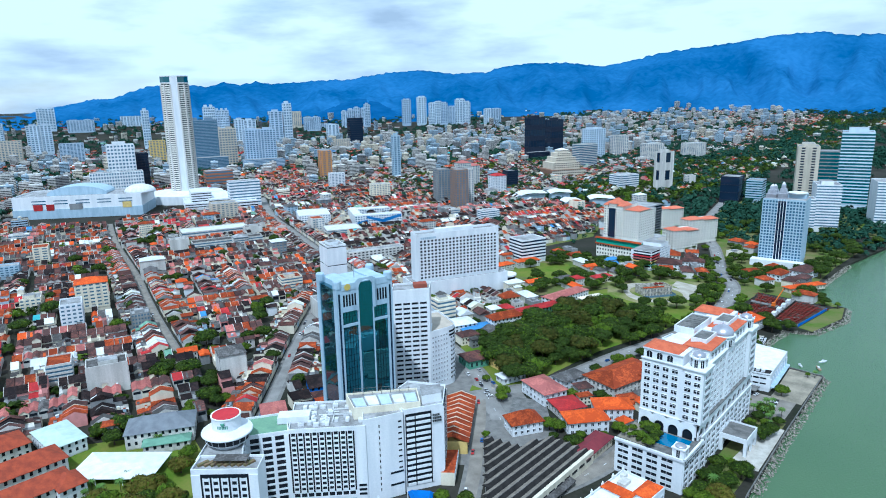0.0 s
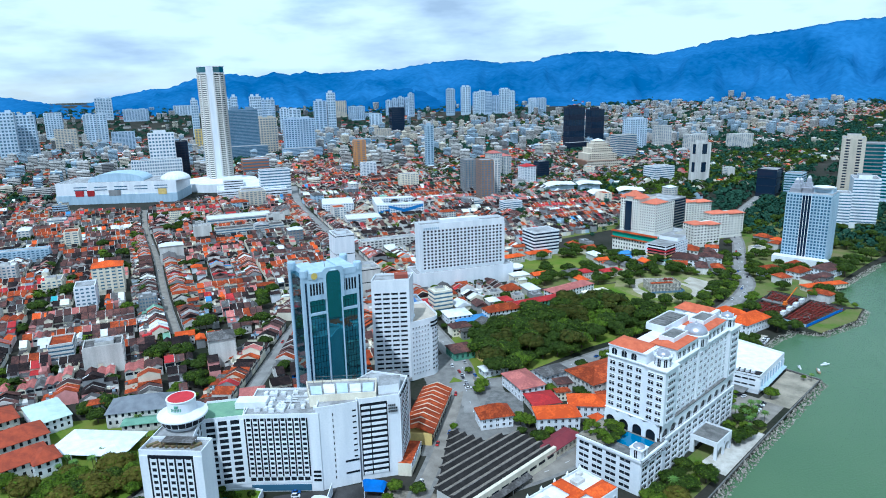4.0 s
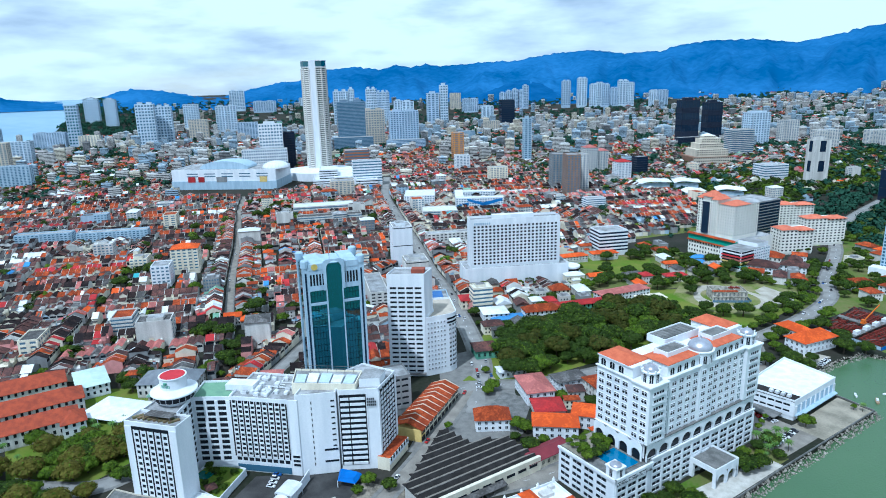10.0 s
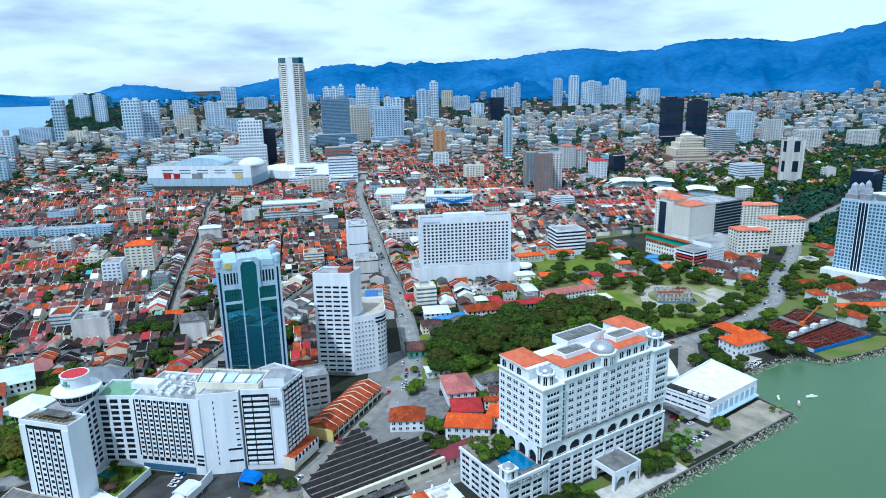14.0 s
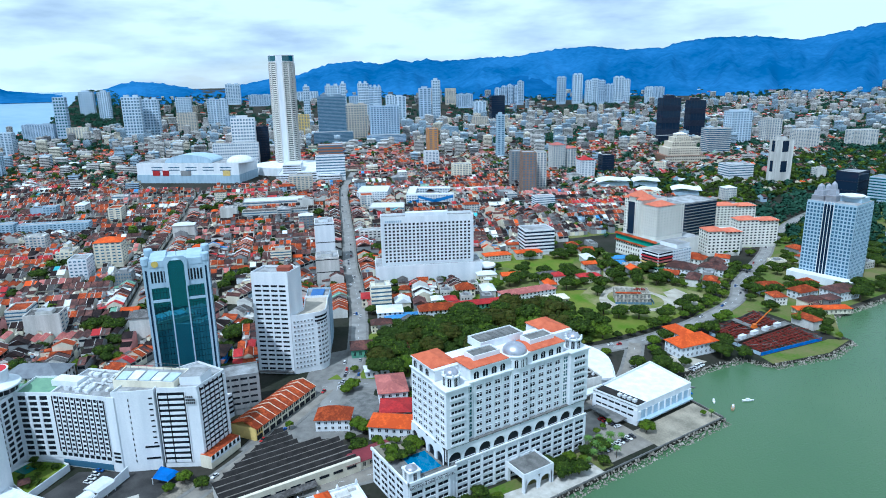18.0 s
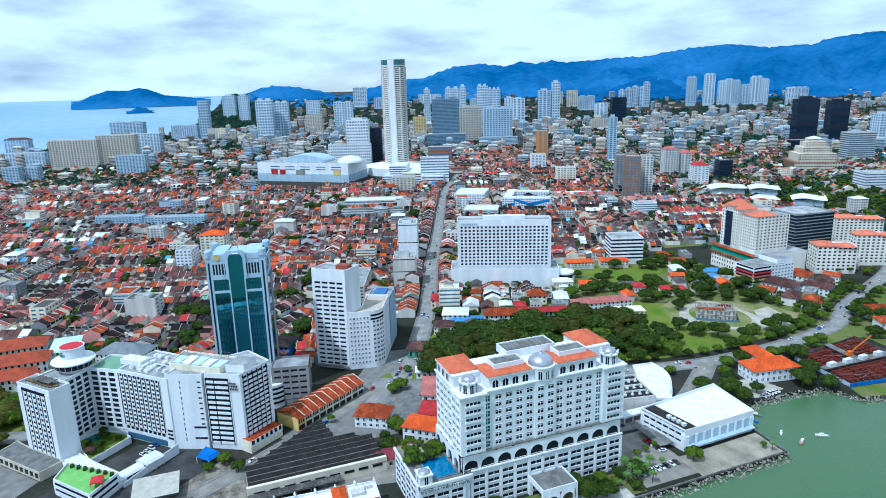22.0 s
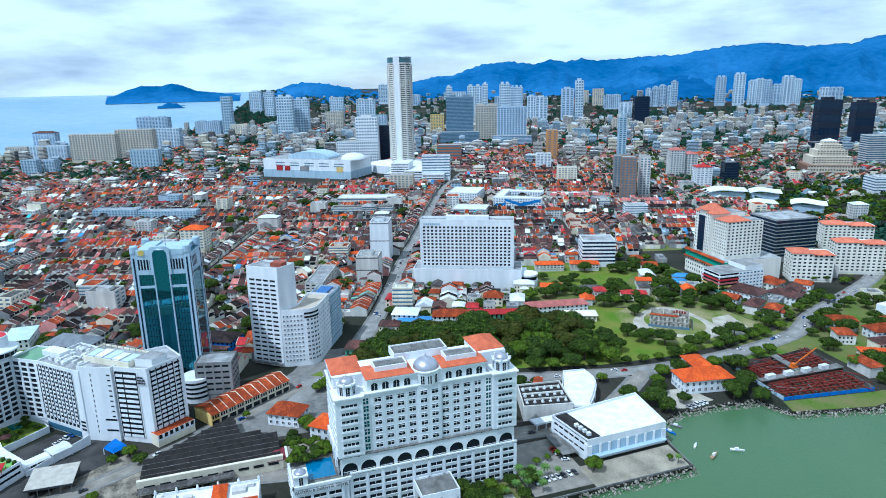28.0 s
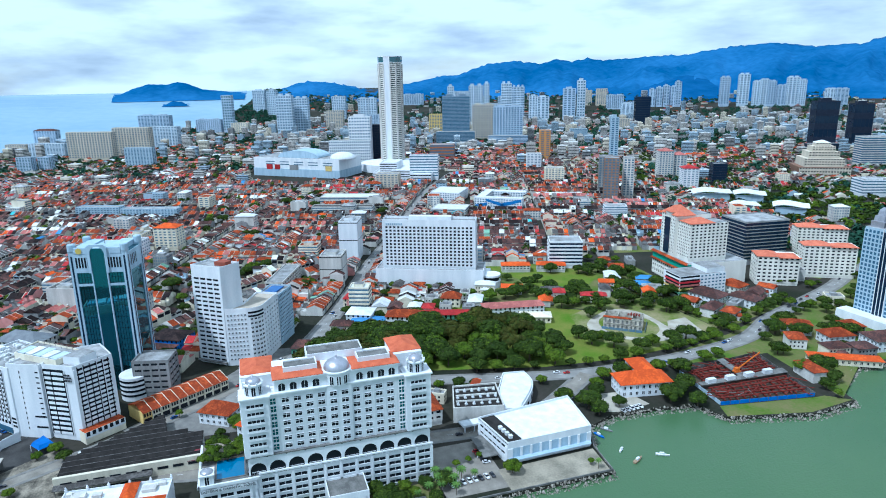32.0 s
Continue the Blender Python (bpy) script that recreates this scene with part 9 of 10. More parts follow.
def shophouse(g_wall, g_roof, g_open, w, d, h, rise, roof, wall, rear, kind=0):
    """One narrow house: front part with its ridge along the street (kind 0) or away from it (kind 1), lower rear part, party wall. Local x along the street, y away from it."""
    f = d * 0.62
    g_wall.box(0, w, 0, f, 0, h, wall)
    z = h + rise
    if kind == 0:
        for (ya, za, yb, zb) in ((-0.7, h - 0.1, f / 2, z), (f + 0.5, h - 0.05, f / 2, z)):
            p = [(0.12, ya, za), (w - 0.12, ya, za), (w - 0.12, yb, zb), (0.12, yb, zb)]
            g_roof.face(p[::-1] if ya > yb else p, roof)
        g_wall.face([(0, 0, h), (0, f / 2, z - 0.1), (0, f, h)], wall)
        g_wall.face([(w, 0, h), (w, f, h), (w, f / 2, z - 0.1)], wall)
        g_wall.solid([(w - 0.15, -0.6, h), (w + 0.15, -0.6, h), (w + 0.15, f + 0.4, h), (w - 0.15, f + 0.4, h)], [(w - 0.15, f / 2 - 0.1, z + 0.45), (w + 0.15, f / 2 - 0.1, z + 0.45), (w + 0.15, f / 2 + 0.1, z + 0.45), (w - 0.15, f / 2 + 0.1, z + 0.45)], NW if rear == 1 else (wall if roof > 1 else 1))
    else:
        z = h + min(rise, w * 0.32)
        g_roof.face([(-0.1, -0.4, h - 0.05), (w / 2, -0.4, z), (w / 2, f + 0.3, z), (-0.1, f + 0.3, h - 0.05)][::-1], roof)
        g_roof.face([(w / 2, -0.4, z), (w + 0.1, -0.4, h - 0.05), (w + 0.1, f + 0.3, h - 0.05), (w / 2, f + 0.3, z)][::-1], roof)
        g_wall.face([(0, 0, h), (w, 0, h), (w / 2, 0, z - 0.1)], wall)
        g_wall.face([(0, f, h), (w / 2, f, z - 0.1), (w, f, h)], wall)
    hr = h * 0.72
    g_wall.box(0, w, f, d, 0, hr - 0.6, wall)
    if rear == 0:
        g_roof.face([(0, f, hr + 0.5), (w, f, hr + 0.5), (w, d, hr - 0.6), (0, d, hr - 0.6)], roof)
    elif rear == 1:
        m = (f + d) / 2 + 1.0
        g_wall.box(0, w * 0.6, m, d, 0, h, wall)
        g_roof.face([(0, m - 0.3, h + 1.4), (w * 0.6, m - 0.3, h + 1.4), (w * 0.6, d, h + 0.1), (0, d, h + 0.1)], roof)
        g_wall.face([(0, m, h), (w * 0.6, m, h), (w * 0.6, m, h + 1.3), (0, m, h + 1.3)], wall)
    else:
        g_roof.face([(0, f, hr), (w, f, hr), (w, d, hr - 0.3), (0, d, hr - 0.3)], 5)
    if kind == 0 and rnd.random() < 0.30:
        a0, t0, t1 = rnd.uniform(0.2, w * 0.5), 0.12, rnd.uniform(0.45, 0.9)
        a1 = min(w - 0.3, a0 + rnd.uniform(1.2, 2.6))
        y0_, y1_ = -0.7 + (f / 2 + 0.7) * t0, -0.7 + (f / 2 + 0.7) * t1
        z0_, z1_ = h - 0.1 + (rise + 0.1) * t0 + 0.10, h - 0.1 + (rise + 0.1) * t1 + 0.10
        g_roof.face([(a0, y0_, z0_), (a1, y0_, z0_), (a1, y1_, z1_), (a0, y1_, z1_)], rnd.choice((0, 2, 5, 5, 6, 10)))
    if rnd.random() < 0.40:
        cx, cy, b = rnd.uniform(1.0, w - 1.0), rnd.uniform(f + 1.2, d - 1.0), rnd.uniform(0.5, 0.95)
        g_wall.box(cx - b, cx + b, cy - b, cy + b, hr - 1.2, hr + rnd.uniform(0.9, 1.9), NW + rnd.choice((0, 1, 2, 3)), rnd.choice((5, 6, 2)))
    g_open.box(0.5, w - 0.5, -0.06, 0.02, h * 0.58, h * 0.86, NG)


# ---- which ground is taken: a plan of one-metre cells ----
GX, GY, GW, GH = -900, -60, 860, 1120
TAKEN = np.zeros((GW, GH), dtype=bool)


def take(poly, grow=0.0):
    """Marks the cells of a convex or plain polygon as taken."""
    p = np.array(poly, dtype=float)[:, :2]
    if grow:
        c = p.mean(axis=0)
        p = c + (p - c) * (1 + grow / max(1.0, np.abs(p - c).max()))
    x0, x1 = max(0, int(p[:, 0].min() - GX)), min(GW - 1, int(p[:, 0].max() - GX) + 1)
    y0, y1 = max(0, int(p[:, 1].min() - GY)), min(GH - 1, int(p[:, 1].max() - GY) + 1)
    if x0 >= x1 or y0 >= y1:
        return
    X, Y = np.meshgrid(np.arange(x0, x1 + 1) + GX + 0.5, np.arange(y0, y1 + 1) + GY + 0.5, indexing="ij")
    inn = np.zeros(X.shape, dtype=bool)
    for a, b in zip(p, np.roll(p, -1, axis=0)):
        if a[1] != b[1]:
            inn ^= ((a[1] > Y) != (b[1] > Y)) & (X < (b[0] - a[0]) * (Y - a[1]) / (b[1] - a[1]) + a[0])
    TAKEN[x0:x1 + 1, y0:y1 + 1] |= inn


def rect(x, y, w, d, rot):
    c, s = math.cos(radians(rot)), math.sin(radians(rot))
    return [(x + c * a * w / 2 - s * b * d / 2, y + s * a * w / 2 + c * b * d / 2) for a, b in ((-1, -1), (1, -1), (1, 1), (-1, 1))]


def is_clear(poly):
    a, b, c, d = (np.array(k, dtype=float) for k in poly)
    u, v = np.meshgrid(np.linspace(0, 1, 7), np.linspace(0, 1, 7))
    X = a[0] + (b[0] - a[0]) * u + (d[0] - a[0]) * v - GX
    Y = a[1] + (b[1] - a[1]) * u + (d[1] - a[1]) * v - GY
    i, j = X.astype(int), Y.astype(int)
    ok = (i >= 0) & (i < GW) & (j >= 0) & (j < GH)
    return not TAKEN[i[ok], j[ok]].any()


for ob in list(scene.objects):
    if ob.type != "MESH" or ob.parent is None or ob.parent.parent is not None or ob.name.split(".")[0] in ("crown", "trunk", "fronds", "pier", "window", "spandrel"):
        continue
    M_ = ob.parent.matrix_world @ ob.matrix_basis
    if not (GX < M_.translation.x < GX + GW and GY < M_.translation.y < GY + GH):
        continue
    for f_ in ob.data.polygons:
        if f_.area > 12.0 and abs(f_.normal.z) > 0.2:
            take([M_ @ ob.data.vertices[k].co for k in f_.vertices], 1.2)
for p_, w_ in zip(ROAD_ALL, ROAD_W):
    i0, j0, r0 = p_[0] - GX, p_[1] - GY, w_ + 2.3
    for i_ in range(max(0, int(i0 - r0)), min(GW, int(i0 + r0) + 1)):
        for j_ in range(max(0, int(j0 - r0)), min(GH, int(j0 + r0) + 1)):
            if (i_ + 0.5 - i0) ** 2 + (j_ + 0.5 - j0) ** 2 < r0 * r0:
                TAKEN[i_, j_] = True
FIELD = [(-440, 545), (-395, 560), (-345, 575), (-330, 595), (-370, 640), (-420, 615)]
COURT = [(-150, 130), (-190, 120), (-240, 150), (-200, 215), (-165, 205)]
LAWN = [(-395, 60), (-290, 60), (-255, 95), (-285, 150), (-345, 150), (-378, 120)]
RUIN = [(-200, 575), (-212, 655), (-262, 648), (-292, 600), (-280, 556), (-230, 550)]
for k_ in (PARK, FIELD, COURT, LAWN, RUIN, [(-80, 393), (-128, 393), (-128, 425), (-97, 425), (-97, 432), (-80, 478)], [(-212, 300), (-224, 322), (-205, 330), (-190, 312), (-192, 296)], [(-200, 238), (-180, 255), (-178, 300), (-222, 330), (-255, 330), (-288, 345), (-300, 318), (-285, 300), (-262, 290), (-235, 278)], [(-330, 800), (-290, 830), (-330, 900), (-370, 880)], [(-250, 322), (-248, 346), (-229, 356), (-231, 335), (-241, 318)]):
    take(k_)

rnd = random.Random(5)
town = Geo()
far_trees = []
counts = {"near": 0, "block": 0}
FAR_BLOCKS = Geo()


def town_ok(x, y):
    return inside(x, y, LAND)


def closed(x, y):
    """Parts of the plan that hold no shophouses: park, fields, shore, the built centre."""
    return x > -268 or (x > -300 and y < 205) or (y > 480 and x > -440) or (x > -345 and 345 < y < 520) or (x > -345 and y < 175) or (x > -372 and y < 150)


def place_house(base, w, d, h, rise, roof, wall, rear, kind):
    """Adds a house to the joined town mesh."""
    tmp = Geo()
    shophouse(tmp, tmp, tmp, w, d, h, rise, roof, wall, rear, kind)
    i = len(town.v)
    town.v.extend(tuple(base @ Vector(p)) for p in tmp.v)
    town.f.extend(tuple(i + k for k in f) for f in tmp.f)
    town.m.extend(tmp.m)


def town_block(bx, by, far):
    """A taller plain block among the houses."""
    hw, hd = rnd.uniform(14, 26), rnd.uniform(12, 18)
    hh = rnd.uniform(12, 22) * (rnd.uniform(1, 2.2) if far else 1)
    # Far blocks get pale blue walls more often, as colour for haze.
    k = rnd.choices(range(len(WALLS)), (48, 10, 6, 36, 0) if far else (66, 20, 8, 6, 0))[0]
    if bx > -1800 and counts["block"] < 120:
        counts["block"] += 1
        midrise("town_block", bx, by, hw, hd, hh, f"plain {WALLS[k].name.replace('_', ' ')} block over the old shophouses", WALLS[k], WIN, 69 + rnd.choice((0, 90, 180)), cols=rnd.choice((0, 4, 5, 6)), roof=rnd.choice(("house", None, "hip")), roof_mat=rnd.choice((FLATROOF, ROOF_GR, ROOF_OR, ROOF_WH)), far=True)
        return
    m = NW + k
    q = [Vector((bx, by)) + Vector((VX, VY)) * sx * hw / 2 + Vector((-UX, -UY)) * sy * hd / 2 for sx, sy in ((-1, -1), (1, -1), (1, 1), (-1, 1))]
    if (q[1] - q[0]).cross(q[2] - q[1]) < 0:
        q = q[::-1]
    zb = lift(bx, by)
    FAR_BLOCKS.prism([tuple(p) for p in q], zb, zb + hh, m, 5 if rnd.random() < 0.5 else 6)
    c = (q[0] + q[2]) / 2
    for i in range(1, int(hh / 3.4)):
        FAR_BLOCKS.prism([tuple(c + (p - c) * 1.012) for p in q], zb + 3.4 * i, zb + 3.4 * i + 1.4, NG)
    FAR_BLOCKS.box(bx - 2, bx + 2, by - 2, by + 2, zb + hh, zb + hh + 2.6, m)


def house_row(o, along, inward, length, far):
    """A row of houses from o (plan) along one way; inward points from the street into the block."""
    s = 0.0
    base_roof = rnd.choices(range(7), WEIGHT[:7])[0]
    kind = 0 if rnd.random() < 0.9 else 1
    depth = rnd.uniform(20.6, 23.0)
    row_h, row_rise = rnd.uniform(5.8, 7.6), rnd.uniform(2.6, 3.5)
    rot = math.degrees(math.atan2(along.y, along.x))
    flip = along.cross(inward) < 0
    while s < length - 4:
        w = rnd.uniform(4.8, 7.2) * (1.8 if far else 1.0)
        d = depth + rnd.uniform(-1.5, 0.4)
        c = o + along * (s + w / 2) + inward * d / 2
        p0 = o + along * s
        s += w
        fx, fy = c
        e0, e1 = along * (w / 2), inward * (d / 2)
        quad = [p0, p0 + along * w, p0 + along * w + inward * d, p0 + inward * d]
        near_ = fx > GX + 30 and GY + 30 < fy < GY + GH - 30
        if near_ and not is_clear([p0 + (k - p0) * 1.0 for k in (p0 + along * 0.9 + inward * 0.9, p0 + along * (w - 0.9) + inward * 0.9, p0 + along * (w - 0.9) + inward * (d - 1.2), p0 + along * 0.9 + inward * (d - 1.2))]):
            continue
        if not town_ok(fx, fy) or closed(fx, fy) or (not near_ and not free(fx, fy, 2.5)) or any(on_road(*q, 0.6) for q in (c, c + e0 + e1, c + e0 - e1, c - e0 + e1, c - e0 - e1, c + e1, c - e1)):
            continue
        p_tree, p_gap = (0.075, 0.03) if not far else (0.32, 0.18)
        if fy > 1000 and fx > -1500:
            p_tree, p_gap = (0.85, 0.84) if fx > -700 else (0.40, 0.22)
        if fx < -1350 and fy < 320:
            p_tree, p_gap = 0.5, 0.3
        if rnd.random() < p_tree:
            far_trees.append((fx, fy, rnd.uniform(3.8, 7.0)))
            if rnd.random() < 0.7:
                continue
        if rnd.random() < p_gap:
            continue
        roof = base_roof if rnd.random() < 0.55 else rnd.choices(range(len(ROOFS)), WEIGHT)[0]
        wall = NW + rnd.choices(range(len(WALLS)), (36, 34, 22, 3, 5))[0]
        h, rise = row_h + rnd.uniform(-0.35, 0.35), row_rise
        if rnd.random() < 0.07:
            h += rnd.uniform(3, 6)
        rear = rnd.choices((0, 1, 2), (6, 3, 1))[0]
        if rnd.random() < (0.018 if not far else (0.12 if fx < -800 else 0.03)):
            town_block(fx, fy, far)
            continue
        take(quad)
        z = lift(fx, fy)
        # the local frame has y into the block
        base = pose(p0.x, p0.y, z, 0, 0, rot) if not flip else pose(*(p0 + along * w), z, 0, 0, rot + 180)
        k_ = kind if rnd.random() < 0.85 else 1 - kind
        x0, x1, y0, y1 = NEAR_BOX
        if counts["near"] < 130 and x0 < fx < x1 and y0 < fy < y1:
            counts["near"] += 1
            T = new("shophouse")
            T.matrix_world = base
            tagged(T, f"two-storey shophouse under {ROOFS[roof].name.replace('_', ' ')} in a row", "shophouse", "rows of shophouses")
            a, b, q = Geo(), Geo(), Geo()
            shophouse(a, b, q, w, d, h, rise, roof, wall, rear, k_)
            part("wall", a, MATS, T)
            part("roof", b, MATS, T)
            part("shutters", q, MATS, T)
        else:
            place_house(base, w, d, h, rise, roof, wall, rear, k_)


NEAR_BOX = (-560, -270, 120, 430)
U_, V_ = Vector((UX, UY)), Vector((VX, VY))
BU, BV = 101.0, 100.0
# yard trees that stand in gaps of the house rows
rnd4 = random.Random(31)
for k_ in range(46):
    x, y = rnd4.uniform(-1000, -310), rnd4.uniform(130, 520)
    for j_ in range(rnd4.choice((1, 1, 2, 3))):
        a_ = (x + rnd4.uniform(-11, 11), y + rnd4.uniform(-11, 11))
        if town_ok(*a_) and not closed(*a_) and is_clear(rect(a_[0], a_[1], 7, 7, 0)):
            take(rect(a_[0], a_[1], 9, 9, 0))
            tree(a_[0], a_[1], rnd4.choice((0, 0, 1, 2, 3)), rnd4.uniform(0.9, 1.4), rnd4.uniform(0, 360), "town trees", "in a gap between shophouses")
for r_k in (0, 4, 5):
    way, half, nm = ROADS[r_k]
    pts_ = [Vector(p) for p in ROAD_LIST[r_k][1]]
    for p, q in zip(pts_, pts_[1:]):
        d = (q - p).normalized()
        n_ = Vector((-d.y, d.x))
        if p.x < -900 or (r_k == 0 and p.x > -330):
            continue
        for sgn in (-1, 1):
            house_row(p + n_ * sgn * (half + 3.2), d, n_ * sgn, (q - p).length, False)
for iu in range(0, 25):
    for iv in range(-13, 31):
        u0, v0 = 240 + BU * iu + rnd.uniform(-3, 3), 28 + BV * iv + rnd.uniform(-3, 3)
        cx_, cy_ = uv(u0 + 50, v0 + 50)
        if not town_ok(cx_, cy_) and not town_ok(*uv(u0 + 90, v0 + 50)):
            continue
        far = u0 > 1450
        at = lambda u, v: Vector(uv(u0 + u, v0 + v))
        if rnd.random() < 0.68:
            for du, sgn in ((2.4, 1), (49.3, -1), (51.8, 1), (98.6, -1)):
                house_row(at(du, 2.4), V_, U_ * sgn, 95.5, far)
        else:
            for dv, sgn in ((2.4, 1), (48.8, -1), (51.2, 1), (97.6, -1)):
                house_row(at(2.4, dv), U_, V_ * sgn, 96.5, far)


def infill(zone, n, sizes, roofs, turns, label, seed, trees=0, cap=40, joined=False):
    """Fills the free ground of a zone with houses of mixed size, then with trees."""
    rnd = random.Random(seed)
    xs, ys = [p[0] for p in zone], [p[1] for p in zone]
    made = 0
    for k in range(n):
        if made >= cap:
            break
        x, y = rnd.uniform(min(xs), max(xs)), rnd.uniform(min(ys), max(ys))
        if not inside(x, y, zone):
            continue
        shrink = 1.0 - 0.45 * k / n
        w, d, rot = rnd.uniform(*sizes[0]) * shrink, rnd.uniform(*sizes[1]) * shrink, rnd.choice(turns) + rnd.uniform(-2, 2)
        quad = rect(x, y, w + 1.0, d + 1.0, rot)
        if not is_clear(quad) or not all(town_ok(*p) for p in quad):
            continue
        take(quad)
        made += 1
        h, roof, wall = rnd.uniform(*sizes[2]), rnd.choice(roofs), rnd.choice((WHITE2, WHITE2, CREAM, WHITE, GREYW))
        a, b, q = Geo(), Geo(), Geo()
        flat = rnd.random() < 0.14
        a.box(-w / 2, w / 2, -d / 2, d / 2, 0, h)
        if flat:
            parapet(a, [(-w / 2, -d / 2), (w / 2, -d / 2), (w / 2, d / 2), (-w / 2, d / 2)], h, 0.9)
            b.box(-w / 2 + 0.45, w / 2 - 0.45, -d / 2 + 0.45, d / 2 - 0.45, h + 0.01, h + 0.12)
            b.box(-w * 0.2, w * 0.15, -d * 0.2, d * 0.2, h + 0.12, h + 2.2)
            roof = FLATROOF
        else:
            b.hip(-w / 2, w / 2, -d / 2, d / 2, h + 0.27, h + min(w, d) * 0.30, 0.7, 0, None if rnd.random() < 0.6 else 0.02)
            if rnd.random() < 0.5 and w > 9:
                b.hip(-w * 0.2, w * 0.25, -d / 2 - 3.0, -d / 2 + 1.5, h * 0.6, h * 0.6 + 1.6, 0.4)
                a.box(-w * 0.2, w * 0.25, -d / 2 - 3.0, -d / 2, 0, h * 0.6 - 0.26)
        for i in range(max(1, int(w / 2.6))):
            xx = -w / 2 + 1.3 + 2.6 * i
            for z in ([h * 0.62, h * 0.2] if h > 5.5 else [h * 0.35]):
                q.box(xx - 0.55, xx + 0.55, -d / 2 - 0.06, -d / 2 + 0.02, z, z + 1.35)
        for i in range(max(1, int(d / 2.8))):
            yy = -d / 2 + 1.4 + 2.8 * i
            for z in ([h * 0.62, h * 0.2] if h > 5.5 else [h * 0.35]):
                q.box(w / 2 - 0.02, w / 2 + 0.06, yy - 0.5, yy + 0.5, z, z + 1.3)
        T = thing("house", x, y, f"{label} under {roof.name.replace('_', ' ')}", "house", 0, rot, "low houses")
        part("wall", a, wall, T)
        part("roof", b, roof, T)
        part("windows", q, WIN, T)
    got = 0
    for k in range(trees * 30):
        x, y = rnd.uniform(min(xs), max(xs)), rnd.uniform(min(ys), max(ys))
        if got < trees and inside(x, y, zone) and town_ok(x, y) and is_clear(rect(x, y, 4, 4, 0)):
            take(rect(x, y, 7, 7, 0))
            got += 1
            tree(x, y, rnd.choice((0, 1, 2, 3, 3)), rnd.uniform(0.55, 1.0), rnd.uniform(0, 360), "yard trees", "in a yard between houses")


# trees along the coast road
rnd2 = random.Random(77)
way, half, nm = ROADS[2]
for i_ in range(2, 75, 2):
    p, q = Vector(way[i_]), Vector(way[i_ + 1])
    n_ = Vector((-(q - p).y, (q - p).x)).normalized()
    for sgn in (-1, 1):
        c = p + n_ * sgn * (half + rnd2.uniform(4.5, 7))
        if rnd2.random() < 0.75 and is_clear(rect(c.x, c.y, 3, 3, 0)) and town_ok(c.x, c.y):
            take(rect(c.x, c.y, 9, 9, 0))
            tree(c.x, c.y, rnd2.choice((0, 1, 2, 3, 3)), rnd2.uniform(0.7, 1.1), rnd2.uniform(0, 360), "road trees", "along the coast road")
BROWNS = (ROOF_BR, ROOF_BR, ROOF_DK, ROOF_OR, ROOF_RED, ROOF_GR)
REDS = (ROOF_OR, ROOF_OR, TERRA, ROOF_RED, ROOF_PK, ROOF_BR, ROOF_GR)
infill([(-345, 165), (-268, 190), (-245, 225), (-285, 262), (-330, 320), (-350, 345), (-470, 415), (-480, 330), (-400, 250)], 1500, ((9, 22), (8, 14), (5, 8)), BROWNS, (66, 156), "low town house", 1, 22, 34)
infill([(-250, 325), (-290, 350), (-345, 380), (-425, 412), (-405, 440), (-375, 490), (-330, 500), (-300, 500), (-300, 420), (-280, 362)], 1200, ((9, 20), (8, 13), (5, 8)), (ROOF_RED, ROOF_OR, ROOF_GR, ROOF_WH, ROOF_BR), (66, 156), "low hall or shop beside the street", 2, 18, 22)
infill([(-215, 300), (-245, 318), (-228, 335), (-215, 400), (-190, 470), (-145, 470), (-145, 400), (-143, 280), (-175, 270), (-205, 280)], 900, ((8, 16), (7, 12), (4, 7)), REDS, (58, 148, 75), "low house near the crossing", 3, 14, 16)
infill([(-195, 665), (-160, 655), (-118, 650), (-132, 700), (-135, 760), (-165, 745), (-225, 745), (-262, 820), (-250, 860), (-180, 860)], 900, ((12, 20), (10, 14), (6, 8)), (ROOF_BR, ROOF_OR, ROOF_OR, TERRA, ROOF_GR), (80, 170, 60), "villa among garden trees", 4, 16, 13)
infill([(-214, 655), (-262, 652), (-300, 690), (-290, 720), (-262, 760), (-240, 735)], 500, ((14, 22), (10, 16), (6, 8)), (ROOF_BR, ROOF_BR, ROOF_OR), (30, 120), "old villa", 5, 14, 6)
infill([(-420, 500), (-345, 500), (-345, 540), (-300, 560), (-290, 650), (-300, 690), (-345, 700), (-440, 690), (-480, 600)], 900, ((10, 24), (8, 13), (5, 9)), (ROOF_OR, ROOF_WH, ROOF_GR, ROOF_RED, TERRA, ROOF_BL), (66, 156), "town house beside the school", 6, 26, 20)
infill([(-480, 60), (-400, 40), (-380, 110), (-345, 165), (-300, 180), (-350, 230), (-420, 200), (-500, 160)], 700, ((10, 22), (9, 14), (6, 8)), (ROOF_BR, ROOF_OR, ROOF_GR, ROOF_BR), (48, 138, 66), "old town house", 7, 16, 16)
infill([(-330, 790), (-262, 760), (-240, 745), (-300, 900), (-420, 980), (-460, 800)], 800, ((12, 30), (10, 15), (7, 12)), (ROOF_OR, PINKTILE, ROOF_BR, ROOF_GR), (62, 152), "house near the flats", 8, 16, 14)

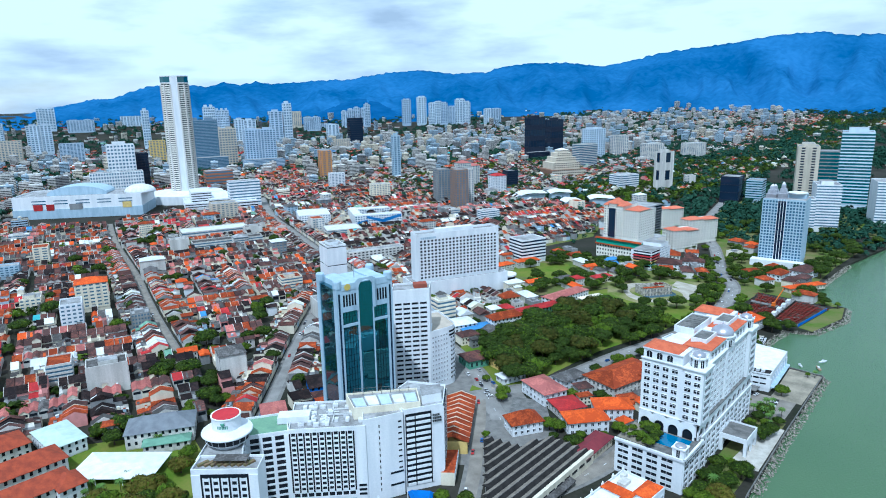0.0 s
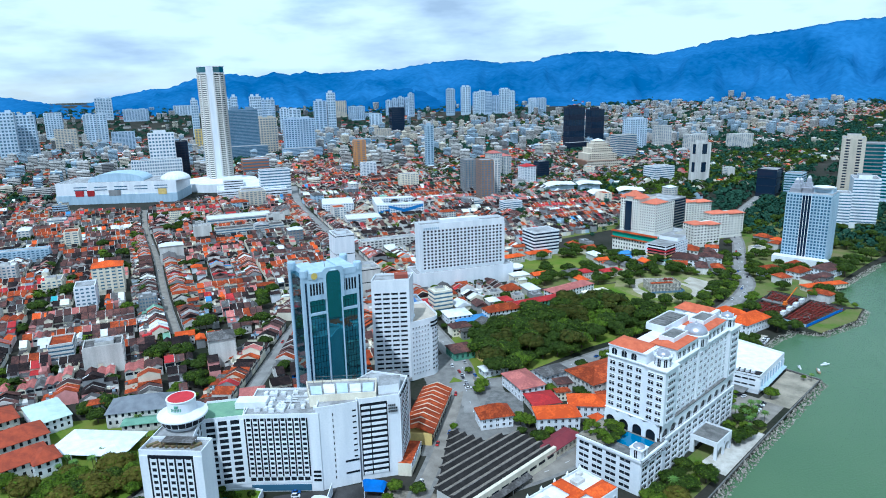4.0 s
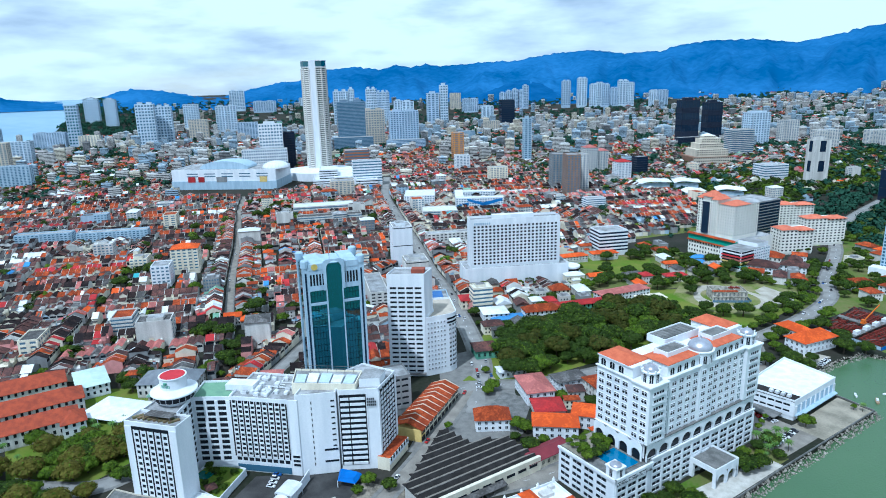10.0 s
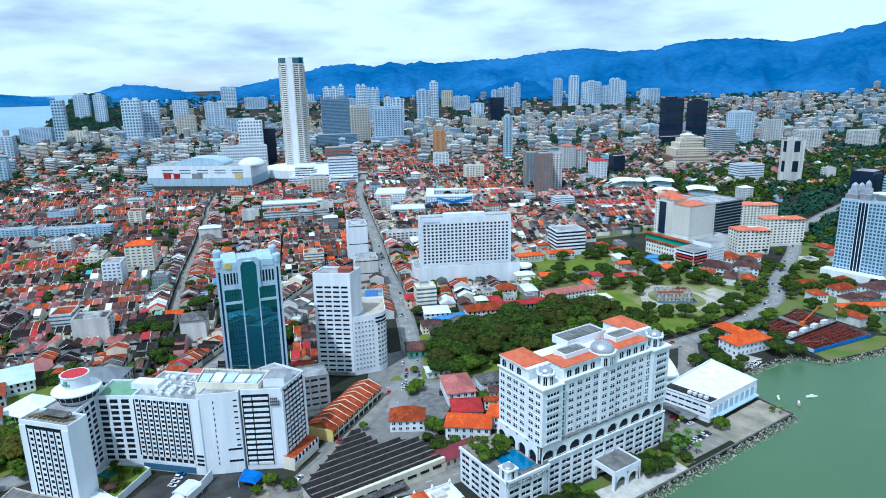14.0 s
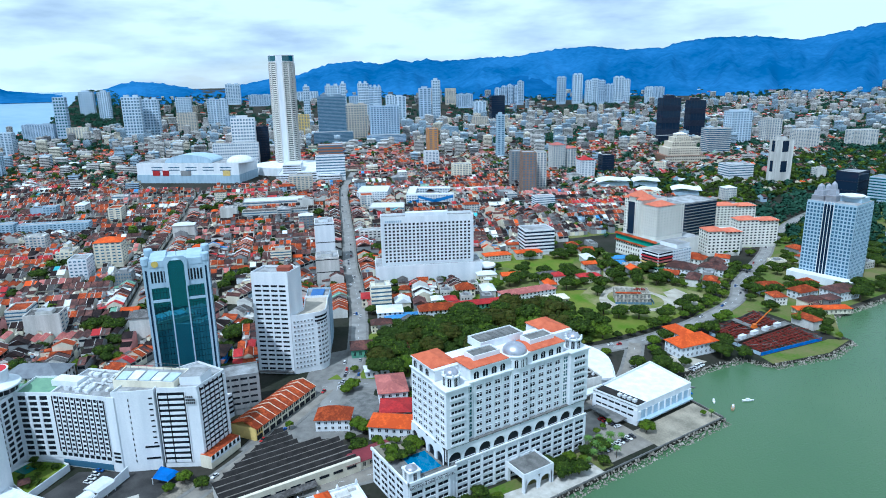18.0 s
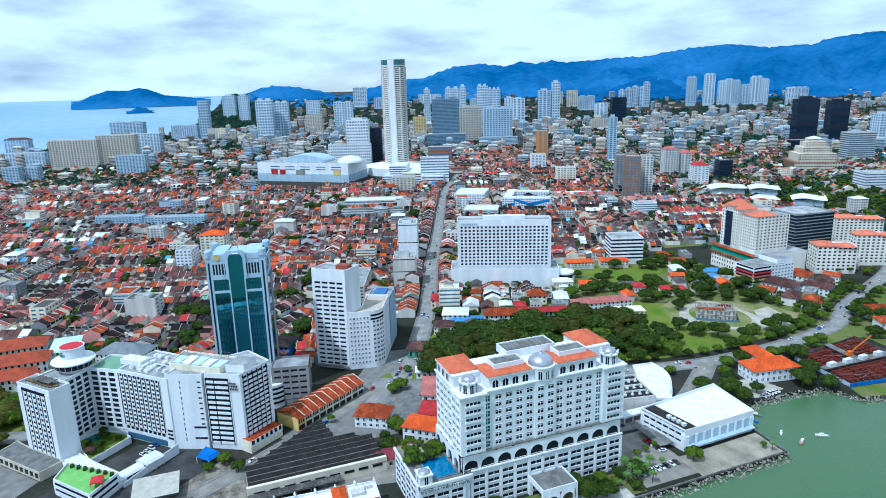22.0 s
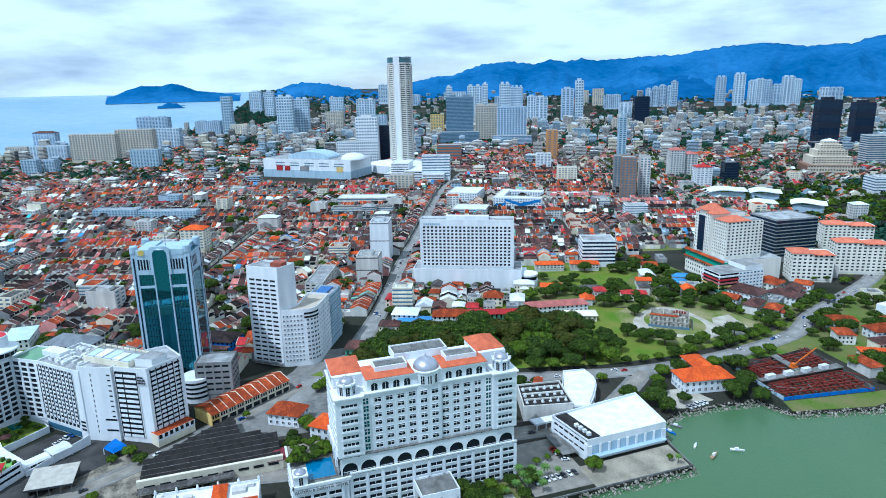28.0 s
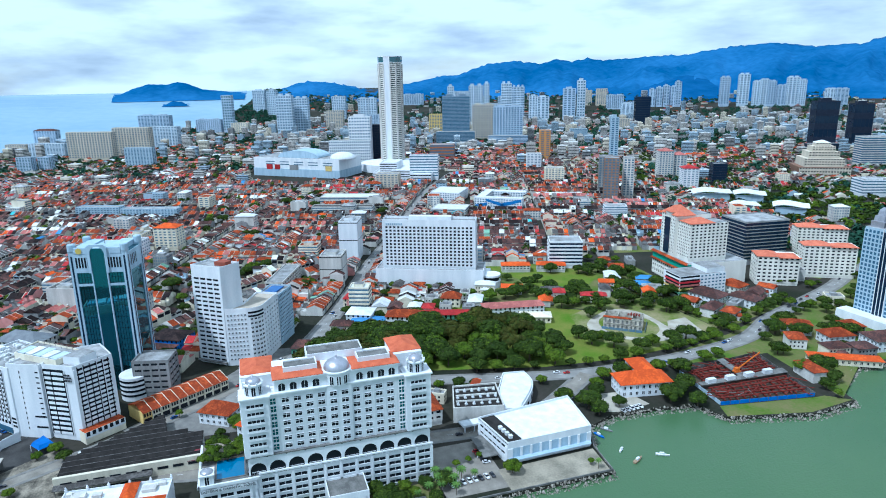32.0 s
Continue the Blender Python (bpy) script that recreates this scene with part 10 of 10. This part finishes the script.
infill([(-440, 190), (-560, 225), (-700, 270), (-880, 340), (-880, 500), (-640, 450), (-500, 420), (-420, 320)], 2600, ((9, 17), (8, 13), (5.5, 8)), (ROOF_BR, ROOF_OR, ROOF_DK, ROOF_PK, TERRA), (69, 159), "old house behind the shophouse rows", 9, 16, 46)
ob = tagged(new("shophouse_rows", town.mesh("shophouse_rows", MATS)), "dense rows of old shophouses with orange, brown and grey roofs", "houses", kind="stuff")
ob = tagged(new("town_blocks", FAR_BLOCKS.mesh("town_blocks", MATS)), "scattered plain mid-rise blocks among the house roofs", "buildings", kind="stuff")


def tufts(name, places, label, seed, mats=(LEAF, LEAF2), leaves=42):
    """Many far trees in one mesh, each a loose heap of leaf sprays."""
    rnd = random.Random(seed)
    v, f, m = [], [], []
    for x, y, r in places:
        z0 = lift(x, y)
        k0 = 0 if rnd.random() < 0.7 else 1
        for k in range(leaves):
            u, t = rnd.uniform(-0.3, 1.0), rnd.uniform(0, 2 * math.pi)
            s = math.sqrt(1 - u * u)
            q = r * rnd.uniform(0.55, 1.1)
            p = Vector((x + q * s * math.cos(t), y + q * s * math.sin(t), z0 + r * 0.75 + q * u * 0.8))
            n = Vector((s * math.cos(t) + rnd.uniform(-0.6, 0.6), s * math.sin(t) + rnd.uniform(-0.6, 0.6), u + rnd.uniform(0, 0.7))).normalized()
            a = n.orthogonal().normalized()
            b = n.cross(a)
            z = r * rnd.uniform(0.22, 0.42)
            i = len(v)
            v.extend([tuple(p + a * z), tuple(p + b * z), tuple(p - a * z), tuple(p - b * z)])
            f.append((i, i + 1, i + 2, i + 3))
            m.append(k0)
    me = bpy.data.meshes.new(name)
    me.from_pydata(v, [], f)
    for k in mats:
        me.materials.append(k)
    me.polygons.foreach_set("material_index", m)
    return tagged(new(name, me), label, "trees", kind="stuff")


tufts("town_trees", far_trees, "green trees scattered between the houses of the town", 3)
rnd = random.Random(21)
woods = []
for k_ in range(17000):
    a, r = radians(rnd.uniform(97, 176)), rnd.uniform(1800, 4000)
    x, y = CX + r * math.cos(a), CY + r * math.sin(a)
    dens = 0.45 if x < -1900 else 0.95
    if town_ok(x, y) and rnd.random() < dens and noise.noise(Vector((x * 0.004, y * 0.004, 0))) > -0.18 and free(x, y, 4):
        woods.append((x, y, rnd.uniform(6, 11)))
for k_ in range(1700):
    x, y = rnd.uniform(-1000, -140), rnd.uniform(880, 2400)
    if town_ok(x, y) and free(x, y, 4) and not on_road(x, y, 6) and noise.noise(Vector((x * 0.008, y * 0.008, 5))) > -0.2:
        woods.append((x, y, rnd.uniform(5, 9)))
for k_ in range(1500):
    x, y = rnd.uniform(-420, -95), rnd.uniform(870, 1450)
    if town_ok(x, y) and free(x, y, -3) and not on_road(x, y, 5):
        woods.append((x, y, rnd.uniform(3.8, 6.5)))
for k_ in range(220):
    x, y = rnd.uniform(-760, -420), rnd.uniform(720, 1080)
    if is_clear(rect(x, y, 5, 5, 0)) and free(x, y, -8) and not on_road(x, y, 3):
        woods.append((x, y, rnd.uniform(3.2, 5.5)))
for k_ in range(2200):
    x, y = rnd.uniform(-2600, -1250), rnd.uniform(-330, 420)
    if town_ok(x, y) and free(x, y, -4) and noise.noise(Vector((x * 0.008, y * 0.008, 9))) > -0.12:
        woods.append((x, y, rnd.uniform(5, 9)))
for k_ in range(1300):
    x, y = rnd.uniform(-4300, -2550), rnd.uniform(-60, 640)
    if town_ok(x, y) and free(x, y, -2):
        woods.append((x, y, rnd.uniform(7, 12)))
tufts("far_woods", woods, "belts of green trees in the outer town, tinted blue for haze", 8, (FAR_LEAF, FAR_LEAF), 30)
suburb = Geo()
for k_ in range(1500):
    a, r = radians(rnd.uniform(97, 172)), rnd.uniform(1700, 3900)
    x, y = CX + r * math.cos(a), CY + r * math.sin(a)
    if not town_ok(x, y) or not free(x, y, 8) or (x < -700 and -UX * 0 + (UX * x + UY * y) < 2700):
        continue
    if x > -1700 and rnd.random() < 0.75:
        continue
    w, d, h = rnd.uniform(10, 30), rnd.uniform(9, 16), rnd.uniform(5, 9)
    if rnd.random() < (0.05 if x > -1500 else 0.14):
        h = rnd.uniform(14, 40)
    z = lift(x, y)
    m = NW + rnd.choices(range(len(WALLS)), (60, 20, 14, 6, 0))[0]
    suburb.box(x - d / 2, x + d / 2, y - w / 2, y + w / 2, z, z + h, m, 6)
    if h < 10:
        suburb.hip(x - d / 2, x + d / 2, y - w / 2, y + w / 2, z + h + 0.3, z + h + 3.5, 0.6, rnd.choices(range(len(ROOFS)), WEIGHT)[0])
    else:
        for i in range(1, int(h / 3.4)):
            suburb.box(x - d / 2 - 0.15, x + d / 2 + 0.15, y - w / 2 - 0.15, y + w / 2 + 0.15, z + 3.4 * i, z + 3.4 * i + 1.5, NG)
tagged(new("suburb_houses", suburb.mesh("suburb_houses", MATS)), "far suburb houses and flats among trees", "houses", kind="stuff")

# ---- shore rocks ----
rnd = random.Random(9)
rocks = Geo()
shore = COAST[1:17]
for (ax, ay), (bx, by) in zip(shore, shore[1:]):
    L = math.hypot(bx - ax, by - ay)
    for k in range(int(L * 6.0)):
        t = rnd.random()
        x, y = ax + (bx - ax) * t + rnd.uniform(-0.5, 5.0), ay + (by - ay) * t + rnd.uniform(-1, 1)
        s = rnd.uniform(0.15, 0.5) if rnd.random() < 0.88 else rnd.uniform(0.5, 0.9)
        z = -2.4 + 2.2 * max(0.0, 1 - (x - (ax + (bx - ax) * t)) / 5.0)
        low = [(x + s * math.cos(a + rnd.uniform(-0.3, 0.3)), y + s * math.sin(a), z - s * 0.6) for a in (0, 1.25, 2.5, 3.8, 5.0)]
        high = [(x + s * 0.55 * math.cos(a) + rnd.uniform(-0.2, 0.2), y + s * 0.55 * math.sin(a), z + s * rnd.uniform(0.3, 0.7)) for a in (0, 1.25, 2.5, 3.8, 5.0)]
        rocks.solid(low, high)
tagged(new("shore_rocks", rocks.mesh("shore_rocks", [ROCK])), "grey-brown boulders along the water's edge", "rocks", kind="stuff")
g = Geo()
for (ax, ay), (bx, by) in zip(COAST[1:6], COAST[2:7]):
    g.beam((ax - 0.4, ay, 0.4), (bx - 0.4, by, 0.4), 0.5, 0.9)
tagged(new("wall_quay", g.mesh("wall_quay", [CONCRETE])), "low stained concrete sea wall", "wall", kind="structure")


# ---- cars and boats ----
def car(col_name, col, van=False):
    paint = surf(col_name, col, tuple(c * 0.85 for c in col), 0.25, 0.5, 2, 0.0, spec=0.6)
    T = thing("car", 0, 0, f"small {col_name.replace('_car_paint', '').replace('_', ' ')} car with dark windows", "car", group="cars")
    H = 0.95 if not van else 1.1
    g = Geo()
    g.solid([(-2.15, -0.85, 0.3), (2.15, -0.85, 0.3), (2.15, 0.85, 0.3), (-2.15, 0.85, 0.3)], [(-2.1, -0.8, H), (2.0, -0.8, H - 0.15), (2.0, 0.8, H - 0.15), (-2.1, 0.8, H)])
    part("body", g, paint, T)
    g = Geo()
    a, b = (-1.7, 0.9) if not van else (-2.0, 1.3)
    g.solid([(a, -0.76, H - 0.1), (b, -0.76, H - 0.1), (b, 0.76, H - 0.1), (a, 0.76, H - 0.1)], [(a + 0.45, -0.62, 1.42 if not van else 1.85), (b - 0.75, -0.62, 1.42 if not van else 1.85), (b - 0.75, 0.62, 1.42 if not van else 1.85), (a + 0.45, 0.62, 1.42 if not van else 1.85)], 0)
    part("cabin_glass", g, WIN, T)
    g = Geo()
    z = 1.42 if not van else 1.85
    g.box(a + 0.5, b - 0.8, -0.6, 0.6, z, z + 0.05)
    part("car_roof", g, paint, T)
    wm = unit("wheel", RUBBER, lambda q: q.ring(0, 0, [(0.32, -0.1), (0.32, 0.1)], 10))
    for x in (-1.35, 1.35):
        for y in (-0.8, 0.8):
            shared("wheel", wm, T, pose(x, y, 0.32, 90, 0, 0))
    return T


CARS = [car("white_car_paint", (0.75, 0.76, 0.78)), car("silver_car_paint", (0.45, 0.46, 0.48)), car("dark_grey_car_paint", (0.05, 0.05, 0.06)), car("red_car_paint", (0.42, 0.03, 0.03)), car("blue_car_paint", (0.03, 0.10, 0.32)), car("white_van_car_paint", (0.78, 0.79, 0.80), True)]
CARS[0].matrix_world = pose(-236, 313, 0.2, 0, 0, 60)
for k_, (x, y) in enumerate(((-243, 318), (-250, 322), (-258, 327), (-246, 330))):
    CARS[1 + k_].matrix_world = pose(x, y, 0.2, 0, 0, 150)
CARS[5].matrix_world = pose(-268, 330, 0.2, 0, 0, 150)
rnd = random.Random(31)


def park(x, y, rot):
    copy_thing(CARS[rnd.choices(range(6), (9, 7, 6, 3, 2, 3))[0]], pose(x, y, 0.2, 0, 0, rot))


for k_ in range(8):
    park(-91.5 - 0.2 * k_, 398 + 3.1 * k_, 8)
    if k_ < 5:
        park(-104.5 - 2.7 * k_, 421 - 0.4 * k_, 80)
for k_ in range(5):
    park(-128 - 0.4 * k_, 515 + 3.1 * k_, 10)
for r_k, n_k in ((0, 40), (2, 28), (3, 6), (5, 12), (1, 6), (4, 5)):
    way, half, nm = ROADS[r_k]
    for k_ in range(n_k):
        i = rnd.randrange(2, len(way) - 2)
        p, q = Vector(way[i]), Vector(way[i + 1])
        d = (q - p).normalized()
        o = rnd.choice((-0.62, -0.3, 0.3, 0.62)) * half
        s = Vector((-d.y, d.x)) * o
        if p.x < -900 or p.y > 900:
            continue
        park(p.x + s.x, p.y + s.y, math.degrees(math.atan2(d.y, d.x)) + (180 if o > 0 else 0))
for k_ in range(14):
    park(-222 - rnd.uniform(0, 12), 655 + 3.0 * k_ * 0.7 + 10, rnd.choice((20, 200)))
for k_ in range(5):
    park(-222 + 2.6 * k_, 176 - 2.0 * k_ + (9 if k_ > 4 else 0), 45)


def boat(x, y, L, rot, label, col):
    T = thing("boat", x, y, label, "boat", -2.3, rot, "moored boats")
    g = Geo()
    n = 8
    low, high = [], []
    for k in range(n + 1):
        t = k / n
        w = 0.5 * L * 0.27 * math.sin(math.pi * min(1, 0.25 + t * 0.75)) ** 0.7
        low.append((-L / 2 + L * t, w * 0.6))
        high.append((-L / 2 + L * t * 1.03, w))
    lo = [(x_, -w_, 0) for x_, w_ in low] + [(x_, w_, 0) for x_, w_ in reversed(low)]
    hi = [(x_, -w_, 0.9 + 0.3 * (x_ / L) ** 2) for x_, w_ in high] + [(x_, w_, 0.9 + 0.3 * (x_ / L) ** 2) for x_, w_ in reversed(high)]
    g.solid(lo, hi)
    part("hull", g, col, T)
    g = Geo()
    g.box(-L * 0.2, L * 0.1, -L * 0.07, L * 0.07, 1.0, 1.9)
    part("cabin", g, WHITE, T)


boat(-95.8, 493.8, 5, 130, "small white dinghy afloat", WHITE)
boat(-84.8, 496.6, 8, 120, "small wooden fishing boat", surf("wooden_hull", (0.30, 0.22, 0.14), None, 0.7))
boat(-84.7, 511.3, 7, 60, "small white and blue fishing boat", WHITE)
boat(-112, 490, 7, 20, "small blue boat at the shore", BLUEP)
boat(-116, 497, 7, 35, "small grey boat at the shore", GREYW)

# ---- garden terrace in the angle of the tall hotel ----
T = thing("garden_terrace", -228, 152, "raised planted terrace with grass, shrubs and a white edge wall", "garden")
g = Geo()
ter = [(-8.0, -18.0), (5.0, -14.0), (17.0, -9.0), (-0.5, 9.5), (-6.0, 6.0), (-16.0, -6.0)]
g.prism(ter, 0, 3.2, 0, 1)
parapet(g, ter, 3.2, 0.9, 0.4)
part("terrace_wall", g, [WHITE, GRASS], T)
g = Geo()
g.prism([(-9.5, -14.0), (-3.5, -9.5), (-6.5, -4.5), (-12.5, -9.0)], 3.21, 3.5)
part("garden_pool", g, glass("green_pool_water", (0.012, 0.11, 0.09), 0.08, 0, 0.5, 0.2), T, "green pool water")
g = Geo()
g.hip(4.6, 9.6, -12.0, -7.6, 5.6, 6.8, 0.5)
for dx, dy in ((4.8, -11.8), (9.4, -11.8), (9.4, -7.8), (4.8, -7.8)):
    g.box(dx - 0.1, dx + 0.1, dy - 0.1, dy + 0.1, 3.2, 5.4)
part("garden_pavilion", g, ROOF_BR, T, "small brown-roofed garden pavilion")
rnd = random.Random(15)
for k_ in range(30):
    x, y = rnd.uniform(-15, 16), rnd.uniform(-17, 9)
    if inside(x, y, [(a * 0.85, b * 0.85) for a, b in ter]):
        tree(-228 + x, 152 + y, rnd.choice((0, 3, 4, 1)), rnd.uniform(0.22, 0.42), rnd.uniform(0, 360), "terrace plants", "on the raised hotel garden", 3.2, "terrace_shrub")
